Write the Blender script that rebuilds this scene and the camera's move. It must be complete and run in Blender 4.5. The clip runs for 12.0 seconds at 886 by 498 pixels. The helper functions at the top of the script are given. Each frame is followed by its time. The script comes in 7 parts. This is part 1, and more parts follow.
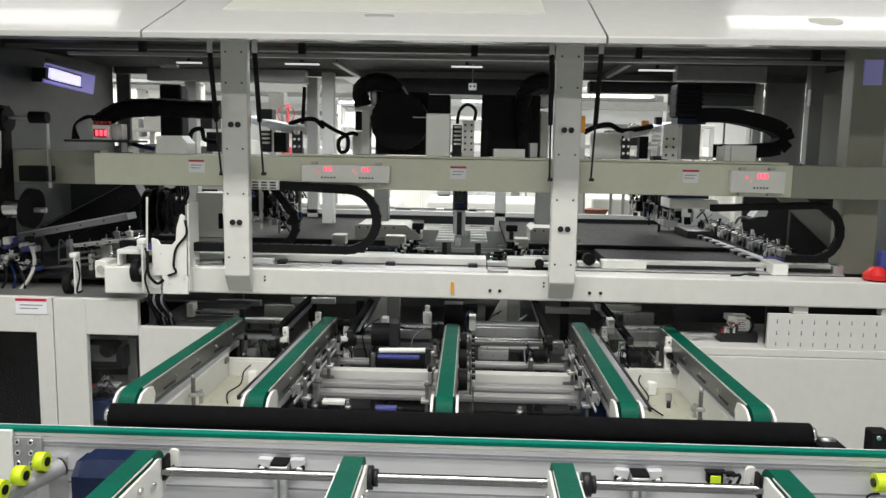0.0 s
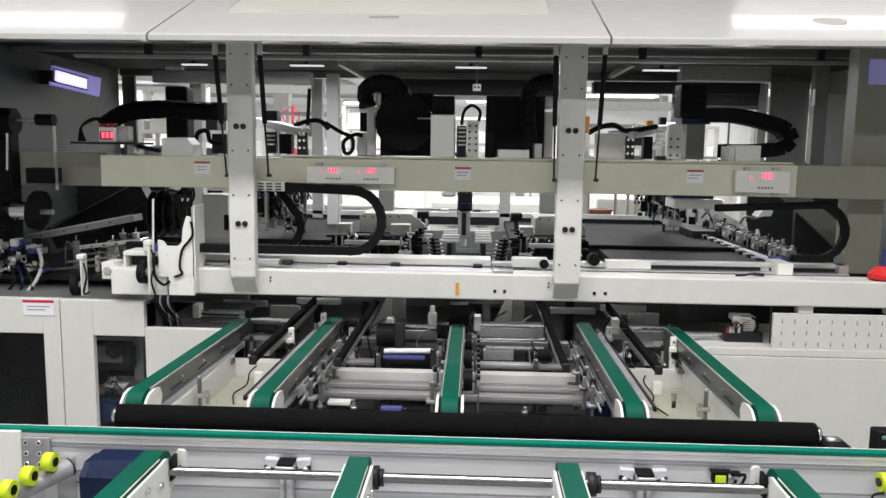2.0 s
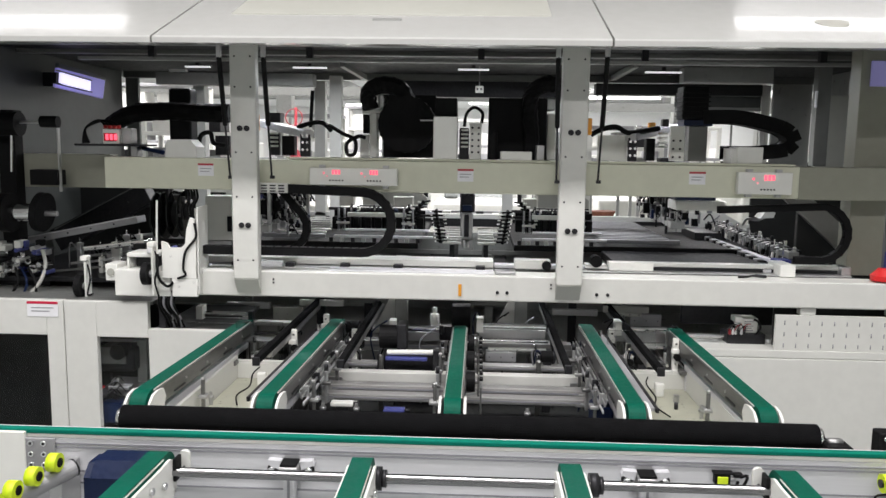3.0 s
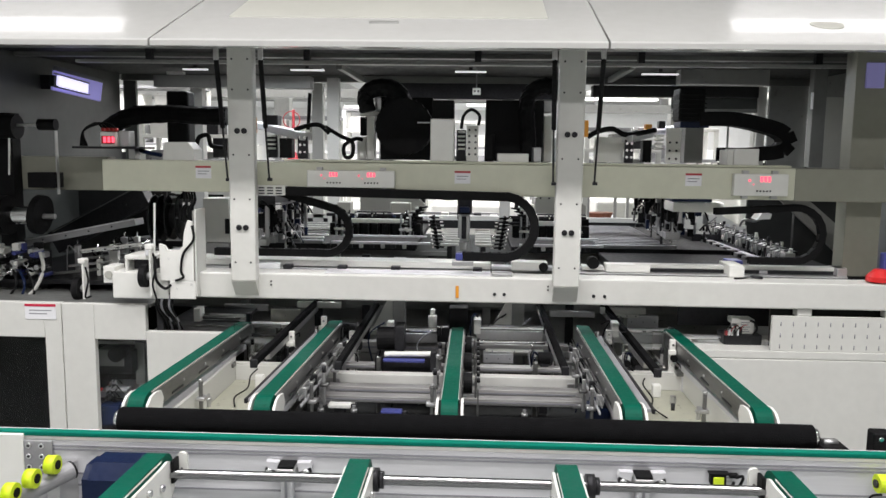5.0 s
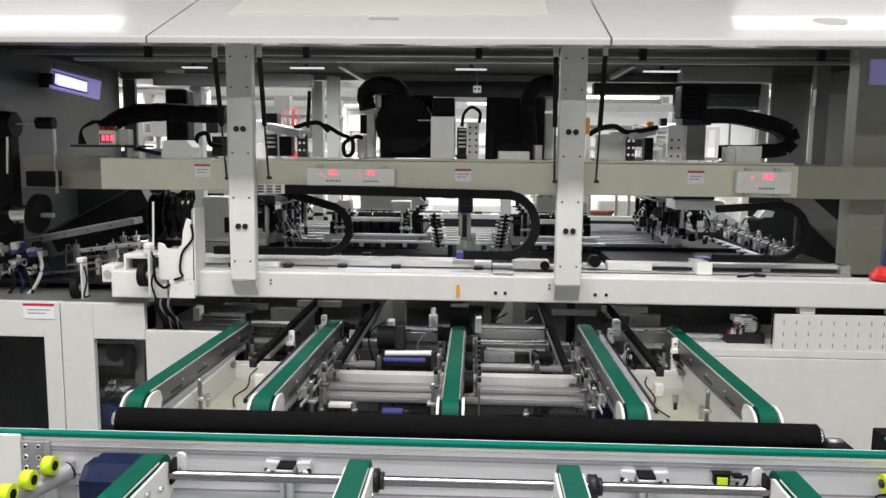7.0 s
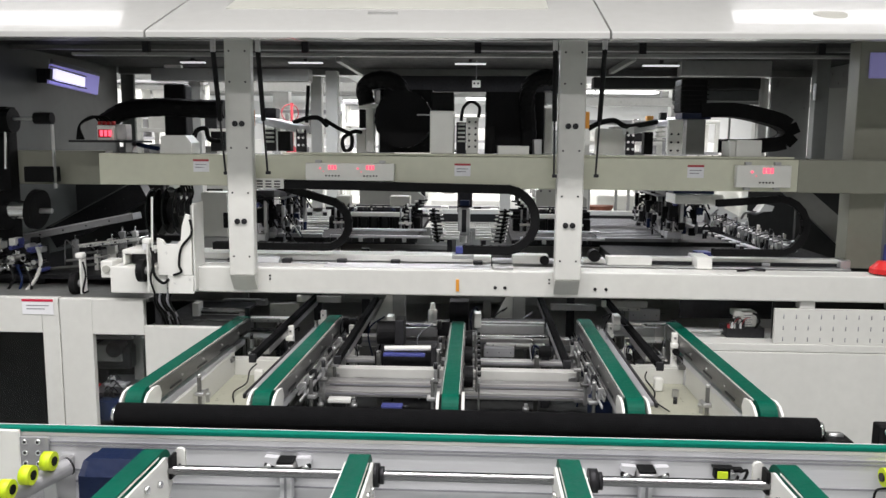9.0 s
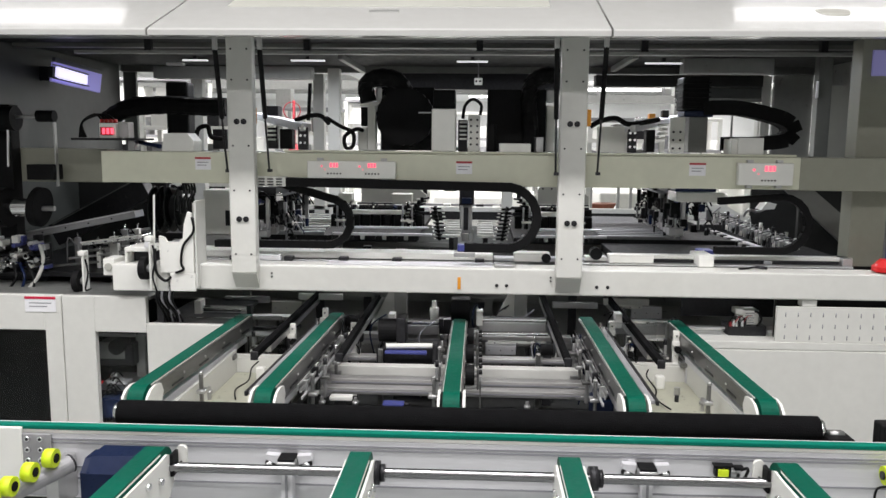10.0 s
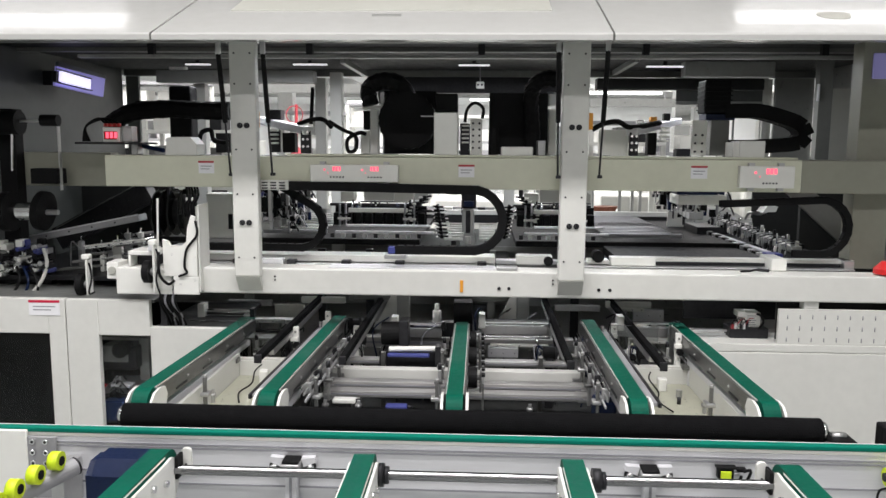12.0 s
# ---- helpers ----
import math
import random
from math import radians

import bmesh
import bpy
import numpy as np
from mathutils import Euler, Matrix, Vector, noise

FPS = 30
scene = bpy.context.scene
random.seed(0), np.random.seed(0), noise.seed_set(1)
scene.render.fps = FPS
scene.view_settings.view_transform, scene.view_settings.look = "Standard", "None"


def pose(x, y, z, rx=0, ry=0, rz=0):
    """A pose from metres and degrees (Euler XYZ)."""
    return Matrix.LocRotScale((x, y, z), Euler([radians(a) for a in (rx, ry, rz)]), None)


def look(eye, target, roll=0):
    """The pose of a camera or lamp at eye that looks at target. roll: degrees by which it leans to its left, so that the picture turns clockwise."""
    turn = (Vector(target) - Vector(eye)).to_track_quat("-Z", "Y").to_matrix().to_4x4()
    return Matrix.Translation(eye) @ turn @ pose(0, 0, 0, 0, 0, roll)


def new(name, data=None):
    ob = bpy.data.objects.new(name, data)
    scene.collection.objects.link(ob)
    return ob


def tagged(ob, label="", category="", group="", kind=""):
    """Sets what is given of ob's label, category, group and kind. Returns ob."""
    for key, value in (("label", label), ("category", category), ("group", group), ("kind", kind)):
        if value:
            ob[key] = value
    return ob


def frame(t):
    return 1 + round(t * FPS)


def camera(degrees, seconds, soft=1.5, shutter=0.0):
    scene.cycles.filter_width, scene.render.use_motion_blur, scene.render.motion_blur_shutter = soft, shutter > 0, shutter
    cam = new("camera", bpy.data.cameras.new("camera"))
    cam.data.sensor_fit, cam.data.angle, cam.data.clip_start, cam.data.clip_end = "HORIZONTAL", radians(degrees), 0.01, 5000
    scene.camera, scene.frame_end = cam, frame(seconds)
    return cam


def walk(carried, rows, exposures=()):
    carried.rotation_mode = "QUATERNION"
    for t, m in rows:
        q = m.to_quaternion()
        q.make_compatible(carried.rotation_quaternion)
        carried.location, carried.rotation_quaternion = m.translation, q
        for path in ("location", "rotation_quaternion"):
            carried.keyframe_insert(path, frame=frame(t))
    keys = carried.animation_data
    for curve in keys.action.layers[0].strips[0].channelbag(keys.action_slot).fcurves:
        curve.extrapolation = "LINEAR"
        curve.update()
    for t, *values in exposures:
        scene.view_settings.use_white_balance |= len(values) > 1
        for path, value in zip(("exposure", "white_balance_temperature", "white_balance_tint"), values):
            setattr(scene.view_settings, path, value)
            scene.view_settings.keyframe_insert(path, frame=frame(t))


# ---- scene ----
cam = camera(58.4, 12.0)
PATH = [
    (0, (0.064, -0.223, 1.671), (-0.004, 1.759, 1.41), 1.0),
    (0.5, (0.064, -0.222, 1.671), (-0.006, 1.759, 1.407), 1.0),
    (1, (0.065, -0.223, 1.671), (-0.007, 1.758, 1.407), 0.9),
    (1.5, (0.064, -0.228, 1.674), (-0.011, 1.753, 1.41), 0.9),
    (2, (0.064, -0.231, 1.673), (-0.016, 1.75, 1.413), 0.8),
    (2.5, (0.063, -0.235, 1.674), (-0.021, 1.747, 1.416), 0.8),
    (3, (0.063, -0.238, 1.674), (-0.023, 1.743, 1.418), 0.8),
    (5, (0.068, -0.246, 1.676), (-0.014, 1.737, 1.424), 0.7),
    (5.5, (0.069, -0.242, 1.671), (-0.013, 1.741, 1.422), 0.7),
    (6, (0.068, -0.235, 1.672), (-0.014, 1.747, 1.422), 0.7),
    (6.5, (0.065, -0.228, 1.672), (-0.016, 1.754, 1.421), 0.7),
    (7, (0.068, -0.225, 1.672), (-0.016, 1.757, 1.417), 0.6),
    (9, (0.067, -0.22, 1.668), (-0.015, 1.761, 1.402), 0.5),
    (9.5, (0.067, -0.219, 1.67), (-0.017, 1.761, 1.399), 0.5),
    (10, (0.072, -0.221, 1.669), (-0.017, 1.759, 1.397), 0.5),
    (10.5, (0.068, -0.222, 1.67), (-0.018, 1.758, 1.397), 0.5),
    (11, (0.074, -0.223, 1.673), (-0.015, 1.756, 1.399), 0.5),
    (11.5, (0.071, -0.226, 1.671), (-0.017, 1.754, 1.401), 0.4),
    (12, (0.067, -0.231, 1.67), (-0.025, 1.749, 1.406), 0.4),
]
walk(cam, [(t, look(eye, target, roll)) for t, eye, target, roll in PATH], [(0, -0.47, 6500, 7), (0.9, -0.43, 6470, 8), (1.4, -0.34, 6400, 11), (12, -0.34, 6400, 11)])

# ---- light ----
world = bpy.data.worlds.new("hall_air")
world.use_nodes = True
scene.world = world
world.node_tree.nodes["Background"].inputs[0].default_value = (0.9, 0.95, 1.0, 1)
world.node_tree.nodes["Background"].inputs[1].default_value = 0.05


def area(name, x, y, z, sx, sy, watts, tint=(1.0, 0.965, 0.95)):
    lamp = bpy.data.lights.new(name, "AREA")
    lamp.shape, lamp.size, lamp.size_y, lamp.energy, lamp.color = "RECTANGLE", sx, sy, watts, tint
    ob = new(name, lamp)
    ob.matrix_basis = pose(x, y, z)
    return ob


area("ceiling_strip_front", -0.5, 1.2, 4.15, 6.0, 0.3, 285)
area("ceiling_strip_rear", 0.0, -1.8, 4.15, 6.0, 0.3, 210)
area("ceiling_strip_over", 3.3, 5.66, 4.15, 2.5, 0.17, 10.5)
area("ceiling_strip_over_left", -3.8, 5.62, 4.15, 2.0, 0.2, 7)
area("ceiling_strip_back", 0.0, 7.6, 3.2, 12.0, 0.5, 520)
area("ceiling_strip_mid", 0.0, 12.0, 3.2, 14.0, 0.5, 850)
area("ceiling_strip_far", 0.0, 22.0, 3.2, 14.0, 0.6, 950)
area("ceiling_strip_end", 0.0, 30.0, 3.2, 14.0, 0.6, 950)


area("cabin_tube_light", 0.0, 3.85, 2.06, 2.9, 0.05, 37, (0.95, 0.97, 1.0))


# ---- materials ----
def mat(name, col, rough=0.5, metal=0.0, vary=0.12, scale=6.0, bump=0.0, bscale=60.0, coat=0.0, stretch=(1, 1, 1)):
    m = bpy.data.materials.new(name)
    m.use_nodes = True
    nt = m.node_tree
    b = nt.nodes["Principled BSDF"]
    b.inputs["Roughness"].default_value, b.inputs["Metallic"].default_value = rough, metal
    b.inputs["Coat Weight"].default_value = coat
    b.inputs["Specular IOR Level"].default_value = 0.15 if col[0] == 0.0 else 0.1 if max(col) < 0.03 else (0.2 if max(col) < 0.06 else 0.5)
    tc, mp = nt.nodes.new("ShaderNodeTexCoord"), nt.nodes.new("ShaderNodeMapping")
    mp.inputs["Scale"].default_value = stretch
    nt.links.new(tc.outputs["Object"], mp.inputs[0])
    n1, n2 = nt.nodes.new("ShaderNodeTexNoise"), nt.nodes.new("ShaderNodeTexNoise")
    for n, s, d in ((n1, scale, 3), (n2, scale * 9, 4)):
        n.inputs["Scale"].default_value, n.inputs["Detail"].default_value = s, d
        nt.links.new(mp.outputs[0], n.inputs["Vector"])
    add = nt.nodes.new("ShaderNodeMath")
    add.operation = "ADD"
    nt.links.new(n1.outputs[0], add.inputs[0])
    nt.links.new(n2.outputs[0], add.inputs[1])
    ramp = nt.nodes.new("ShaderNodeMapRange")
    ramp.inputs[1].default_value, ramp.inputs[2].default_value = 0.6, 1.4
    ramp.inputs[3].default_value, ramp.inputs[4].default_value = 1 - vary, 1 + vary
    nt.links.new(add.outputs[0], ramp.inputs[0])
    mix = nt.nodes.new("ShaderNodeVectorMath")
    mix.operation = "SCALE"
    mix.inputs[0].default_value = col
    nt.links.new(ramp.outputs[0], mix.inputs["Scale"])
    nt.links.new(mix.outputs[0], b.inputs["Base Color"])
    rr = nt.nodes.new("ShaderNodeMapRange")
    rr.inputs[1].default_value, rr.inputs[2].default_value = 0.3, 0.7
    rr.inputs[3].default_value, rr.inputs[4].default_value = max(0.03, rough - (0.03 if metal > 0.4 else 0.08)), min(1, rough + (0.03 if metal > 0.4 else 0.08))
    if coat:
        rr.inputs[3].default_value, rr.inputs[4].default_value = rough - 0.008, rough + 0.008
    nt.links.new(n2.outputs[0], rr.inputs[0])
    nt.links.new(rr.outputs[0], b.inputs["Roughness"])
    if bump:
        bn, bm_ = nt.nodes.new("ShaderNodeTexNoise"), nt.nodes.new("ShaderNodeBump")
        bn.inputs["Scale"].default_value = bscale
        nt.links.new(mp.outputs[0], bn.inputs["Vector"])
        bm_.inputs["Strength"].default_value, bm_.inputs["Distance"].default_value = bump, 0.004
        nt.links.new(bn.outputs[0], bm_.inputs["Height"])
        nt.links.new(bm_.outputs[0], b.inputs["Normal"])
    return m


def glow(name, col, strength):
    m = bpy.data.materials.new(name)
    m.use_nodes = True
    b = m.node_tree.nodes["Principled BSDF"]
    b.inputs["Base Color"].default_value = (*col, 1)
    b.inputs["Emission Color"].default_value = (*col, 1)
    b.inputs["Emission Strength"].default_value = strength
    return m


def glass(name, col, rough=0.03):
    m = bpy.data.materials.new(name)
    m.use_nodes = True
    b = m.node_tree.nodes["Principled BSDF"]
    b.inputs["Base Color"].default_value = (*col, 1)
    b.inputs["Transmission Weight"].default_value = 1
    b.inputs["Roughness"].default_value = rough
    b.inputs["IOR"].default_value = 1.45
    return m


CREAM = mat("cream_powder_coat", (0.65, 0.65, 0.615), 0.42, 0, 0.05, 3, 0.05, 220)
# Cream coat with the olive cast of the hood's shade mixed in.
OLIVE_CAST = mat("olive_cast_cream_coat", (0.63, 0.635, 0.51), 0.42, 0, 0.05, 3, 0.05, 220)
WHITE = mat("white_powder_coat", (0.78, 0.78, 0.74), 0.38, 0, 0.04, 3, 0.05, 220)
HOOD = mat("glossy_white_hood_paint", (0.40, 0.40, 0.385), 0.2, 0, 0.03, 2, coat=0.2)
GREYP = mat("grey_interior_sheet", (0.17, 0.174, 0.165), 0.4, 0.2, 0.12, 3)
# Grey inner sheet with the dim side's shade put into its colour.
SHADE = mat("shade_toned_sheet", (0.085, 0.092, 0.087), 0.45, 0.1, 0.15, 3)
SLAT = mat("matt_grey_slat", (0.33, 0.33, 0.34), 0.6, 0.3, 0.15, 6)
# Roof sheet; also colours the sheets that stand for shaded gaps.
DARKP = mat("dark_roof_and_shade_sheet", (0.035, 0.036, 0.035), 0.6, 0.1, 0.2, 3)
ALU = mat("anodised_aluminium", (0.66, 0.66, 0.68), 0.42, 0.25, 0.06, 4, 0.04, 30, stretch=(0.2, 8, 8))
STEEL = mat("brushed_steel", (0.50, 0.50, 0.50), 0.36, 0.8, 0.06, 8)
PROFILE = mat("grey_slotted_profile", (0.40, 0.395, 0.385), 0.36, 0.5, 0.08, 5, stretch=(0.2, 6, 6))
SHAFT = mat("ground_steel_shaft", (0.28, 0.28, 0.285), 0.22, 1.0, 0.04, 6)
CHROME = mat("polished_steel", (0.8, 0.8, 0.8), 0.1, 1.0, 0.03, 8)
BLACK = mat("black_plastic", (0.009, 0.009, 0.0095), 0.55, 0, 0.3, 10)
FOAM = mat("black_foam_sleeve", (0.0045, 0.0045, 0.005), 0.95, 0, 0.4, 30, 0.5, 300)
DARK = mat("blackened_steel", (0.035, 0.035, 0.038), 0.4, 0.5, 0.3, 8)
GREEN = mat("green_belt_rubber", (0.0, 0.085, 0.053), 0.55, 0, 0.22, 7, 0.15, 240)
TRAY = mat("mottled_cream_tray", (0.45, 0.45, 0.36), 0.35, 0, 0.16, 5)
GREENS = mat("teal_belt_edge", (0.0, 0.15, 0.105), 0.7, 0, 0.12, 9)
NAVY = mat("navy_motor_paint", (0.006, 0.013, 0.045), 0.35, 0, 0.2, 8)
BLUE = mat("blue_plastic", (0.05, 0.06, 0.24), 0.4, 0, 0.15, 9)
LIME = mat("lime_rubber_roller", (0.62, 0.78, 0.02), 0.5, 0, 0.1, 12)
CRIMSON = mat("crimson_print", (0.55, 0.008, 0.05), 0.45, 0, 0.06, 8)
RED = mat("red_paint", (0.6, 0.02, 0.02), 0.35, 0, 0.08, 8)
DULLRED = mat("faded_red_print", (0.42, 0.04, 0.05), 0.5, 0, 0.1, 9)
ORANGE = mat("orange_plastic", (0.75, 0.32, 0.03), 0.4, 0, 0.08, 9)
PAPER = mat("white_sticker", (0.8, 0.8, 0.82), 0.5, 0, 0.03, 8)
INK = mat("grey_ink", (0.25, 0.25, 0.27), 0.6, 0, 0.1, 20)
SMOKE = mat("smoky_steel_plate", (0.19, 0.19, 0.185), 0.34, 0.7, 0.3, 7, stretch=(1, 0.4, 3))
MIDP = mat("mid_grey_sheet", (0.25, 0.25, 0.235), 0.45, 0, 0.1, 3)
# Darker copy of the beam's cream, with shade put into the colour.
OLIVE_DIM = mat("shaded_olive_cream", (0.27, 0.27, 0.22), 0.5, 0, 0.08, 3)
INSET = mat("matt_grey_cream_sheet", (0.40, 0.40, 0.36), 0.55, 0, 0.05, 3)
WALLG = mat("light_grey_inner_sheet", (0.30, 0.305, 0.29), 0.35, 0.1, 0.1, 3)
TABLE = mat("dark_table_plate", (0.028, 0.028, 0.029), 0.65, 0.0, 0.25, 5)
FLOOR = mat("grey_epoxy_floor", (0.35, 0.37, 0.36), 0.25, 0, 0.12, 1.2, 0.02, 30)
WALL = mat("white_hall_wall", (0.8, 0.8, 0.79), 0.6, 0, 0.04, 1.2, 0.03, 80)
CEIL = mat("white_ceiling_board", (0.75, 0.75, 0.74), 0.7, 0, 0.05, 1.5)
WINDARK = mat("smoked_window", (0.012, 0.013, 0.013), 0.08, 0, 0.2, 2)
LED = glow("red_led", (1.0, 0.10, 0.16), 1.8)
VIOLET = glow("violet_lamp", (0.74, 0.70, 1.0), 1.5)
TUBE = glow("white_tube_light", (1.0, 0.99, 0.96), 5.0)
CLEAR = glass("clear_acrylic", (0.8, 0.82, 0.82))
CLEAR.node_tree.nodes["Principled BSDF"].inputs["IOR"].default_value = 1.25


# ---- mesh helpers ----
def box(bm, x0, x1, y0, y1, z0, z1, bev=0.003):
    c = ((x0 + x1) / 2, (y0 + y1) / 2, (z0 + z1) / 2)
    s = (abs(x1 - x0), abs(y1 - y0), abs(z1 - z0))
    r = bmesh.ops.create_cube(bm, size=1, matrix=Matrix.Translation(c) @ Matrix.Diagonal((*s, 1)))
    if bev:
        bev = min(bev, min(s) * 0.3)
        edges = list({e for v in r["verts"] for e in v.link_edges})
        bmesh.ops.bevel(bm, geom=edges, offset=bev, segments=2, affect="EDGES", profile=0.5)
    return bm


def rod(bm, p, q, r, seg=14, r2=None):
    p, q = Vector(p), Vector(q)
    d = q - p
    m = Matrix.Translation((p + q) / 2) @ d.to_track_quat("Z", "Y").to_matrix().to_4x4()
    bmesh.ops.create_cone(bm, cap_ends=True, segments=seg, radius1=r, radius2=r if r2 is None else r2, depth=d.length, matrix=m)
    return bm


def bar(bm, p, q, w, h, bev=0.002):
    """A square bar from p to q, w wide and h high."""
    p, q = Vector(p), Vector(q)
    d = q - p
    x = d.cross(Vector((0, 0, 1)))
    x = x.normalized() if x.length > 1e-6 else Vector((1, 0, 0))
    z = x.cross(d).normalized()
    rot = Matrix((x, d.normalized(), z)).transposed().to_4x4()
    r = bmesh.ops.create_cube(bm, size=1, matrix=Matrix.Translation((p + q) / 2) @ rot @ Matrix.Diagonal((w, d.length, h, 1)))
    if bev:
        edges = list({e for v in r["verts"] for e in v.link_edges})
        bmesh.ops.bevel(bm, geom=edges, offset=min(bev, w * 0.3, h * 0.3), segments=1, affect="EDGES")
    return bm


def smooth(pts, n=6):
    pts = [Vector(p) for p in pts]
    out = []
    for i in range(len(pts) - 1):
        a, b, c, d = pts[max(i - 1, 0)], pts[i], pts[i + 1], pts[min(i + 2, len(pts) - 1)]
        for k in range(n):
            t = k / n
            out.append(0.5 * (2 * b + (c - a) * t + (2 * a - 5 * b + 4 * c - d) * t * t + (3 * b - a - 3 * c + d) * t ** 3))
    return out + [pts[-1]]


def hose(bm, pts, r, seg=8, n=6, rib=0.0):
    """A round hose along a smooth line; rib gives it corrugations."""
    path = smooth(pts, n)
    rings = []
    up = Vector((0.13, 0.31, 0.94))
    for i, p in enumerate(path):
        d = (path[min(i + 1, len(path) - 1)] - path[max(i - 1, 0)]).normalized()
        a = d.cross(up).normalized()
        b = d.cross(a)
        rr = r * (1 + rib * (i % 2))
        rings.append([bm.verts.new(p + rr * (math.cos(k * math.tau / seg) * a + math.sin(k * math.tau / seg) * b)) for k in range(seg)])
    for u, v in zip(rings, rings[1:]):
        for k in range(seg):
            bm.faces.new((u[k], u[(k + 1) % seg], v[(k + 1) % seg], v[k]))
    bm.faces.new(rings[0][::-1])
    bm.faces.new(rings[-1])
    return bm


def prism(bm, profile, axis, a, b):
    """A polygon drawn in the two other axes, drawn out along axis from a to b."""
    def at(u, v, w):
        return {"x": (w, u, v), "y": (u, w, v), "z": (u, v, w)}[axis]
    lo = [bm.verts.new(at(u, v, a)) for u, v in profile]
    hi = [bm.verts.new(at(u, v, b)) for u, v in profile]
    n = len(profile)
    for i in range(n):
        bm.faces.new((lo[i], lo[(i + 1) % n], hi[(i + 1) % n], hi[i]))
    bm.faces.new(lo[::-1])
    bm.faces.new(hi)
    bmesh.ops.recalc_face_normals(bm, faces=bm.faces)
    return bm


def B():
    return bmesh.new()


def B_box(*a, **k):
    return box(B(), *a, **k)


def B_rod(*a, **k):
    return rod(B(), *a, **k)


def to_mesh(name, bm, material, origin):
    bmesh.ops.translate(bm, verts=bm.verts, vec=-Vector(origin))
    me = bpy.data.meshes.new(name)
    bm.to_mesh(me)
    bm.free()
    me.materials.append(material)
    for p in me.polygons:
        p.use_smooth = len(p.vertices) == 4 and p.area < 2e-4
    return me


def thing(name, x, y, z, label, category, group="", kind=""):
    ob = new(name)
    ob.location = (x, y, z)
    ob.empty_display_size = 0.05
    ob["at"] = (x, y, z)
    return tagged(ob, label, category, group, kind)


def part(name, bm, material, parent, label=""):
    """Links a bmesh in world places as one mesh under a thing or a part."""
    at = tuple(parent["at"])
    ob = new(name, to_mesh(name, bm, material, at))
    ob.parent = parent
    ob["at"] = at
    return tagged(ob, label)


def solo(name, bm, material, label, category, group="", kind=""):
    vs = [v.co for v in bm.verts]
    lo = [min(v[i] for v in vs) for i in range(3)]
    hi = [max(v[i] for v in vs) for i in range(3)]
    at = ((lo[0] + hi[0]) / 2, (lo[1] + hi[1]) / 2, lo[2])
    ob = new(name, to_mesh(name, bm, material, at))
    ob.location = at
    ob["at"] = at
    return tagged(ob, label, category, group, kind)


KEYED = []


# ---- hall ----
def hall():
    solo("floor", B_box(-9, 9, -6, 34, -0.1, 0, bev=0), FLOOR, "grey glossy epoxy factory floor", "floor", kind="structure")
    solo("wall_north", B_box(-9, 9, 34, 34.2, 0, 3.4, bev=0), WALL, "white factory hall wall", "wall", kind="structure")
    solo("wall_south", B_box(-9, 9, -6.2, -6, 0, 4.3, bev=0), WALL, "white factory hall wall", "wall", kind="structure")
    solo("wall_west", B_box(-9.2, -9, -6, 34, 0, 4.3, bev=0), WALL, "white factory hall wall", "wall", kind="structure")
    solo("wall_east", B_box(9, 9.2, -6, 34, 0, 4.3, bev=0), WALL, "white factory hall wall", "wall", kind="structure")
    solo("ceiling", B_box(-9, 9, -6, 9.0, 4.2, 4.3, bev=0), CEIL, "white panelled factory ceiling", "ceiling", kind="structure")
    solo("ceiling_back", B_box(-9, 9, 9.1, 34, 3.3, 3.4, bev=0), CEIL, "white panelled lower factory ceiling", "ceiling", kind="structure")
    solo("wall_bulkhead", B_box(-9, 9, 9.0, 9.1, 3.3, 4.3, bev=0), WALL, "white bulkhead between two ceiling heights", "wall", kind="structure")


hall()


# ---- machine frame ----
def frame_post(x):
    t = thing("frame_post", x, 3.0, 1.05, "cream powder-coated square machine post with bolts", "post", "front machine posts")
    bm = B()
    box(bm, x - 0.053, x + 0.053, 2.95, 2.998, 1.12, 2.13, 0.006)
    prism(bm, [(2.95, 1.1195), (2.997, 1.055), (2.997, 1.1195)], "x", x - 0.05, x + 0.05)
    part("column", bm, CREAM, t)
    for z in (1.736, 1.344):
        for dx in (-0.014, 0.014):
            b = rod(B(), (x + dx, 2.951, z), (x + dx, 2.944, z), 0.0115, 16)
            rod(b, (x + dx, 2.944, z), (x + dx, 2.938, z), 0.006, 6)
            part("bolt", b, DARK, t, "black hex bolt")
    for z in (2.02, 1.90, 1.64, 1.46, 1.20):
        for dx in (-0.032, 0.032):
            part("rivet", B_rod((x + dx, 2.951, z), (x + dx, 2.9475, z), 0.004, seg=8), DARK, t, "dark small screw head")
    return t


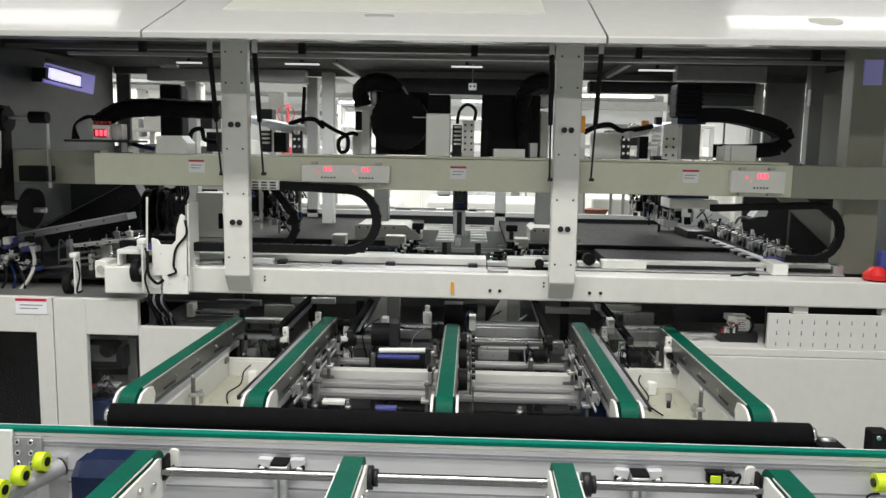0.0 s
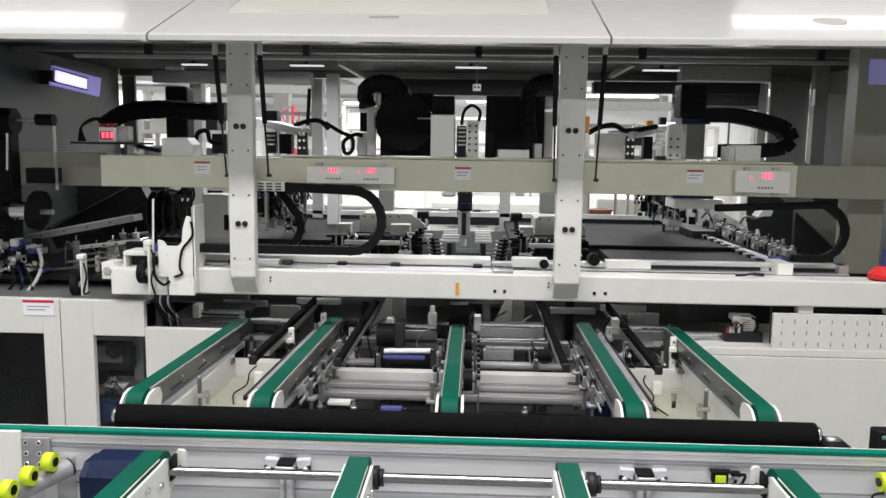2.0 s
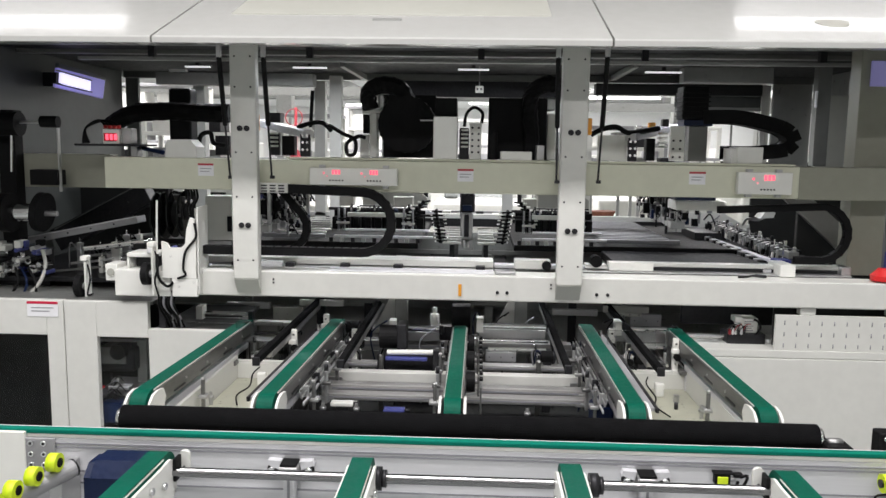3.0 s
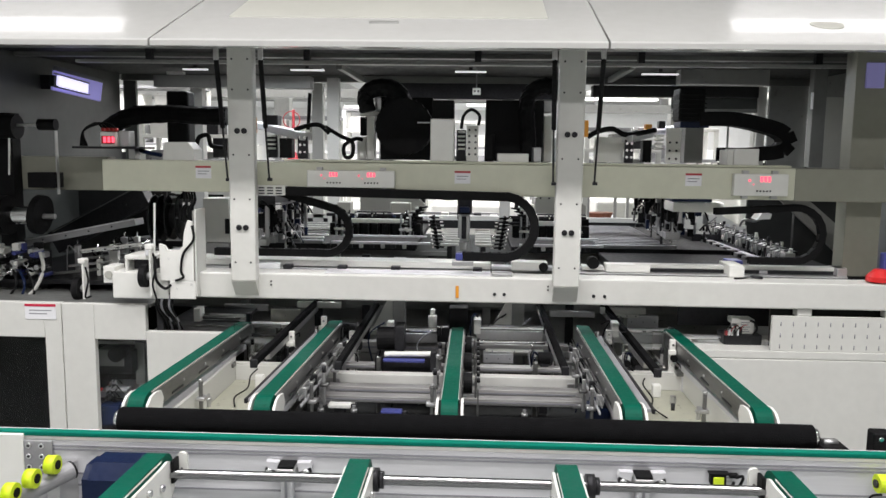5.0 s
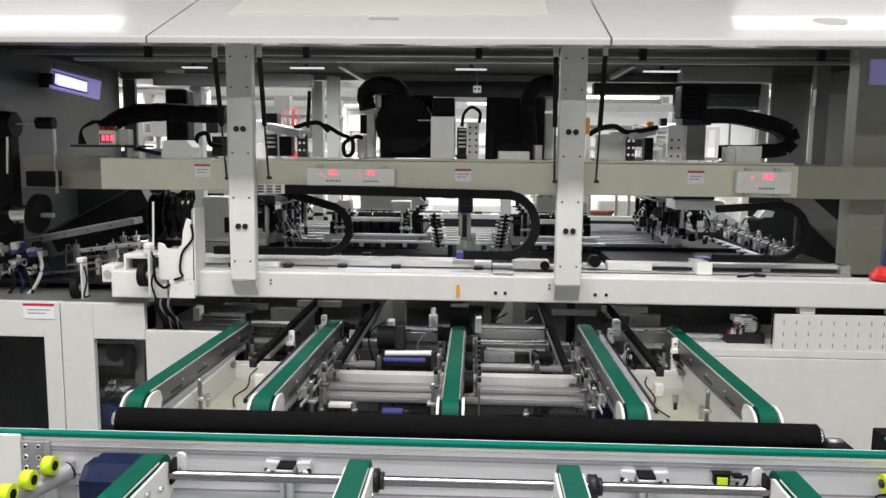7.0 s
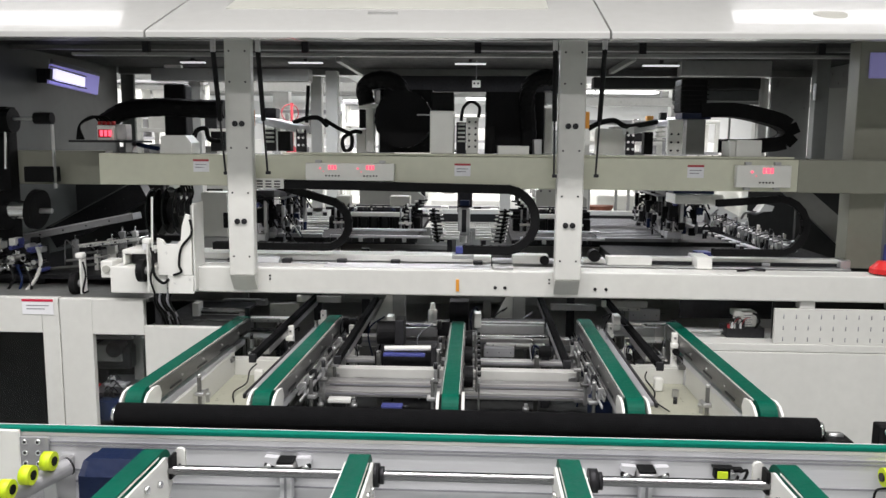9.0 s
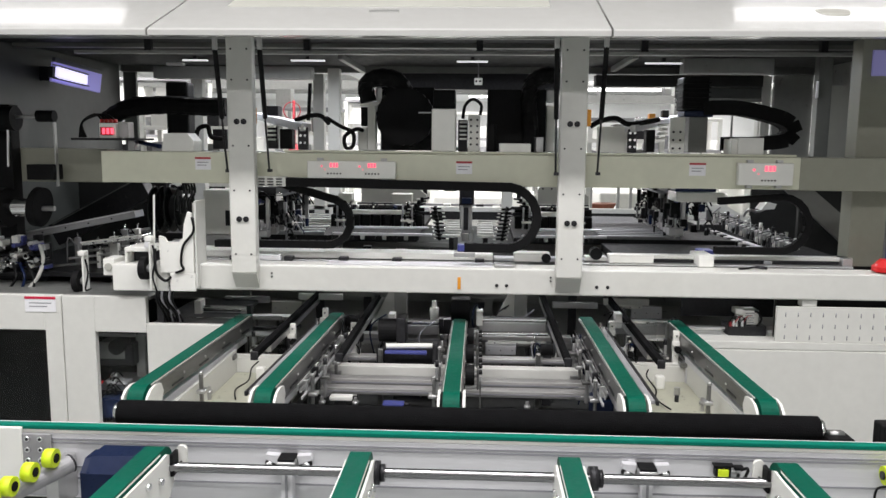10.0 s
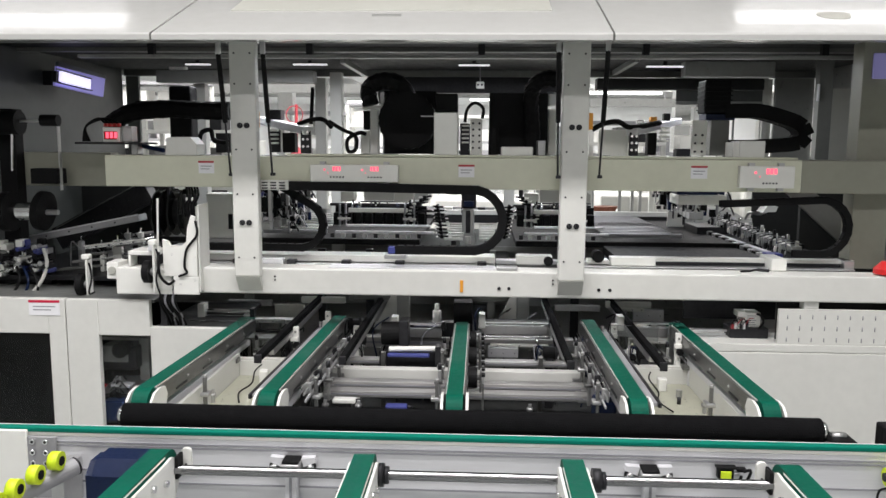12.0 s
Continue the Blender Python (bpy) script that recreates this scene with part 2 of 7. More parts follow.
def frame_beams():
    bm = B_box(-1.305, 2.1, 3.0, 3.13, 1.04, 1.148, bev=0.006)
    low = thing("lower_beam", 0, 3.06, 1.04, "cream powder-coated lower crossbeam of the machine", "beam")
    part("beam_body", bm, CREAM, low)
    part("marker", B_box(-0.0115, 0.0015, 2.995, 3.0015, 1.06, 1.11, bev=0.001), ORANGE, low, "orange marker sticker")
    for x in (0.15, 0.19, 0.558, 0.603):
        part("hole_plug", B_rod((x, 3.001, 1.078), (x, 2.996, 1.078), 0.007, seg=12), DARK, low, "black hole plug")
    for x in (-0.785, 0.37):
        for z in (1.1, 1.115):
            part("screw", B_rod((x, 3.001, z), (x, 2.996, z), 0.004, seg=8), DARK, low)
    up = thing("upper_beam", 0, 3.12, 1.48, "cream powder-coated upper crossbeam of the machine", "beam")
    part("beam_body", B_box(-1.513, 1.365, 3.05, 3.19, 1.482, 1.612, bev=0.005), OLIVE_CAST, up)
    # The beam's darkening to the right is painted as a darker end.
    part("beam_end", B_box(1.365+0.002, 2.2, 3.064, 3.19, 1.478, 1.612, bev=0.005), OLIVE_DIM, up, "end section in shaded olive cream")
    part("cover_strip", B_box(-0.739, 1.35, 3.06, 3.18, 1.614, 1.622, bev=0.002), OLIVE_CAST, up)


def sticker(x, y, z, w, h, ink=None):
    """Warning sticker: a red band over lines of small writing."""
    t = thing("warning_sticker", x, y, z, "white sticker with a red band and small print", "sticker", "warning stickers")
    part("paper", B_box(x - w / 2, x + w / 2, y - 0.002, y, z - h / 2, z + h / 2, bev=0), PAPER, t)
    part("red_band", B_box(x - w / 2, x + w / 2, y - 0.0035, y - 0.002, z + h * 0.34, z + h / 2, bev=0), ink or DULLRED, t, "red header band")
    for i in range(2):
        zz = z + h * (0.08 - 0.22 * i)
        part("print_line", B_box(x - w * 0.36, x + w * (0.36 - 0.14 * i), y - 0.003, y - 0.002, zz - h * 0.03, zz + h * 0.03, bev=0), INK, t, "grey line of print")


def digits(t, x, y, z, h, n):
    """Red glowing bars where figures too small to read stand."""
    for i in range(n):
        xx = x + i * h * 0.72
        bm = B()
        box(bm, xx, xx + 0.48 * h, y - 0.002, y, z, z + h, bev=0)
        part("figure", bm, LED, t, "glowing red bar")


def readout(x0, x1, z0, z1, y, cols):
    t = thing("display_panel", (x0 + x1) / 2, y, z0, "pale metal readout box with red glowing figures", "display", "readout boxes")
    part("case", B_box(x0, x1, y, y + 0.032, z0, z1, bev=0.003), WHITE, t)
    h = (z1 - z0) * 0.24
    for c in cols:
        digits(t, c, y, z1 - (z1 - z0) * 0.36, h, 3)
        part("lamp", B_rod((c - h * 2.0, y + 0.001, z1 - (z1 - z0) * 0.30), (c - h * 2.0, y - 0.002, z1 - (z1 - z0) * 0.30), h * 0.22, seg=10), LED, t, "small red indicator")
        part("lamp", B_rod((c - h * 1.2, y + 0.001, z1 - (z1 - z0) * 0.48), (c - h * 1.2, y - 0.002, z1 - (z1 - z0) * 0.48), h * 0.12, seg=8), LED, t, "small red indicator")
        for k in range(5):
            part("button", B_rod((c - h * 0.5 + k * 0.013, y + 0.001, z0 + 0.02), (c - h * 0.5 + k * 0.013, y - 0.004, z0 + 0.02), 0.0035, seg=8), DARK, t, "small black key")
    for xx in (x0 + 0.05, x1 - 0.05):
        for zz in (z0 - 0.006, z1 + 0.006):
            part("mount_tab", B_box(xx - 0.012, xx + 0.012, y + 0.012, y + 0.032, min(zz, zz) - 0.006, zz + 0.006, bev=0.001), STEEL, t)


def gas_spring(p, q):
    t = thing("gas_spring", *q, "black gas spring strut with a thin rod", "gas spring", "hood gas springs")
    p, q = Vector(p), Vector(q)
    m = p.lerp(q, 0.55)
    part("cylinder", B_rod(m, p, 0.0095, seg=14), BLACK, t)
    part("rod", B_rod(q, m, 0.0042, seg=10), DARK, t, "thin dark piston rod")
    part("end_fitting", B_box(p.x - 0.009, p.x + 0.009, p.y - 0.009, p.y + 0.009, p.z - 0.005, p.z + 0.05, bev=0.003), STEEL, t, "steel end fitting")
    part("ball_joint", B_box(q.x - 0.007, q.x + 0.012, q.y - 0.008, q.y + 0.008, q.z - 0.007, q.z + 0.006, bev=0.002), DARK, t)


def hood():
    """Three sloped cover panels with a folded front lip."""
    slope = math.tan(radians(22))
    ze = 2.028
    for x0, x1, inset in ((-3.4, -1.109 - 0.004, 0), (-1.109 + 0.004, 0.522 - 0.004, 1), (0.522 + 0.004, 3.4, 0)):
        t = thing("hood_panel", (x0 + x1) / 2, 2.65, ze, "glossy white sloped machine hood panel", "hood", "machine hood panels")
        bm = prism(B(), [(2.6, ze), (2.6, ze + 0.018), (2.606, ze + 0.025), (3.9, ze + 0.025 + 1.294 * slope), (3.9, ze + 1.294 * slope), (2.66, ze + 0.02), (2.655, ze)], "x", x0, x1)
        part("skin", bm, HOOD, t)

        def on(x, s, up):
            return (x, 2.606 + s, ze + 0.025 + s * slope + up)
        if inset:
            bm = B()
            xa, xb = -0.912, 0.331
            vs = [bm.verts.new(on(*q)) for q in ((xa, 0.3, 0.004), (xb, 0.3, 0.004), (xb, 0.9, 0.004), (xa, 0.9, 0.004))]
            bm.faces.new(vs)
            r = bmesh.ops.extrude_face_region(bm, geom=bm.faces[:])
            bmesh.ops.translate(bm, verts=[v for v in r["geom"] if isinstance(v, bmesh.types.BMVert)], vec=(0, 0, -0.006))
            bmesh.ops.recalc_face_normals(bm, faces=bm.faces)
            part("inset_sheet", bm, INSET, t, "matt grey-cream inset sheet")
        hx = -0.294 if inset else (1.359 if x0 > 0 else -1.9)
        if inset:
            part("handle", B_rod(on(hx - 0.055, 0.23, -0.004), on(hx + 0.055, 0.23, -0.004), 0.011, seg=12), GREYP, t, "grey recessed pull handle")
        else:
            bm = B()
            ring = [on(hx + a * 0.058 * (1 + 0.2 * math.sin(q)) * math.copysign(abs(math.cos(q)) ** 0.6, math.cos(q)), 0.225 + a * 0.045 * math.sin(q), u) for q in [math.tau * k / 24 for k in range(24)] for a, u in ((1, 0.003),)]
            top = [bm.verts.new(v) for v in ring]
            low = [bm.verts.new((v[0], v[1], v[2] - 0.008)) for v in ring]
            bm.faces.new(top)
            bm.faces.new(low[::-1])
            for k in range(24):
                bm.faces.new((top[k], low[k], low[(k + 1) % 24], top[(k + 1) % 24]))
            bmesh.ops.recalc_face_normals(bm, faces=bm.faces)
            part("handle", bm, INSET, t, "grey oval pull handle")


def cabinets():
    t = thing("left_cabinet", -2.0, 3.3, 0, "cream machine cabinet with smoked window openings", "cabinet")
    x_seam = -1.691
    zb = 0.42
    # left leaf with window, then the stepped right leaf
    wl0, wl1 = -2.306, -1.767
    zt = 0.852
    bm = B()
    box(bm, -3.2, wl0, 3.0, 3.03, 0.1, 1.005)
    box(bm, wl0, wl1, 3.0, 3.03, zt, 1.005)
    box(bm, wl0, wl1, 3.0, 3.03, 0.1, zb)
    box(bm, wl1, x_seam - 0.002, 3.0, 3.03, 0.1, 1.005)
    part("left_leaf", bm, CREAM, t)
    wr0, wr1 = -1.55, -1.327
    zt2 = 0.849
    bm = B()
    box(bm, x_seam + 0.002, wr0, 3.0, 3.03, 0.1, 1.003)
    box(bm, wr0, wr1, 3.0, 3.03, zt2, 1.003)
    box(bm, wr0, wr1, 3.0, 3.03, 0.1, zb)
    box(bm, wr1, -1.0, 3.0, 3.03, 0.1, 0.888)
    part("right_leaf", bm, CREAM, t)
    part("cabinet_back", B_box(-3.2, -1.05, 3.55, 3.58, 0.1, 0.88), BLACK, t)
    part("cabinet_top", B_box(-3.2, -1.318, 3.031, 3.55, 0.985, 1.0), GREYP, t, "dark grey worktop sheet")
    # Step top takes a dark colour in place of the shaded gap.
    part("cabinet_step", B_box(-1.318, -1.0, 3.03, 3.55, 0.87, 0.885), DARKP, t, "step top coloured dark for the shade under the beam")
    part("cabinet_base", B_box(-3.2, -1.0, 3.02, 3.55, 0.0, 0.1), DARKP, t)
    for a, b, z in ((wl0, wl1, zt), (wr0, wr1, zt2)):
        pane = part("window_pane", B_box(a - 0.006, b + 0.006, 3.031, 3.036, zb - 0.006, z + 0.006, bev=0), CLEAR, t, "clear acrylic window")
        pane.visible_shadow = False
    # machinery behind the windows
    m = thing("drive_unit", -1.591, 3.3, 0.42, "dark drive motor with steel brackets inside the cabinet", "motor")
    part("motor_body", B_box(-1.665, -1.491, 3.22, 3.4, 0.632, 0.74, bev=0.01), DARK, m)
    part("gearbox", B_rod((-1.55, 3.18, 0.733), (-1.55, 3.26, 0.733), 0.035, seg=20), BLACK, m)
    part("bracket", B_box(-1.622, -1.438, 3.15, 3.35, 0.542, 0.569), STEEL, m)
    part("base_block", B_box(-1.635, -1.433, 3.12, 3.4, 0.38, 0.539), DARK, m)
    part("blue_valve", B_box(-1.578, -1.488, 3.06, 3.14, 0.445, 0.536, bev=0.006), NAVY, m, "navy blue valve body")
    part("red_cap", B_rod((-1.578, 3.1, 0.599), (-1.578, 3.08, 0.599), 0.006), RED, m, "small red cap")
    part("mount_plate", B_box(-1.666, -1.524, 3.205, 3.215, 0.672, 0.748, bev=0.004), WALLG, m, "pale grey motor plate")
    part("top_rail", B_box(-1.658, -1.489, 3.24, 3.26, 0.766, 0.78), STEEL, m)
    part("upright", B_box(-1.503, -1.458, 3.28, 3.32, 0.38, 0.767), WALLG, m, "pale grey upright strip")
    part("tray", B_box(-1.561, -1.464, 3.10, 3.149, 0.586, 0.602), SLAT, m, "pale grey small tray")
    rnd = random.Random(4)
    for k in range(22):
        x, z, r = -1.566 + 0.055 * rnd.random(), 0.536 + 0.10 * rnd.random(), 0.003 + 0.005 * rnd.random()
        if k % 3:
            part("fitting", B_rod((x, 3.11, z), (x + 0.012 * (rnd.random() - 0.5), 3.12, z + 0.012 + 0.012 * rnd.random()), r, seg=8), (STEEL, DARK, CHROME, BLACK)[k % 4], m)
        else:
            part("air_line", hose(B(), [(x, 3.10, z), (x + 0.02, 3.09, z + 0.02), (x + 0.035, 3.11, z - 0.01)], 0.003, 6, 4), BLACK, m)
    t = thing("right_cabinet", 1.8, 3.3, 0, "cream machine cabinet with a stepped top", "cabinet")
    zs = 0.829
    part("front_sheet", B_box(0.94, 3.2, 3.0, 3.03, 0.1, zs - 0.002), CREAM, t)
    part("step_top", B_box(0.94, 3.2, 3.004, 3.295, zs, zs + 0.032), CREAM, t, "cream step above the door seam")
    part("cabinet_base", B_box(0.94, 3.2, 3.02, 3.55, 0, 0.1), DARKP, t)
    t = thing("slotted_panel", 1.8, 3.06, zs + 0.06, "cream slotted tool panel along the cabinet top", "panel")
    x0, z1 = 1.294, 1.008
    part("sheet", B_box(x0, 3.2, 3.012, 3.028, zs + 0.0325, z1, bev=0.002), CREAM, t)
    for r in range(3):
        for c in range(14):
            xs, z = 1.331 + c * 0.0502, 0.976 - r * 0.0475
            part("slot", B_box(xs - 0.0022, xs + 0.0022, 3.0115, 3.014, z - 0.009, z + 0.009, bev=0), INK, t, "grey vertical slot")
    part("mount", B_box(1.393, 1.454, 3.014, 3.06, z1 + 0.0005, 1.0395), CREAM, t)
    part("end_mount", B_box(1.75, 1.83, 3.014, 3.06, z1 + 0.0005, 1.0395), CREAM, t)
    # The shadow above the panel is built as a dark strip.
    part("shadow_gap", B_box(x0 + 0.02, 3.2, 3.09, 3.10, zs + 0.0325, 1.039), DARKP, t, "dark strip standing for the gap's shadow")


def interior_shell():
    """The roof sheet, side walls, rear posts and rails inside the machine."""
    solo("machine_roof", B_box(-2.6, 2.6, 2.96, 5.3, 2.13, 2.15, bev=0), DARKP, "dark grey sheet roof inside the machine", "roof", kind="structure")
    for i, (y, z, h) in enumerate(((3.25, 2.1, 0.03), (3.7, 2.11, 0.035), (4.9, 2.09, 0.04))):
        t = thing("roof_rail", 0, y, z, "grey steel rail under the machine roof", "rail", "roof rails")
        part("bar", B_box(-2.25, 2.15, y, y + 0.05, z, z + h), GREYP, t)
        for k in range(6):
            part("hanger", B_box(-2.0 + k * 0.8, -1.94 + k * 0.8, y + 0.01, y + 0.04, z + h, 2.13, bev=0), DARK, t)
    t = thing("roof_tube", 0, 3.5, 2.056, "pale grey steel tube under the machine roof", "tube")
    part("tube", B_box(-1.836, 1.841, 3.5, 3.54, 2.059, 2.074), WALLG, t)
    for x in (-1.5, -0.75, 0.05, 0.8, 1.6):
        part("hanger", B_box(x, x + 0.03, 3.505, 3.535, 2.074, 2.13, bev=0), DARK, t)
    for a, b in (((-0.7, 4.2, 2.118), (-0.633, 4.6, 2.079)), ((0.906, 4.2, 2.129), (0.852, 4.6, 2.091))):
        solo("roof_stay", bar(B(), a, b, 0.03, 0.03), WALLG, "pale diagonal stay under the roof", "stay", "roof stays")
    for x0, x1, zz in ((-0.063, 0.111, 2.105), (-1, -0.809, 2.107), (0.98, 1.18, 2.10), (-1.62, -1.48, 2.106)):
        t = thing("roof_lamp", x0, 4.3, zz, "white slim tube lamp under the roof", "lamp", "roof tube lamps")
        part("tube", B_box(x0, x1, 4.3, 4.33, zz - 0.003, zz + 0.004, bev=0.001), glow("roof_tube_glow", (1.0, 1.0, 1.0), 0.9), t, "glowing white tube")
        part("stem", B_box((x0 + x1) / 2 - 0.01, (x0 + x1) / 2 + 0.01, 4.305, 4.325, zz + 0.006, 2.13, bev=0), DARK, t)
    solo("roof_duct", B_box(-0.6, 0.62, 4.92, 5.2, 1.99, 2.1), DARK, "dark long duct under the machine roof", "duct")
    # Left wall carries its shade in the colour; the right one is paler.
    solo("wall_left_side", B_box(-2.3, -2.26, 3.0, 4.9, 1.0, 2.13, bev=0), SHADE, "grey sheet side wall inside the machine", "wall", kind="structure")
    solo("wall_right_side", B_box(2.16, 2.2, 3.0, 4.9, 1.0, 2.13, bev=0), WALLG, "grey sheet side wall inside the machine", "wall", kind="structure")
    for x in (-0.812, 0.257, -0.987, 1.883, -1.65):
        y = 4.6 if x in (-0.812, -1.65) else 5.0
        solo("rear_post", B_box(x - 0.036, x + 0.036, y, y + 0.07, 0.9, 2.09), CREAM, "cream square post at the rear of the machine", "post", "rear machine posts")


def rear_panel():
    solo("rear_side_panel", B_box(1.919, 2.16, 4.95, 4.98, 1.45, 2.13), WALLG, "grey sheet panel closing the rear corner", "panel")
    solo("rear_side_panel", B_box(-2.26, -2.175, 4.95, 4.98, 1.45, 2.13), SHADE, "shade-toned sheet panel closing the rear corner", "panel")


rear_panel()


def table():
    t = thing("layup_table", 0, 4.2, 0.9, "dark flat layup table under the grippers", "table")
    xl, xr = -0.241, 0.251
    part("left_plate", B_box(-1.7, xl, 3.80, 5.0, 1.15, 1.18), TABLE, t)
    part("right_plate", B_box(xr, 1.7, 3.80, 5.0, 1.15, 1.18), TABLE, t)
    part("middle_plate", B_box(xl + 0.002, xr - 0.002, 3.80, 5.0, 0.96, 0.98), TABLE, t)
    part("right_apron", B_box(0.693, 1.7, 3.42, 3.79, 1.12, 1.16), TABLE, t)
    part("far_edge", B_box(-1.7, 1.7, 5.0, 5.04, 1.203, 1.233), WHITE, t, "white far edge bar")
    part("far_skirt", B_box(-1.7, 1.7, 5.001, 5.035, 1.15, 1.2025), TABLE, t)
    for x0, x1 in ((-0.106, -0.015), (0.064, 0.148)):
        for k in range(7):
            y = 3.62 + k * 0.12
            part("rest", B_box(x0, x1, y, y + 0.016, 1.20 + 0.0, 1.212, bev=0.002), WHITE, t, "white cell rest bar")
        part("rest_stem", B_box((x0 + x1) / 2 - 0.012, (x0 + x1) / 2 + 0.012, 3.62, 4.42, 0.981, 1.198), DARK, t)


for x in (-0.887, 0.4385):
    frame_post(x)
frame_beams()
hood()
cabinets()
interior_shell()
table()
for x, y, z, w, h in ((-1.078, 3.049, 1.565, 0.066, 0.052), (0.009, 3.049, 1.558, 0.066, 0.052), (0.954, 3.049, 1.561, 0.066, 0.052), (-1.781, 2.999, 0.965, 0.135, 0.066)):
    sticker(x, y, z, w, h, CRIMSON if w > 0.1 else None)
readout(-0.634, -0.27, 1.51, 1.581, 3.016, (-0.54, -0.384))
readout(1.108, 1.325, 1.5, 1.589, 3.016, (1.212,))
gas_spring((-0.932, 2.8, 2.003), (-0.957, 2.99, 1.538))
gas_spring((-0.761, 2.8, 2.004), (-0.784, 2.99, 1.541))
gas_spring((0.352, 2.8, 2.012), (0.372, 2.935, 1.542))
gas_spring((0.534, 2.8, 2.017), (0.543, 2.99, 1.542))


# ---- transfer conveyor ----
def belt_lane(x, y1):
    """A narrow belt on a two-plate rail, with white guides at its near end."""
    t = thing("belt_conveyor", x, 2.6, 0.6, "narrow green belt conveyor lane on aluminium side plates", "conveyor", "green belt lanes")
    w = 0.026
    bm = B()
    prof = [(2.15 - 0.055 * math.cos(a), 0.845 + 0.055 * math.sin(a)) for a in [radians(k) for k in range(-30, 91, 12)]]
    prof += [(y1, 0.9)] + [(y1 + 0.028 * math.sin(a), 0.872 + 0.028 * math.cos(a)) for a in [radians(k) for k in (30, 60, 90, 130)]]
    prof += [(2.24, 0.842), (2.17, 0.80)]
    prism(bm, prof, "x", x - w, x + w)
    part("belt", bm, GREEN, t)
    for s in (-1, 1):
        a, b = sorted((x + s * (w + 0.002), x + s * (w + 0.008)))
        part("side_plate", B_box(a, b, 2.16, y1, 0.836, 0.893, bev=0.001), SMOKE, t, "smoky steel side plate")
        for k in range(4):
            y = 2.3 + k * 0.24
            part("slot_plate", B_box(*sorted((x + s * (w + 0.0085), x + s * (w + 0.0115))), y, y + 0.09, 0.846, 0.852, bev=0), DARK, t, "dark slot in the side plate")
        g = prism(B(), [(2.092, 0.80), (2.090, 0.85), (2.102, 0.872), (2.125, 0.889), (2.16, 0.895), (2.20, 0.889), (2.215, 0.86), (2.19, 0.80)], "x", *sorted((x + s * (w + 0.009), x + s * (w + 0.017))))
        part("guide", g, WHITE, t, "white plastic end guide")
        for k in range(5):
            y = 2.2 + k * 0.2
            part("bolt", B_rod((x + s * (w + 0.007), y, 0.866), (x + s * (w + 0.012), y, 0.866), 0.0045, seg=8), STEEL, t)
    part("profile", B_box(x - 0.02, x + 0.02, 2.22, y1 - 0.04, 0.785, 0.81, bev=0.003), ALU, t)
    for s in (-1, 1):
        part("edge_strip", B_box(*sorted((x + s * w, x + s * (w + 0.0018))), 2.16, y1 - 0.02, 0.8935, 0.8975, bev=0), WHITE, t, "pale belt edge strip")
    out = -1 if x < -0.1 else 1
    if 0.4 < abs(x) < 0.7:
        part("guard_strip", B_box(*sorted((x + out * 0.036, x + out * 0.074)), 2.2, y1 - 0.05, 0.855, 0.868, bev=0.002), SLAT, t, "grey guard strip")
        part("guide_rail", B_box(*sorted((x + out * 0.078, x + out * 0.088)), 2.2, y1 - 0.05, 0.85, 0.866, bev=0.002), DARK, t, "dark thin guide rail")
        for q, (dx, z) in enumerate(((0.044, 0.835), (0.052, 0.815), (0.058, 0.792))):
            part("guide_bar", B_box(*sorted((x - out * dx, x - out * (dx + 0.005))), 2.35, y1 - 0.02, z, z + 0.011, bev=0.001), (CHROME, STEEL, ALU)[q], t, "polished thin guide bar")
        for k in range(5):
            y = 2.42 + k * 0.16
            part("bar_spacer", B_box(*sorted((x - out * 0.036, x - out * 0.064)), y, y + 0.012, 0.80, 0.84, bev=0.002), (STEEL, DARK)[k % 2], t)
        part("strip_bracket", B_box(*sorted((x + out * 0.036, x + out * 0.078)), 2.5, 2.54, 0.80, 0.849, bev=0.002), STEEL, t)
    for k in ((0, 3) if abs(x) > 0.8 else (0, 1, 2, 3)):
        y = 2.45 + k * 0.2
        part("clamp_post", B_box(*sorted((x - out * 0.066, x - out * 0.078)), y, y + 0.016, 0.70, 0.842 - 0.014 * (k % 2), bev=0.003), (SMOKE, STEEL)[k % 2], t)
        part("clamp_foot", B_box(*sorted((x - out * 0.060, x - out * 0.092)), y - 0.012, y + 0.028, 0.775, 0.788, bev=0.003), (STEEL, SMOKE)[k % 2], t)
        part("knob", B_rod((x - out * 0.072, y + 0.008, 0.842 - 0.014 * (k % 2)), (x - out * 0.072, y + 0.008, 0.852), 0.008, seg=10), (STEEL, DARK)[k % 2], t)
    for y in (2.25, y1 - 0.25):
        part("standoff", B_box(x - 0.016, x + 0.016, y - 0.02, y + 0.02, 0.60, 0.775), ALU, t)
        part("tension_block", B_box(x - 0.04, x + 0.04, y - 0.02, y + 0.02, 0.765, 0.785), SMOKE, t)
    return t


for x, y1, turn, aside in ((-0.955, 3.17, -1.6, -0.015), (-0.572, 3.23, -1.6, 0), (-0.004, 3.15, 0, 0), (0.543, 3.24, 0.4, 0.012), (0.932, 3.2, 1.1, 0.010)):
    lane = belt_lane(x, y1)
    lane.location.x += aside
    lane.rotation_euler.z = radians(turn)

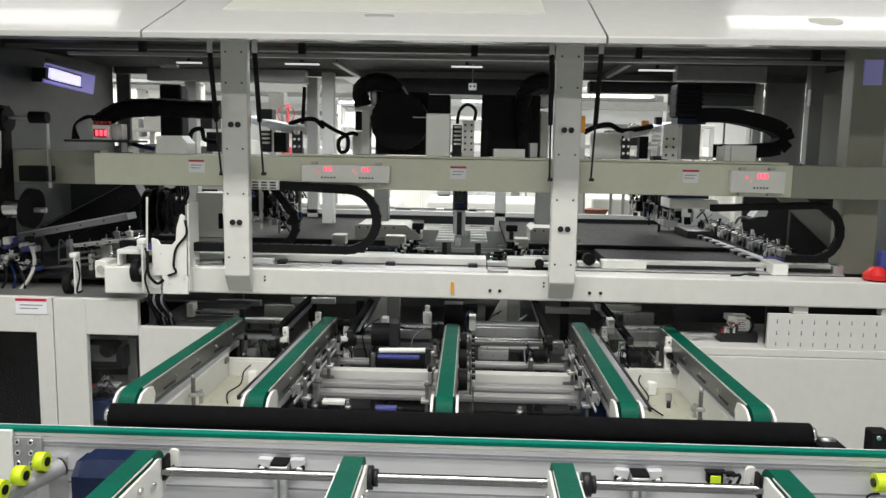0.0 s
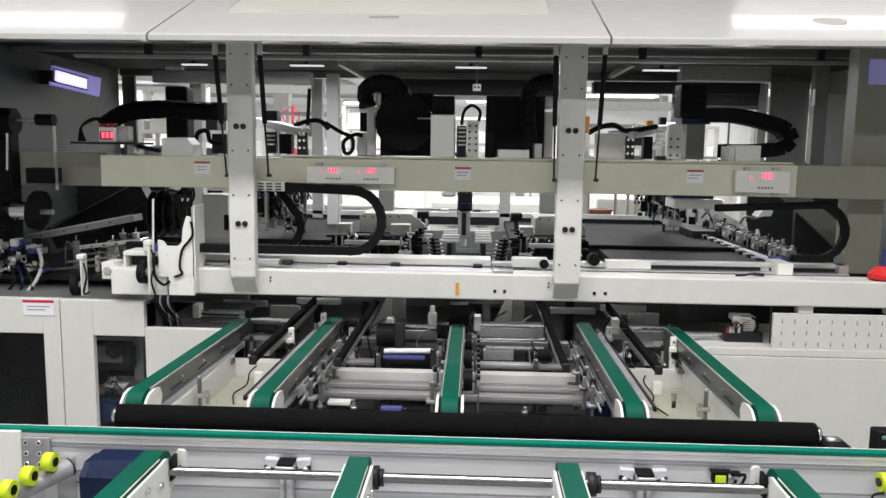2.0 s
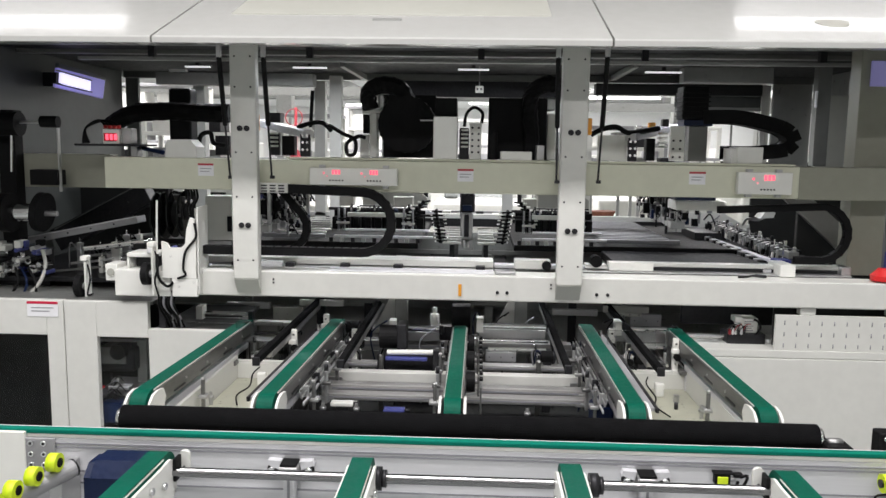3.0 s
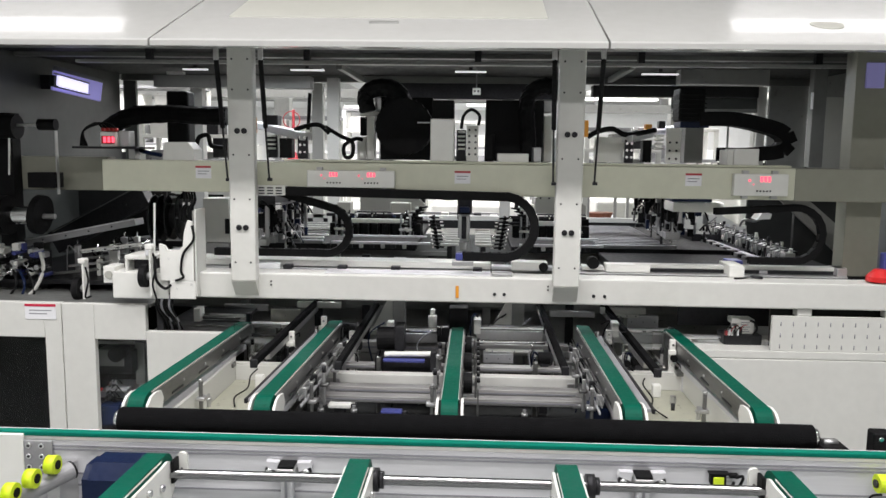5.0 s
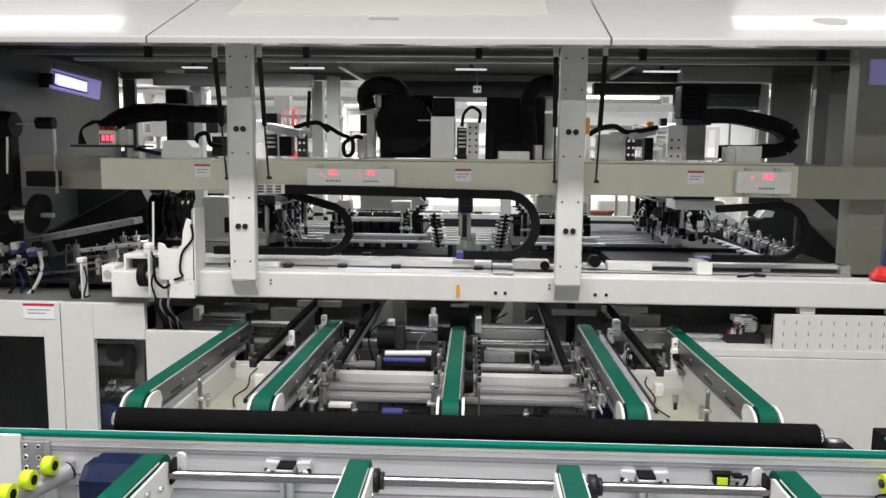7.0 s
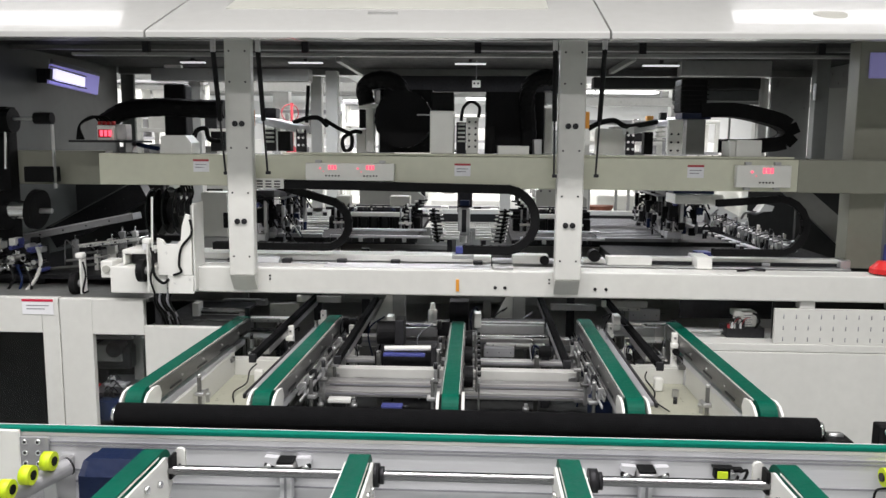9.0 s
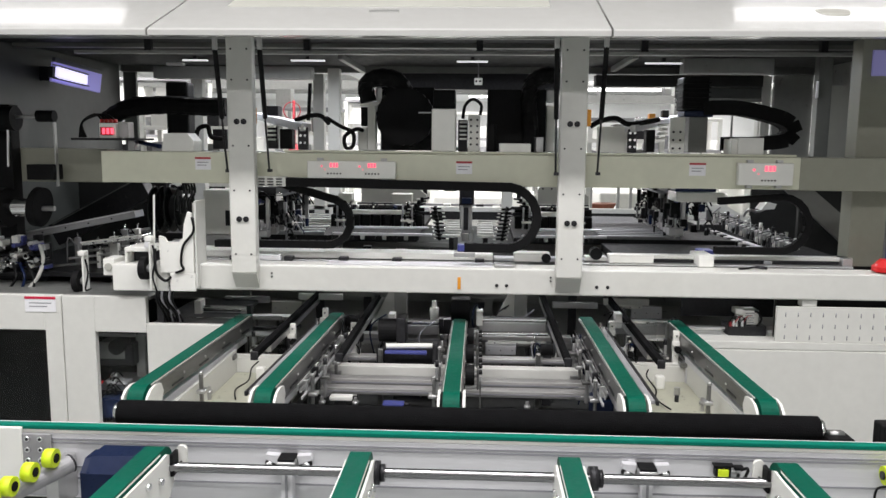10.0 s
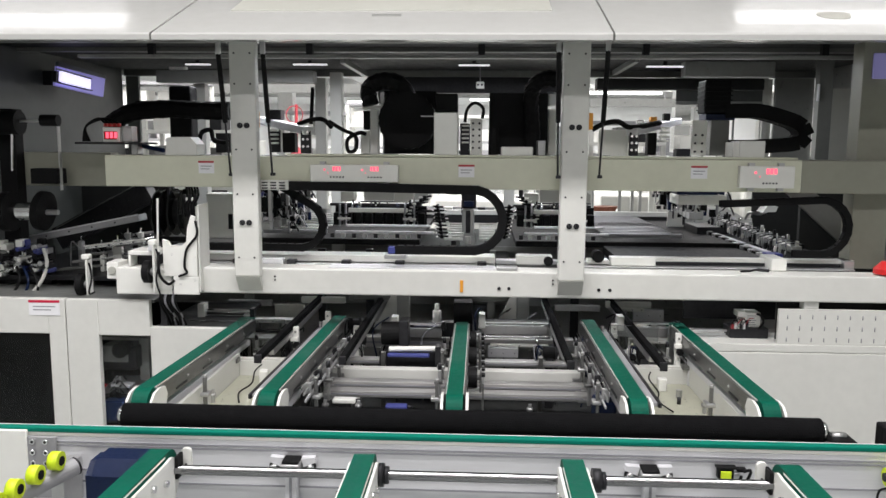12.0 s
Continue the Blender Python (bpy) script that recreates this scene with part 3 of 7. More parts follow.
# pulleys beside the middle lane
for x, y in ((0.045, 3.04), (0.048, 2.771), (0.051, 2.493)):
    t = thing("idler_pulley", x, y, 0.80, "black idler pulley beside the middle belt lane", "pulley", "idler pulleys")
    part("wheel", B_rod((x - 0.018, y, 0.85), (x + 0.014, y, 0.85), 0.036, seg=24), BLACK, t)
    part("hub", B_rod((x + 0.012, y, 0.85), (x + 0.022, y, 0.85), 0.010), STEEL, t)
    part("bracket", B_box(x + 0.022, x + 0.030, y - 0.02, y + 0.02, 0.80, 0.875), SMOKE, t)
    part("arm", B_box(0.03, x + 0.022, y - 0.008, y + 0.008, 0.80, 0.812), STEEL, t)

t = thing("pulley_rail", 0.078, 2.8, 0.84, "thin steel rail with black clips along the middle lane", "rail")
part("rail", B_box(0.082, 0.090, 2.44, 3.12, 0.842, 0.860, bev=0.001), STEEL, t)
for k in range(9):
    part("clip", B_box(0.080, 0.093, 2.46 + k * 0.075, 2.488 + k * 0.075, 0.8605, 0.870, bev=0.002), BLACK, t, "black plastic clip")
for y in (2.5, 3.05):
    part("stand", B_box(0.083, 0.089, y, y + 0.02, 0.54, 0.8415, bev=0.001), SMOKE, t)

t = thing("foam_roller", 0, 1.9, 0.86, "long black foam-covered roller lying across the belts", "roller")
part("sleeve", B_rod((-0.935, 1.9, 0.897), (1.004, 1.9, 0.897), 0.035, seg=32), FOAM, t)
for x in (-0.935 - 0.006, 1.004 + 0.006):
    part("end_ring", B_rod((x - 0.006, 1.9, 0.897), (x + 0.006, 1.9, 0.897), 0.026, seg=24), CHROME, t, "bright end ring")
for x in (-0.935 - 0.05, 1.004 + 0.05):
    t = thing("roller_bearing", x, 1.92, 0.8, "black bearing block at the end of the foam roller", "bearing", "roller bearings")
    zt = 0.885 if x > 0 else 0.855
    part("block", B_box(x - 0.036, x + 0.036, 1.8505, 1.94, 0.76, zt, bev=0.01), BLACK, t)
    if x > 0:
        part("shaft_end", B_rod((x - 0.02, 1.9, 0.884), (x + 0.02, 1.9, 0.884), 0.01), STEEL, t)


def underframe():
    rows = ((2.715, 0.694, 0.026, PROFILE), (2.785, 0.706, 0.030, PROFILE), (2.905, 0.712, 0.040, CREAM), (3.06, 0.728, 0.022, PROFILE), (3.3, 0.74, 0.05, PROFILE))
    for y, z, h, m in rows:
        t = thing("cross_profile", 0, y, z, "cream cross tube under the belts" if m is CREAM else "aluminium slotted cross profile under the belts", "profile", "cross profiles")
        part("body", B_box(-0.53, 0.5, y - 0.0, y + 0.05, z, z + h), m, t)
        for x in (-0.51, 0.48):
            part("end_cap", B_box(x - 0.03, x + 0.03, y - 0.003, y + 0.02, z - 0.003, z + h * 0.5), STEEL, t)
        if m is PROFILE:
            part("groove", B_box(-0.50, 0.47, y - 0.003, y - 0.0005, z + h * 0.4, z + h * 0.6, bev=0), INK, t, "dark T-slot groove")
    for x0, x1 in ((-0.942, -0.655), (0.63, 0.935)):
        t = thing("drip_tray", (x0 + x1) / 2, 2.4, 0.69, "cream folded sheet tray between belt lanes", "tray", "trays")
        part("base", B_box(x0, x1, 2.08, 2.96, 0.69, 0.70, bev=0.001), TRAY, t)
        for a, b, c, d in ((x0, x0 + 0.012, 2.08, 2.96), (x1 - 0.012, x1, 2.08, 2.96), (x0 + 0.013, x1 - 0.013, 2.948, 2.96)):
            part("wall_sheet", B_box(a, b, c, d, 0.7005, 0.765 if c > 2.5 else 0.795, bev=0.001), CREAM, t)
        part("rim", B_box(x0 - 0.004, x1 + 0.004, 2.955, 2.985, 0.7655, 0.772, bev=0.001), CREAM, t)
        part("leg", B_box((x0 + x1) / 2 - 0.02, (x0 + x1) / 2 + 0.02, 2.4, 2.44, 0.54, 0.689), GREYP, t)
    for x in (-0.645, 0.63):
        solo("side_channel", B_box(x - 0.012, x + 0.012, 2.1, 3.3, 0.60, 0.64), SMOKE, "aluminium long channel beside a belt lane", "profile", "side channels")
    t = thing("navy_motor", 0.5, 2.5, 0.54, "navy blue motor under the belts", "motor")
    part("body", B_box(0.478, 0.552, 2.46, 2.56, 0.69, 0.778, bev=0.008), NAVY, t)
    part("flange", B_box(0.5525, 0.562, 2.45, 2.57, 0.685, 0.784), STEEL, t)
    part("terminal_box", B_box(0.485, 0.535, 2.48, 2.54, 0.7785, 0.795, bev=0.004), NAVY, t)
    part("foot", B_box(0.48, 0.53, 2.48, 2.54, 0.54, 0.689), DARK, t)
    for k in range(4):
        part("gear_fitting", B_box(0.512 + 0.014 * k, 0.523 + 0.014 * k, 2.575, 2.60, 0.70, 0.80 - 0.018 * (k % 3), bev=0.003), (CHROME, STEEL, WHITE)[k % 3], t, "bright small fitting")
    t = thing("lift_cylinder", -0.25, 3.0, 0.72, "white air cylinder with blue end block", "cylinder")
    part("tube", B_rod((-0.307, 3, 0.813), (-0.112, 3, 0.818), 0.011, seg=16), WHITE, t)
    part("end_block", B_box(-0.312, -0.136, 2.975, 3.0, 0.784, 0.798, bev=0.004), BLUE, t, "blue mounting block")
    part("cap", B_box(-0.112, -0.088, 2.97, 3.03, 0.62, 0.832), DARK, t)
    for x, z in ((-0.50, 0.66), (-0.375, 0.66), (0.26, 0.66), (0.895, 0.69), (-0.925, 0.69)):
        t = thing("levelling_screw", x, 2.60, z, "small steel levelling screw", "screw", "levelling screws")
        part("stud", B_rod((x, 2.60, 0.54), (x, 2.60, z + 0.06), 0.007), STEEL, t)
        part("nut", B_rod((x, 2.60, z + 0.035), (x, 2.60, z + 0.046), 0.013, seg=6), STEEL, t)
    for x0, x1, z, m, lab in ((-0.476, -0.39, 0.718, WHITE, "white small junction box under the belts"), (-0.277, -0.197, 0.697, BLUE, "blue small junction box under the belts")):
        t = thing("junction_box", x0, 2.63, 0.54, lab, "junction box", "junction boxes")
        part("case", B_box(x0, x1, 2.61, 2.65, z - 0.016, z, bev=0.004), m, t)
        part("stand", B_box(x0 + 0.02, x1 - 0.02, 2.62, 2.64, 0.54, z - 0.0165), DARK, t)
        part("gland", B_rod((x1, 2.63, z - 0.008), (x1 + 0.02, 2.63, z - 0.008), 0.006), DARK, t)
    # Dark pan added to stand for the shaded depth below the belts.
    solo("floor_pan", B_box(-1.0, 1.0, 2.05, 3.59, 0.52, 0.54), DARKP, "added dark pan for the shaded depth under the conveyor", "pan")
    t = thing("rear_shelf", 0, 4.2, 0.6, "dark grey sheet shelf behind the belts", "shelf")
    part("sheet", B_box(-2.2, 2.2, 3.6, 4.89, 0.60, 0.62), WALLG, t)
    part("lip", B_box(-2.2, 2.2, 3.595, 3.6, 0.56, 0.66, bev=0.001), MIDP, t)
    t = thing("rear_skirt", 0, 4.91, 0, "dark grey ribbed sheet skirt at the rear of the machine", "panel")
    part("sheet", B_box(-2.2, 2.2, 4.90, 4.93, 0.0, 1.12), WALLG, t)
    for k in range(9):
        part("rib", B_box(-2.0 + k * 0.5, -1.96 + k * 0.5, 4.88, 4.899, 0.63, 1.1), MIDP, t)
    for z in (0.76, 0.98):
        part("rail", B_box(-2.1, 2.1, 4.86, 4.879, z, z + 0.03), MIDP, t)


underframe()


def fork(x):
    t = thing("lift_fork", x, 3.0, 0.9, "black flat lifting fork bar on a steel runner", "fork", "lifting forks")
    part("blade", B_box(x - 0.0125, x + 0.0125, 2.52, 3.75, 0.886, 0.912, bev=0.004), FOAM, t)
    part("runner", B_box(x - 0.012, x + 0.012, 2.7, 3.75, 0.86, 0.883), STEEL, t)
    part("tip", B_box(x - 0.0135, x + 0.0135, 2.508, 2.519, 0.88, 0.912, bev=0.003), DARK, t)
    KEYED.append((t, [(0, 0, 0.42, 0), (0.2, 0, 0.30, 0), (0.5, 0, 0.12, 0), (0.85, 0, 0, 0), (1.2, 0, 0, 0), (12, 0, 0, 0)]))


for x in (-0.726, -0.419, 0.395, 0.72):
    fork(x)


# ---- near conveyor ----
def near_conveyor():
    t = thing("edge_rail", 0, 1.8, 0.68, "aluminium profile rail with a thin green belt on top", "conveyor")
    part("profile", B_box(-1.6, 1.6, 1.79, 1.85, 0.69, 0.872, bev=0.003), ALU, t)
    for x in (-1.45, 1.45):
        part("foot_post", B_box(x - 0.03, x + 0.03, 1.80, 1.84, 0, 0.6895), ALU, t)
    part("belt", B_box(-1.6, 1.6, 1.786, 1.812, 0.884, 0.897, bev=0.003), GREENS, t, "green belt strip")
    part("wear_strip", B_box(-1.6, 1.6, 1.79, 1.85, 0.8725, 0.8835, bev=0.001), WHITE, t, "white plastic wear strip")
    for z in (0.855, 0.845, 0.778, 0.745):
        part("groove", B_box(-1.59, 1.59, 1.7875, 1.7905, z, z + 0.005, bev=0), INK, t, "dark T-slot groove")
    for x in (-0.424, 0.517):
        b = thing("clamp_bracket", x, 1.76, 0.72, "steel clamp bracket bolted on the rail", "bracket", "rail clamps")
        part("plate", B_box(x - 0.025, x + 0.025, 1.735, 1.789, 0.805, 0.83, bev=0.004), STEEL, b)
        part("pad", B_box(x - 0.022, x + 0.022, 1.738, 1.785, 0.8305, 0.838, bev=0.003), BLACK, b, "black rubber pad")
        part("stem", B_box(x - 0.015, x + 0.015, 1.745, 1.785, 0.60, 0.805, bev=0.003), ALU, b)
        part("stem_web", B_box(x - 0.003, x + 0.003, 1.740, 1.7445, 0.60, 0.80, bev=0), INK, b, "dark slot in the stem")
        for s in (-1, 1):
            p = prism(B(), [(x + s * 0.024, 0.836), (x + s * 0.060, 0.838), (x + s * 0.064, 0.826), (x + s * 0.030, 0.812)], "y", 1.766, 1.788)
            part("wing", p, ALU, b)
            w = part("wing_foot", prism(B(), [(x + s * 0.028, 0.811), (x + s * 0.062, 0.824), (x + s * 0.060, 0.80), (x + s * 0.036, 0.780), (x + s * 0.028, 0.786)], "y", 1.775, 1.788), ALU, b)
            for dx, z, r in ((0.050, 0.812, 0.009), (0.036, 0.797, 0.010)):
                part("bolt", B_rod((x + s * dx, 1.775, z), (x + s * dx, 1.757, z), r, seg=6), CHROME, w)
                part("washer", B_rod((x + s * dx, 1.7765, z), (x + s * dx, 1.772, z), r * 1.5, seg=14), DARK, w)


def near_lane(x, arm):
    """A short belt lane that comes from under the camera up to the rail."""
    t = thing("short_belt_lane", x, 1.6, 0.7, "short green belt lane with white side cheeks", "conveyor", "short belt lanes")
    w = 0.026
    prof = [(0.75, 0.897), (1.64, 0.897)] + [(1.65 + 0.05 * math.sin(a), 0.847 + 0.05 * math.cos(a)) for a in [radians(k) for k in range(0, 140, 14)]] + [(1.62, 0.80), (0.75, 0.80)]
    part("belt", prism(B(), prof, "x", x - w, x + w), GREEN, t)
    for s in (-1, 1):
        pr = [(0.75, 0.77), (0.75, 0.88), (1.60, 0.88)] + [(1.635 + 0.045 * math.sin(a), 0.837 + 0.046 * math.cos(a)) for a in [radians(k) for k in range(0, 95, 15)]] + [(1.68, 0.80), (1.65, 0.77)]
        part("cheek", prism(B(), pr, "x", *sorted((x + s * (w + 0.003), x + s * (w + 0.010)))), WHITE, t, "white side cheek")
        for k in range(3):
            part("bolt", B_rod((x + s * (w + 0.009), 1.44 + k * 0.075, 0.835 + 0.02 * (k % 2)), (x + s * (w + 0.019), 1.44 + k * 0.075, 0.835 + 0.02 * (k % 2)), 0.009, seg=8), CHROME, t)
    part("belt_edge", B_box(x - w - 0.0015, x + w + 0.0015, 0.76, 1.62, 0.888, 0.892, bev=0), WHITE, t, "pale belt edge")
    part("foot_post", B_box(x - 0.02, x + 0.02, 1.30, 1.34, 0.012, 0.7995, bev=0.003), ALU, t, "aluminium foot post")
    part("foot_plate", B_box(x - 0.05, x + 0.05, 1.27, 1.37, 0, 0.012, bev=0.003), STEEL, t)
    if arm:
        xe = x + arm * 0.052
        prof = [(xe - 0.0135, 0.815), (xe + 0.0135, 0.815)] + [(xe + 0.0135 * math.cos(a), 0.876 + 0.012 * math.sin(a)) for a in [math.pi * k / 10 for k in range(11)]]
        part("ear", prism(B(), prof, "y", 1.69, 1.702), WHITE, t, "white rounded end plate")
        part("ear_screw", B_rod((xe, 1.691, 0.845), (xe, 1.686, 0.845), 0.003, seg=8), DARK, t)
        part("ear_block", B_box(*sorted((x + arm * 0.037, x + arm * 0.046)), 1.65, 1.689, 0.82, 0.88, bev=0.003), BLACK, t)


near_conveyor()
for x, arm in ((-0.734, 1), (-0.214, 0), (0.304, 0), (0.83, -1)):
    near_lane(x, arm)
t = thing("drive_shaft", 0, 1.66, 0.82, "polished steel drive shaft across the short lanes", "shaft")
part("shaft", B_rod((-0.721, 1.66, 0.843), (0.813, 1.66, 0.843), 0.0125, seg=24), SHAFT, t)
for x in (-0.175, 0.365):
    part("collar", B_rod((x - 0.012, 1.66, 0.843), (x + 0.010, 1.66, 0.843), 0.030, seg=24), DARK, t, "black shaft collar")
    part("hub", B_rod((x + 0.010, 1.66, 0.843), (x + 0.022, 1.66, 0.843), 0.022, seg=16), DARK, t)
t = thing("gear_motor", -0.919, 1.66, 0.66, "navy blue gear motor beside the short lane", "motor")
part("body", prism(B(), [(1.60, 0.76), (1.60, 0.845), (1.632, 0.880), (1.70, 0.880), (1.722, 0.855), (1.722, 0.76), (1.70, 0.74), (1.62, 0.74)], "x", -0.888, -0.771), NAVY, t)
part("name_plate", B_box(-0.80, -0.788, 1.597, 1.5995, 0.83, 0.84, bev=0), PAPER, t, "white small name plate")
part("fan_cover", prism(B(), [(1.61, 0.765), (1.61, 0.842), (1.64, 0.870), (1.695, 0.870), (1.712, 0.85), (1.712, 0.765), (1.70, 0.75), (1.63, 0.75)], "x", -0.908, -0.889), NAVY, t)
part("foot_post", B_box(-0.84 - 0.02, -0.84 + 0.02, 1.64, 1.68, 0, 0.74, bev=0.003), ALU, t, "aluminium foot post")
t = thing("roller_track", -1.1, 1.6, 0.7, "steel bar with lime yellow rollers", "roller track")
part("bar", rod(B(), (-0.993, 1.72, 0.818), (-1.15, 1.45, 0.775), 0.024, 20), SLAT, t)
part("bar_end", rod(B(), (-0.9905, 1.7245, 0.8187), (-0.9925, 1.721, 0.8181), 0.0245, 20), DARK, t, "dark end cap")
part("bracket", B_box(-1.044, -1.009, 1.69, 1.788, 0.70, 0.822), STEEL, t)
for p in ((-1.008, 1.66, 0.858), (-1.029, 1.6, 0.846), (-1.053, 1.55, 0.831), (-1.07, 1.5, 0.818)):
    part("roller", B_rod((p[0] - 0.013, p[1], p[2]), (p[0] + 0.013, p[1], p[2]), 0.024, seg=24), LIME, t, "lime yellow rubber roller")
    part("axle", B_rod((p[0] - 0.018, p[1], p[2]), (p[0] + 0.016, p[1], p[2]), 0.012, seg=14), BLACK, t)
solo("rail_end", B_box(-1.3, -1.153, 1.775, 1.7865, 0.70, 0.892), WHITE, "white sheet end of the rail", "plate")
t = thing("bolted_plate", -1.118, 1.78, 0.7, "white bolted end plate of the rail", "plate")
part("plate", B_box(-1.156, -1.074, 1.778, 1.7865, 0.70, 0.874), SLAT, t)
for i in range(2):
    for j in range(3):
        x, z = -1.137 + i * 0.036, 0.861 - j * 0.03
        part("bolt", B_rod((x, 1.779, z), (x, 1.772, z), 0.008, seg=6), CHROME, t)
        part("bolt_socket", B_rod((x, 1.7725, z), (x, 1.771, z), 0.0042, seg=6), DARK, t)
t = thing("sensor", 0.724, 1.77, 0.74, "black photo sensor with a lime front and looped cable", "sensor")
part("case", B_box(0.694, 0.735, 1.765, 1.786, 0.809, 0.836, bev=0.003), BLACK, t)
part("hood", B_box(0.690, 0.742, 1.763, 1.786, 0.8365, 0.842, bev=0.002), BLACK, t)
part("lug", B_box(0.745, 0.768, 1.77, 1.786, 0.826, 0.838, bev=0.003), BLACK, t)
part("bracket", B_box(0.7355, 0.752, 1.772, 1.7865, 0.815, 0.825, bev=0.002), STEEL, t)
part("lens", B_box(0.7, 0.727, 1.760, 1.764, 0.812, 0.832, bev=0.002), LIME, t, "lime yellow sensor front")
part("cable", hose(B(), [(0.76, 1.77, 0.829), (0.775, 1.76, 0.837), (0.767, 1.76, 0.812), (0.747, 1.765, 0.794), (0.754, 1.765, 0.82)], 0.004), BLACK, t)
t = thing("end_bracket", 1.165, 1.86, 0.86, "black small bracket at the rail's far end", "bracket")
part("body", B_box(1.15, 1.20, 1.855, 1.90, 0.70, 0.93, bev=0.006), BLACK, t)
part("pin", B_rod((1.165, 1.854, 0.915), (1.165, 1.846, 0.915), 0.006, seg=10), CHROME, t)
t = thing("lime_guide_wheel", 1.12, 1.75, 0.75, "lime yellow guide wheel at the rail's end", "wheel")
part("tyre", B_rod((1.106, 1.74, 0.837), (1.153, 1.74, 0.838), 0.024, seg=20), LIME, t)
part("bracket", B_box(1.12, 1.135, 1.755, 1.7895, 0.83, 0.845), STEEL, t)
part("hub", B_rod((1.101, 1.74, 0.837), (1.106, 1.74, 0.837), 0.011, seg=14), DARK, t)
part("cable", hose(B(), [(1.115, 1.73, 0.812), (1.085, 1.72, 0.812), (1.078, 1.72, 0.79), (1.085, 1.73, 0.76)], 0.003), BLACK, t)


# ---- cable chains ----
def chain(label, y, x0, z0, zl, r, n, pitch, thick, bends, flip=1):
    """An energy chain of rigid links. bends: seconds and the x of the bend's centre. Its free end runs back along zl."""
    t = thing("cable_chain", x0, y, z0, label, "cable chain", "cable chains")
    bm = B()
    w = thick * (0.9 if thick < 0.05 else 1.5)
    for s in (-1, 1):
        box(bm, -pitch * 0.72, pitch * 0.72, s * w / 2 - 0.004, s * w / 2 + 0.004, -thick / 2, thick / 2, bev=thick * 0.16)
    for s in (-1, 1):
        box(bm, -pitch * 0.36, pitch * 0.36, -w / 2, w / 2, s * thick * 0.42 - 0.003, s * thick * 0.42 + 0.003, bev=0.001)
    me = to_mesh("link", bm, BLACK, (0, 0, 0))
    ts = sorted({round(a[0], 2) for a in bends} | {round(0.1 * k, 2) for k in range(121)
                if any(a[0] < 0.1 * k < b[0] and abs(a[1] - b[1]) > 1e-4 for a, b in zip(bends, bends[1:]))})

    def bend(tt):
        for a, b in zip(bends, bends[1:]):
            if tt <= b[0]:
                u = (tt - a[0]) / (b[0] - a[0])
                return a[1] + (b[1] - a[1]) * u
        return bends[-1][1]

    def place(s, c):
        zc, za = flip * zl + r, flip * z0
        d = math.hypot(c - x0, zc - za)
        a0 = math.atan2(zc - za, c - x0) + math.asin(min(1.0, r / d))
        run = math.sqrt(max(0.0, d * d - r * r))
        if s < run:
            return x0 + s * math.cos(a0), flip * (za + s * math.sin(a0)), flip * a0
        a = a0 - (s - run) / r
        if a > -math.pi:
            return c - r * math.sin(a), flip * (zc + r * math.cos(a)), flip * a
        return c - (s - run - r * (a0 + math.pi)), zl, -flip * math.pi

    for i in range(n):
        ob = new("link", me)
        ob.parent = t
        rows = []
        for tt in ts:
            px, pz, a = place((i + 0.5) * pitch, bend(tt))
            rows.append((tt, pose(px - x0, 0, pz - z0, 0, -math.degrees(a), 0)))
        ob.matrix_basis = rows[0][1]
        LINKS.append((ob, rows))
    return [(tt, place(n * pitch, bend(tt))[0]) for tt in ts]


LINKS = []
YC = 3.031
end_a = chain("black plastic cable chain with a long travelling bend", YC, -0.736, 1.493, 1.231, 0.125, 41, 0.036, 0.036,
      [(0, -0.449), (2.85, -0.449), (3.0, -0.42), (3.2, -0.331), (3.7, -0.053), (4.15, 0.152), (4.4, 0.184), (4.8, 0.184), (11.6, 0.184), (11.8, 0.138), (12, 0.035)])
chain("short black plastic cable chain beside the longer one", 3.14, -0.783, 1.482, 1.22, 0.1, 28, 0.036, 0.032,
      [(0, -0.785), (2.9, -0.785), (3.2, -0.753), (3.8, -0.627), (4.4, -0.578), (11.6, -0.578), (12, -0.708)])
chain("black plastic cable chain under the crossbeam", 3.14, 1.079, 1.427, 1.22, 0.113, 24, 0.036, 0.029,
      [(0, 1.498), (4.6, 1.498), (4.9, 1.437), (5.3, 1.33), (11.5, 1.33), (11.75, 1.437), (11.9, 1.489), (12, 1.489)])


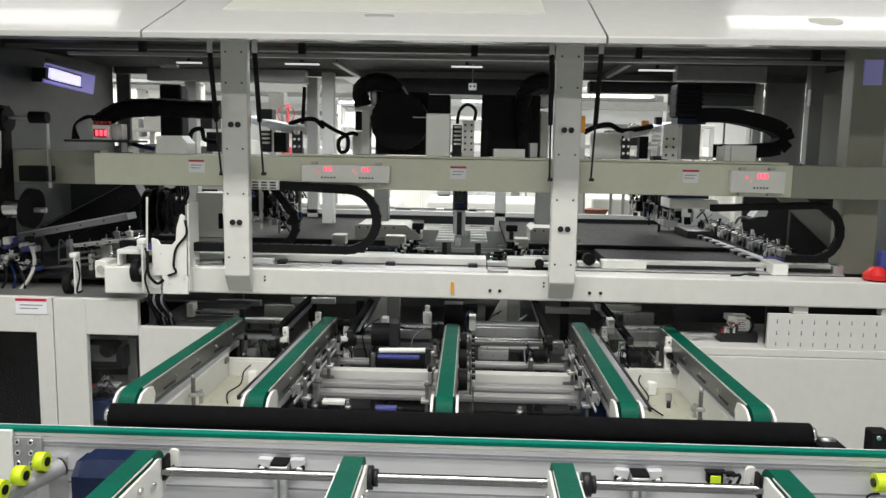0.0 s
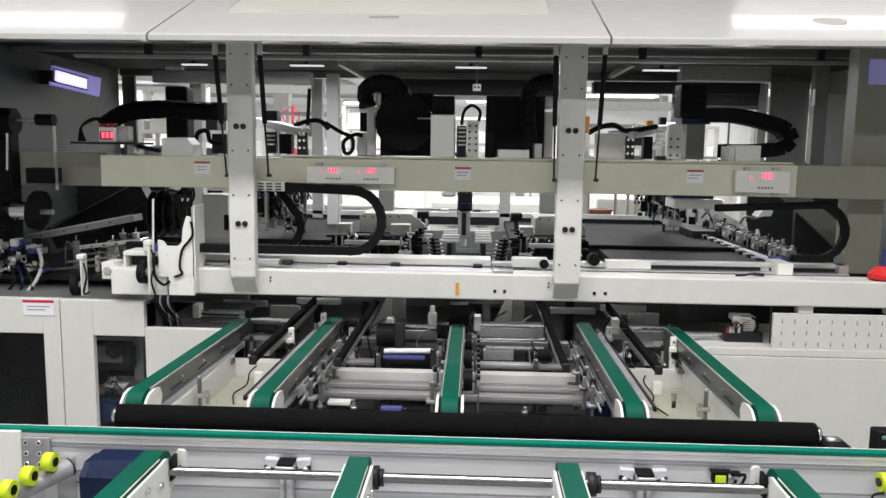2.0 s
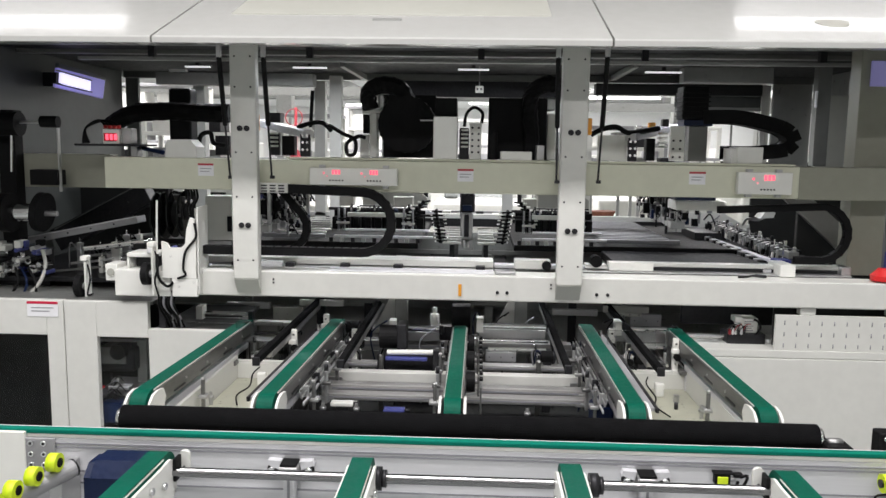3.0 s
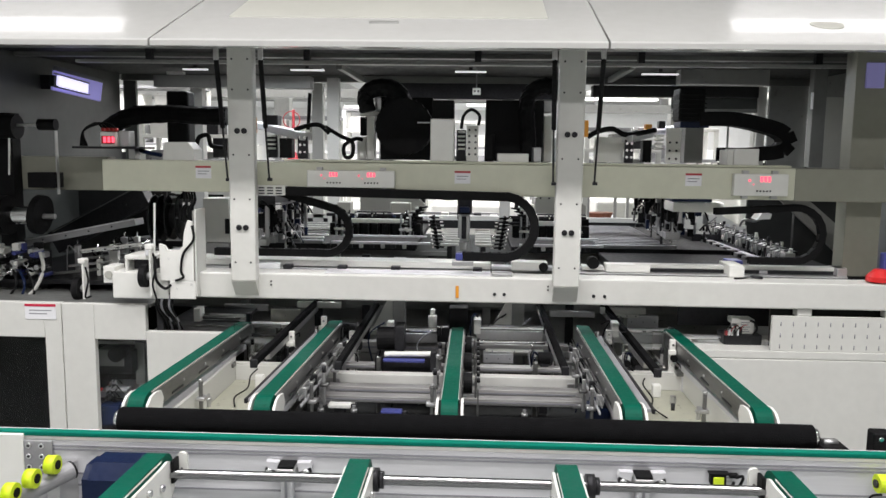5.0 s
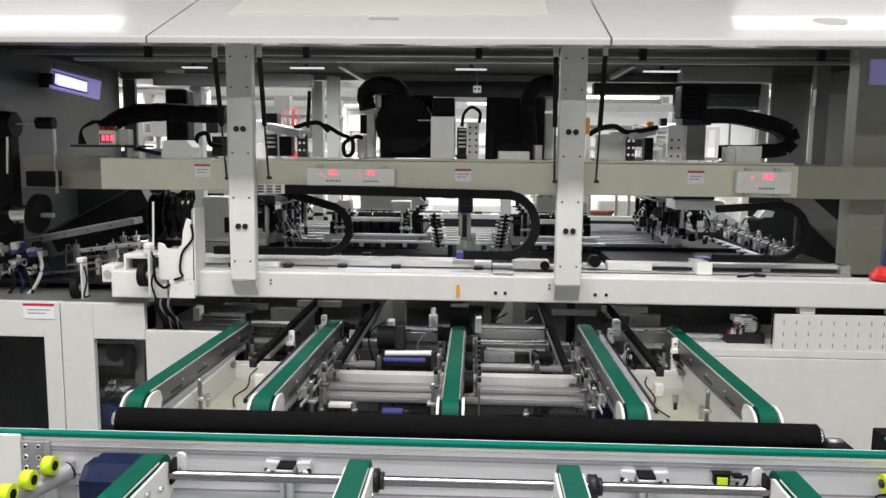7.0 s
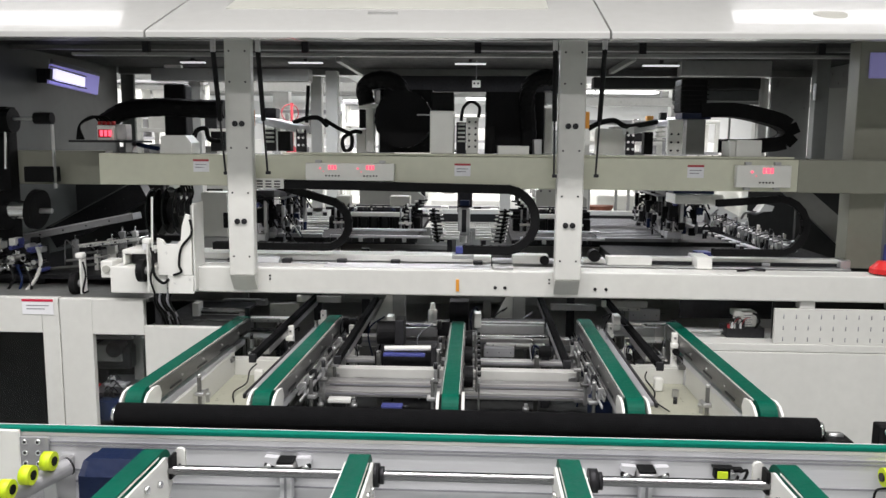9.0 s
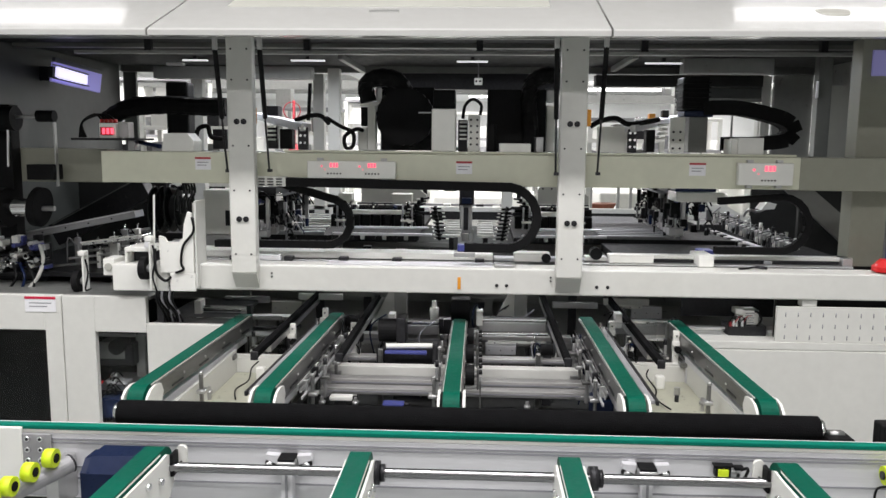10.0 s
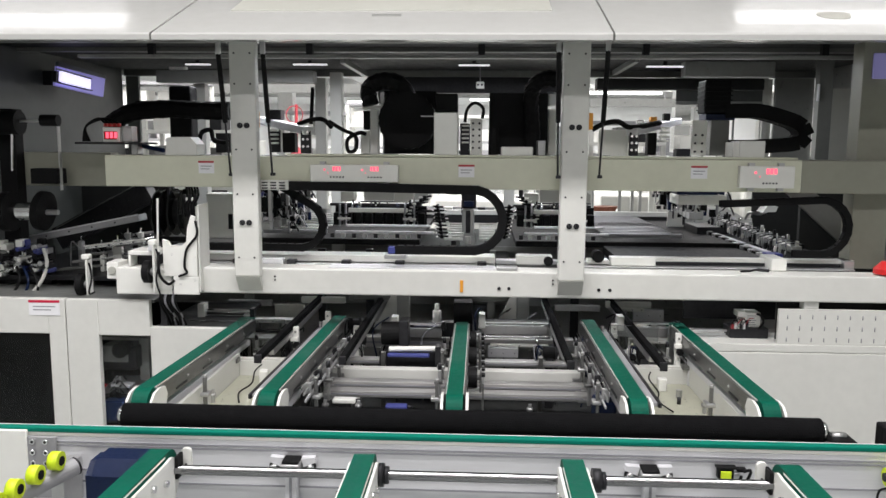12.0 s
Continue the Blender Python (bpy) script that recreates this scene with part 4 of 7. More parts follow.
def sagging_chain(label, y, base, run, n, thick, moves):
    """A wide chain from a fixed lower end, round a sagging bend, to an upper end that travels along x. base and run: centre line points (x, z)."""
    x0, z0 = base[0]
    t = thing("cable_chain", x0, y, z0, label, "cable chain", "cable chains")

    def line(off):
        pts = [(x, 0, z) for x, z in base] + [(x + off * f, 0, z) for x, z, f in run]
        fine = smooth(pts, 10)
        acc = [0.0]
        for a, b in zip(fine, fine[1:]):
            acc.append(acc[-1] + (b - a).length)
        return fine, acc

    def at(off, s):
        fine, acc = line(off)
        s *= acc[-1]
        for i in range(len(fine) - 1):
            if s <= acc[i + 1]:
                d = fine[i + 1] - fine[i]
                return fine[i].lerp(fine[i + 1], (s - acc[i]) / max(1e-9, acc[i + 1] - acc[i])), d
        return fine[-1], fine[-1] - fine[-2]

    pitch = line(0.0)[1][-1] / n
    bm = B()
    w = thick * 1.5
    for s in (-1, 1):
        box(bm, -pitch * 0.56, pitch * 0.56, s * w / 2 - 0.004, s * w / 2 + 0.004, -thick / 2, thick / 2, bev=thick * 0.2)
        box(bm, -pitch * 0.42, pitch * 0.42, -w / 2, w / 2, s * thick * 0.42 - 0.003, s * thick * 0.42 + 0.003, bev=0.001)
    me = to_mesh("link", bm, BLACK, (0, 0, 0))
    for i in range(n):
        ob = new("link", me)
        ob.parent = t
        rows = []
        for tt, off in moves:
            c, d = at(off, (i + 0.5) / n)
            a = math.degrees(math.atan2(d.z, d.x)) % 360
            rows.append((tt, pose(c.x - x0, 0, c.z - z0, 0, -a, 0)))
        ob.matrix_basis = rows[0][1]
        LINKS.append((ob, rows))


sagging_chain("wide black corrugated cable chain sagging from a motor", 3.42, [(1.165, 1.664), (1.255, 1.664), (1.335, 1.668)],
              [(1.42, 1.682, 0.5), (1.455, 1.722, 0.5), (1.425, 1.766, 0.5), (1.345, 1.795, 0.6), (1.219, 1.820, 0.9), (1.107, 1.822, 1.0), (1.057, 1.818, 1.0)],
              17, 0.062, [(0, 0), (10.3, 0), (10.8, 0.043), (11.3, 0.085), (12, 0.089)])



# ---- tray rail on the lower beam ----
def tray_rail():
    t = thing("slide_rail", -0.481, 3.2, 1.148, "white aluminium slide rail lying along the lower beam", "rail")
    part("rail_bar", B_box(-1.169, 0.135, 3.18, 3.3, 1.154, 1.182), WHITE, t)
    part("base_bar", B_box(-1.156, 0.135, 3.15, 3.30, 1.15, 1.144), STEEL, t)
    for x in (-0.988, -0.75, -0.511, -0.278, 0.078):
        part("stop_block", B_box(x - 0.02, x + 0.02, 3.14, 3.178, 1.145, 1.165), DARK, t, "black stop block")
    part("cover", B_box(-0.91, -0.785, 3.14, 3.178, 1.145, 1.17), PAPER, t)
    t = thing("slide_rail", 1.138, 3.2, 1.148, "thin white slide rail with an end bracket", "rail")
    part("rail_bar", B_box(0.633, 1.662, 3.19, 3.24, 1.171, 1.188), WHITE, t)
    part("cover", B_box(0.628, 0.816, 3.14, 3.185, 1.158, 1.194), WHITE, t)
    part("end_bracket", B_box(1.609, 1.651, 3.16, 3.26, 1.148, 1.188), STEEL, t)
    part("base_bar", B_box(0.455, 1.643, 3.132, 3.28, 1.149, 1.156), STEEL, t)
    # Shade in the gap below the rail, put in as a dark strip.
    part("rail_gap_shade", B_box(0.82, 1.605, 3.186, 3.1895, 1.1565, 1.1705, bev=0), DARK, t, "dark strip standing for shade under the rail")
    part("spacer", B_box(1.29, 1.325, 3.18, 3.1855, 1.1565, 1.171), ALU, t)
    solo("beam_step", B_box(-0.566, 0.134, 3.03, 3.125, 1.1485, 1.153), ALU, "pale aluminium step plate on the lower beam", "plate")
    part("link_bar", B_box(0.14, 0.60, 3.20, 3.26, 1.150, 1.166), ALU, t)
    solo("beam_clip", B_box(0.139, 0.225, 3.02, 3.1, 1.149, 1.162), STEEL, "small steel clip plate on the beam", "plate")
    t = thing("clamp_unit", 0.337, 3.2, 1.148, "small white clamp with a black roller", "clamp")
    part("arm", B_box(0.226, 0.381, 3.17, 3.24, 1.153, 1.191), WHITE, t)
    part("roller", B_rod((0.363, 3.15, 1.171), (0.363, 3.2, 1.171), 0.02), BLACK, t)
    part("foot", B_box(0.276, 0.337, 3.18, 3.22, 1.148, 1.153), STEEL, t)
    t = thing("clamp_unit", 0.581, 3.2, 1.148, "small white clamp with a black roller", "clamp")
    part("arm", B_box(0.532, 0.625, 3.17, 3.24, 1.16, 1.178), WHITE, t)
    part("roller", B_rod((0.575, 3.15, 1.194), (0.575, 3.2, 1.194), 0.026), BLACK, t)
    t = thing("sliding_block", 1.027, 3.14, 1.15, "white sliding block with a blue cable end", "slider")
    part("block", B_box(0.996, 1.06, 3.11, 3.26, 1.15, 1.201, bev=0.004), WHITE, t)
    part("cable_end", B_box(1.05, 1.114, 3.30, 3.38, 1.178, 1.196), BLUE, t, "blue cable end block")
    d = 1.367 - 1.027
    KEYED.append((t, [(0, d, 0, 0), (4.6, d, 0, 0), (4.9, d * 0.64, 0, 0), (5.3, 0, 0, 0), (11.5, 0, 0, 0), (11.75, d * 0.6, 0, 0), (11.9, d * 0.85, 0, 0), (12, d * 0.86, 0, 0)]))
    t = thing("cable_carriage", end_a[0][1], YC, 1.16, "dark carriage with a blue cable end block", "carriage")
    x = end_a[0][1]
    part("plate", B_box(x - 0.05, x + 0.04, YC - 0.02, YC + 0.05, 1.193, 1.212), STEEL, t)
    part("cable_end", B_box(x - 0.035, x + 0.01, YC - 0.02, YC + 0.02, 1.215, 1.243), BLUE, t, "blue cable end block")
    KEYED.append((t, [(tt, xx - x, 0, 0) for tt, xx in end_a]))


tray_rail()
t = thing("loose_cable", 1.2, 3.1, 1.149, "short black loose cable on the lower beam", "cable")
part("cable", hose(B(), [(1.15, 3.07, 1.152), (1.19, 3.08, 1.153), (1.22, 3.09, 1.157), (1.27, 3.08, 1.155)], 0.004), BLACK, t)
part("end_sleeve", B_rod((1.225, 3.09, 1.158), (1.268, 3.08, 1.1555), 0.0065, seg=10), DARK, t)


# ---- grippers over the table ----
LIFT = [(0, 0, 0, -0.19), (1.75, 0, 0, -0.19), (1.95, 0, 0, -0.15), (2.15, 0, 0, -0.08), (2.35, 0, 0, -0.01), (2.55, 0, 0, 0.02), (3.2, 0, 0, 0.02), (4.4, 0, 0, 0), (11.6, 0, 0, 0), (12, 0, 0, 0.025)]


def gripper(xa, xb, side):
    """A frame of rows of small clips, hung from above. side: +1 when its clips face +x."""
    t = thing("gripper_frame", (xa + xb) / 2, 4.1, 1.2, "pale gripper frame with rows of black clips", "gripper", "gripper frames")
    xc = xb if side > 0 else xa
    rnd = random.Random(11)
    bm = prism(B(), [(xa + 0.145, 1.345), (xa + 0.145, 1.425), (xa + 0.165, 1.44), (xb - 0.11, 1.44), (xb - 0.04, 1.385), (xb - 0.04, 1.345)], "y", 3.9, 4.2)
    part("housing", bm, INSET, t)
    for k in range(5):
        x = xa + 0.17 + k * 0.045
        part("housing_screw", B_rod((x, 3.90, 1.425), (x, 3.893, 1.425), 0.005, seg=8), DARK, t)
    part("housing_lip", B_box(xa + 0.13, xb - 0.04, 3.88, 3.899, 1.337, 1.3445, bev=0.002), DARK, t)
    for x, w in ((xa + 0.055, 0.07), (xb - 0.20, 0.10)):
        part("side_box", B_box(x, x + w, 3.72, 3.80, 1.352, 1.402, bev=0.004), INSET, t, "grey-cream square cover box")
    part("motor", B_box(xc - side * 0.05 - 0.03, xc - side * 0.05 + 0.03, 3.92, 4.0, 1.415, 1.45, bev=0.006), BLACK, t, "black small motor")
    part("motor_neck", B_rod((xc - side * 0.05, 3.96, 1.36), (xc - side * 0.05, 3.96, 1.415), 0.012), DARK, t)
    for x0, x1, y, z, h, m in ((xa + 0.10, xb - 0.13, 3.68, 1.302, 0.022, WHITE), (xa + 0.10, xb - 0.01, 3.62, 1.238, 0.010, ALU), (xa + 0.05, xb + 0.01, 3.58, 1.208, 0.012, ALU), (xa, xb - 0.03, 4.3, 1.25, 0.02, WHITE), (xa, xb - 0.03, 4.5, 1.25, 0.02, ALU), (xa, xb - 0.06, 3.72, 1.33, 0.015, DARK)):
        part("crossbar", B_box(x0, x1, y, y + 0.02, z, z + h, bev=0.003), m, t)
    for x in (xa + 0.055, xa + 0.085, xb - 0.145, xb - 0.10):
        part("hanger", B_box(x, x + 0.009, 3.66, 3.68, 1.235, 1.345), SLAT, t)
        part("side_rail", B_box(x, x + 0.02, 3.6805, 4.5, 1.24, 1.26), DARK, t)
    for x in (xa + 0.05, xb - 0.15):
        part("hanger_foot", B_box(x, x + 0.065, 3.655, 3.6595, 1.268, 1.279, bev=0.002), WHITE, t)
        part("hanger_cap", B_box(x + 0.01, x + 0.055, 3.65, 3.6595, 1.288, 1.297, bev=0.002), BLACK, t)
    part("back_plate", B_box(xa + 0.02, xb - 0.04, 3.765, 3.775, 1.236, 1.33, bev=0), BLACK, t)
    for k in range(9):
        x = xa + 0.02 + k * (xb - xa - 0.10) / 8
        part("suction_block", B_box(x, x + 0.035, 3.702, 3.76, 1.236, 1.298, bev=0.006), BLACK, t, "black suction block")
        part("foot", B_box(x + 0.006, x + 0.026, 3.585, 3.60, 1.186, 1.208), (DARK, STEEL)[k % 2], t)
    for k in range(26):
        x = xa + 0.09 + (xb - xa - 0.2) * rnd.random()
        z = 1.328 + 0.03 * rnd.random()
        part("fitting", B_rod((x, 3.69, z - 0.008), (x, 3.69 + 0.02 * rnd.random(), z + 0.006), 0.003 + 0.004 * rnd.random(), seg=7), (CHROME, DARK, BLACK, STEEL, BLACK, NAVY)[k % 6], t)
    # two curved ladders of clips
    for k in range(9):
        f = k / 8
        x, z = xc - side * (0.047 + 0.055 * math.sin(math.pi * 0.8 * f)), 1.378 - 0.135 * f
        part("clip_knob", B_rod((x, 3.70, z), (x, 3.735, z), 0.0085, seg=10), BLACK, t)
        part("clip_arm", bar(B(), (x, 3.72, z), (x + side * 0.035, 3.73, z + 0.006), 0.010, 0.008), BLACK, t, "black clip arm")
        part("clip_tip", B_box(*sorted((x - side * 0.028, x - side * 0.010)), 3.70, 3.712, z - 0.003, z + 0.004, bev=0.001), WHITE, t, "pale clip tip")
        x, z = xc + side * (0.018 + 0.025 * f), 1.335 - 0.148 * f
        part("clip_knob", B_rod((x, 3.66, z), (x, 3.70, z), 0.0095, seg=10), BLACK, t)
        part("clip_arm", bar(B(), (x - side * 0.02, 3.70, z), (x + side * 0.032, 3.71, z - 0.004), 0.010, 0.009), BLACK, t, "black clip arm")
        part("clip_tip", B_box(*sorted((x + side * 0.030, x + side * 0.046)), 3.69, 3.70, z - 0.008, z - 0.001, bev=0.001), (WHITE, CHROME)[k % 2], t, "pale clip tip")
        part("clip_pin", B_rod((x - side * 0.024, 3.67, z), (x - side * 0.024, 3.70, z), 0.004, seg=8), CHROME, t)
    back = [(xc - side * (0.047 + 0.055 * math.sin(math.pi * 0.1 * k)), 3.745, 1.378 - 0.135 * k / 8) for k in range(9)]
    part("clip_rail", hose(B(), back, 0.012), DARK, t, "dark curved clip rail")
    part("clip_rail", bar(B(), (xc + side * 0.018, 3.72, 1.345), (xc + side * 0.043, 3.72, 1.18), 0.018, 0.014), DARK, t, "dark clip rail")
    part("clip_link", B_box(*sorted((xc - side * 0.14, xc + side * 0.03)), 3.75, 3.762, 1.30, 1.312), DARK, t)
    part("hang_column", B_box((xa + xb) / 2 - 0.04, (xa + xb) / 2 + 0.04, 4.08, 4.16, 1.44, 1.74), GREYP, t, "grey column to the lift above")
    KEYED.append((t, LIFT))


def cell_rows(x0, x1, n, material, label):
    """Rows of thin strips carried under the grippers, which come up with them."""
    t = thing("strip_rack", (x0 + x1) / 2, 4.3, 1.18, label, "rack", "strip racks")
    for k in range(n):
        y = 3.84 + k * 1.1 / n
        part("strip", B_box(x0, x1, y, y + 0.02, 1.186, 1.194, bev=0.002), material, t)
    for x in (x0 + 0.02, x1 - 0.04):
        part("rail", B_box(x, x + 0.014, 3.84, 4.95, 1.178, 1.1855), DARK, t)
    part("front_edge", B_box(x0 - 0.01, x1 + 0.03, 3.80, 3.828, 1.178, 1.198), SLAT, t)
    KEYED.append((t, LIFT))


cell_rows(-1.041, -0.752, 8, WHITE, "rack of white thin strips over the table")
cell_rows(0.695, 1.06, 15, SLAT, "rack of grey thin strips over the table")
gripper(-0.688, -0.163, 1)
gripper(0.231, 0.677, -1)


def tool_head():
    x, y = 0.002, 4.0
    t = thing("pick_tool", x, y, 1.2, "black and blue-grey tool head with a white cylinder", "tool head")
    part("slide", B_box(x - 0.035, x + 0.03, y, y + 0.06, 1.3, 1.62), BLACK, t)
    part("head", B_box(x - 0.03, x + 0.045, y - 0.05, y - 0.002, 1.33, 1.43, bev=0.01), DARK, t)
    part("valve", B_box(x - 0.02, x + 0.03, y - 0.075, y - 0.051, 1.34, 1.37), NAVY, t, "dark blue valve")
    part("nozzle_plate", B_box(x - 0.03, x + 0.035, y - 0.04, y - 0.01, 1.18, 1.329, bev=0.006), STEEL, t)
    part("nozzle", B_box(x - 0.01, x + 0.015, y - 0.06, y - 0.041, 1.2, 1.32), DARK, t)
    part("cylinder", B_box(x - 0.12, x - 0.045, y - 0.03, y + 0.04, 1.4, 1.62, bev=0.012), WHITE, t, "white vertical air cylinder")
    part("tip", B_rod((x + 0.0, y - 0.03, 1.14), (x + 0.0, y - 0.03, 1.18), 0.018, r2=0.02), WHITE, t)
    for k in range(3):
        part("hose", hose(B(), [(x - 0.02 + 0.02 * k, y - 0.05, 1.42), (x - 0.01 + 0.03 * k, y - 0.09, 1.46), (x + 0.02, y - 0.02, 1.55)], 0.005), BLACK, t)


tool_head()
solo("gantry_girder", B_box(-1.7, 1.7, 4.07, 4.17, 1.565, 1.6), GREYP, "grey gantry girder behind the crossbeam", "girder")


def tool_cluster(xa, y0, n, moves, group):
    """A row of small grippers on black slides under a cream cover."""
    t = thing("tool_cluster", xa, y0, 1.2, "row of black and steel pick heads with blue fittings", "pick head", group)
    part("carrier", B_box(xa - 0.02, xa + 0.10, y0, y0 + n * 0.12, 1.42, 1.46), DARK, t)
    for k in range(n):
        y = y0 + k * 0.12
        x = xa - 0.0 + k * 0.012
        part("slide", B_box(x, x + 0.045, y, y + 0.05, 1.3, 1.42, bev=0.004), BLACK, t)
        part("rod", B_box(x + 0.05, x + 0.068, y - 0.01, y + 0.02, 1.25, 1.41), STEEL, t)
        part("fitting", B_rod((x + 0.02, y - 0.03, 1.39), (x + 0.02, y, 1.39), 0.014, seg=8), BLUE if k % 2 == 0 else CHROME, t)
        part("foot", B_box(x - 0.01, x + 0.06, y - 0.02, y + 0.04, 1.215, 1.25), STEEL, t)
        part("finger", B_rod((x + 0.02, y - 0.015, 1.2), (x + 0.02, y - 0.015, 1.3), 0.005, seg=8), STEEL, t)
        part("hose", hose(B(), [(x + 0.02, y - 0.03, 1.40), (x + 0.05, y - 0.06, 1.44), (x + 0.08, y - 0.02, 1.40)], 0.005), BLACK, t)
    rnd = random.Random(int(abs(xa) * 1000))
    for k in range(150):
        f = rnd.random()
        x, y, z = xa - 0.06 + 0.2 * rnd.random() + 0.05 * (1 - f), y0 - 0.03 + f * n * 0.115, 1.22 + 0.2 * rnd.random()
        a, c = 0.006 + 0.011 * rnd.random(), 0.012 + 0.05 * rnd.random()
        m = (BLACK, STEEL, DARK, SLAT, NAVY, BLACK, BLACK, DARK, DARK, CHROME, BLACK)[k % 11]
        if k % 4 == 1:
            part("pin", B_rod((x, y, z - c), (x, y, z + c * 0.6), a * 0.6, seg=8), m, t)
        elif k % 4 == 2:
            part("tube", hose(B(), [(x, y, z), (x + 0.02, y - 0.03, z + 0.03), (x + 0.05, y - 0.02, z - 0.02)], 0.004, 6, 4), m, t)
        else:
            part("block", B_box(x - a, x + a, y - 0.012, y + 0.012, z - c / 2, z + c / 2, bev=0.002), m, t)
    part("tie_bar", B_box(xa - 0.06, xa + 0.15, y0 - 0.02, y0 + n * 0.115, 1.418, 1.4195, bev=0), DARK, t)
    part("mast", B_box(xa + 0.02, xa + 0.1, y0 + n * 0.06, y0 + n * 0.06 + 0.08, 1.461, 1.56), BLACK, t, "black lift mast")
    KEYED.append((t, moves))


RIGHT = [(0, 0.03, 0.1, 0.07), (4.7, 0.03, 0.1, 0.07), (5.05, 0, 0, 0.02), (5.25, 0, 0, 0), (9.95, 0, 0, 0), (10.3, 0.0, 0.05, 0.07), (11.0, 0.08, 0.1, 0.09), (12, 0.11, 0.1, 0.09)]
tool_cluster(1.001, 3.65, 7, RIGHT, "pick heads")
tool_cluster(-1.017, 3.6, 6, [(0, 0, 0, 0.03), (4, 0, 0, 0.03), (5.2, 0, 0, -0.03), (9.9, 0, 0, -0.03), (10.4, 0, 0, 0.03), (12, 0, 0, 0.03)], "pick heads")


def right_bay():
    t = thing("cover_box", 1.056, 3.3, 1.4, "cream folded cover box under the crossbeam", "cover")
    part("box", B_box(0.927, 1.133, 3.25, 3.42, 1.413, 1.454), CREAM, t)
    part("navy_strip", B_box(0.907, 1.079, 3.2, 3.3, 1.46, 1.482), NAVY, t, "navy strip under the beam")
    t = thing("feed_rail", 1.376, 3.9, 1.18, "steel feed rail with rows of small fittings", "rail")
    p, q = (1.468, 4.4, 1.234), (1.541, 3.5, 1.192)
    part("bar", bar(B(), p, q, 0.05, 0.03), STEEL, t)
    part("lower_bar", bar(B(), (p[0] - 0.12, p[1], p[2] - 0.06), (q[0] - 0.1, q[1], q[2] - 0.04), 0.03, 0.04), ALU, t)
    for k in range(20):
        f = k / 19
        c = Vector(p).lerp(Vector(q), f)
        part("fitting", B_box(c.x - 0.006, c.x + 0.008, c.y - 0.008, c.y + 0.008, c.z + 0.016, c.z + 0.024 + 0.016 * ((k * 7) % 3)), (STEEL, CHROME, DARK, WHITE)[k % 4], t)
        part("post", B_rod((c.x - 0.05, c.y, c.z - 0.08), (c.x - 0.05, c.y, c.z + 0.02 + 0.02 * (k % 3)), 0.004, seg=8), CHROME, t)
        part("valve", B_box(c.x - 0.083, c.x - 0.072, c.y - 0.006, c.y + 0.006, c.z - 0.02, c.z + 0.006 + 0.02 * (k % 2)), (BLACK, DARK, WHITE, STEEL)[k % 4], t)
        part("tube", hose(B(), [(c.x - 0.07, c.y, c.z + 0.02), (c.x - 0.03, c.y - 0.03, c.z + 0.036), (c.x + 0.02, c.y, c.z + 0.025)], 0.002, 6, 4), (DARK, SLAT)[k % 2], t)
        part("side_tooth", B_box(c.x - 0.16, c.x - 0.13, c.y - 0.02, c.y + 0.02, c.z - 0.05, c.z - 0.025), BLACK if k % 2 else STEEL, t)
    t = thing("bin", 1.491, 4.3, 1.18, "dark square bin beside the feed rail", "bin")
    part("body", B_box(1.271, 1.473, 4.2, 4.5, 1.181, 1.22), DARK, t)
    part("label", B_box(1.313, 1.369, 4.195, 4.199, 1.125, 1.173, bev=0), PAPER, t)
    t = thing("white_guard", 1.516, 4.8, 1.18, "white guard sheet with a sloped top and a window", "guard")
    part("sheet", prism(B(), [(1.20, 1.145), (1.20, 1.298), (1.539, 1.301), (1.661, 1.234), (1.701, 1.235), (1.706, 1.149)], "y", 4.6, 4.615), WHITE, t)
    part("window", B_box(1.545, 1.60, 4.59, 4.598, 1.185, 1.245), PAPER, t, "white small window")
    part("window_edge", B_box(1.47, 1.56, 4.588, 4.597, 1.168, 1.182), BLUE, t, "blue window edge")
    part("fold", bar(B(), (1.43, 4.595, 1.21), (1.52, 4.595, 1.285), 0.004, 0.006), SLAT, t)
    part("base", B_box(1.20, 1.706, 4.59, 4.62, 1.128, 1.1445), WHITE, t)
    t = thing("work_lamp", 1.635, 4.2, 1.3, "small white task lamp on a bent arm", "lamp")
    part("shade", prism(B(), [(1.604, 1.309), (1.633, 1.35), (1.685, 1.342), (1.675, 1.313)], "y", 4.15, 4.25), WHITE, t)
    part("arm", hose(B(), [(1.65, 4.2, 1.316), (1.605, 4.2, 1.297), (1.569, 4.25, 1.298), (1.596, 4.4, 1.252)], 0.008), STEEL, t)
    # Cream brace in mid grey: its shade is put into the colour.
    solo("brace_plate", prism(B(), [(1.604, 1.443), (1.744, 1.445), (2.073, 1.174), (1.979, 1.108)], "y", 3.85, 3.88), MIDP, "cream diagonal brace plate greyed for its shade", "brace")
    # Added sheet: its dark colour stands for the void behind the guard.
    solo("void_backing", B_box(1.708, 2.155, 4.63, 4.65, 1.0, 1.52), DARKP, "dark sheet added for the shaded void behind the guard", "panel")
    # Pale bulkhead given a dark colour in place of the shadows on it.
    solo("end_bulkhead", B_box(1.725, 2.16, 3.95, 3.98, 1.0, 1.5), DARKP, "sheet bulkhead inside the machine, coloured dark for shade", "panel")
    # The post's shade inside the machine is in its colour.
    solo("corner_post", B_box(1.645, 1.792, 3.2, 3.3, 1.15, 2.1), OLIVE_DIM, "corner post in shaded olive cream inside the machine", "post")
    solo("inner_post", B_box(1.80, 1.87, 4.0, 4.06, 1.6, 2.13), GREYP, "grey-green inner post of the machine side", "post")
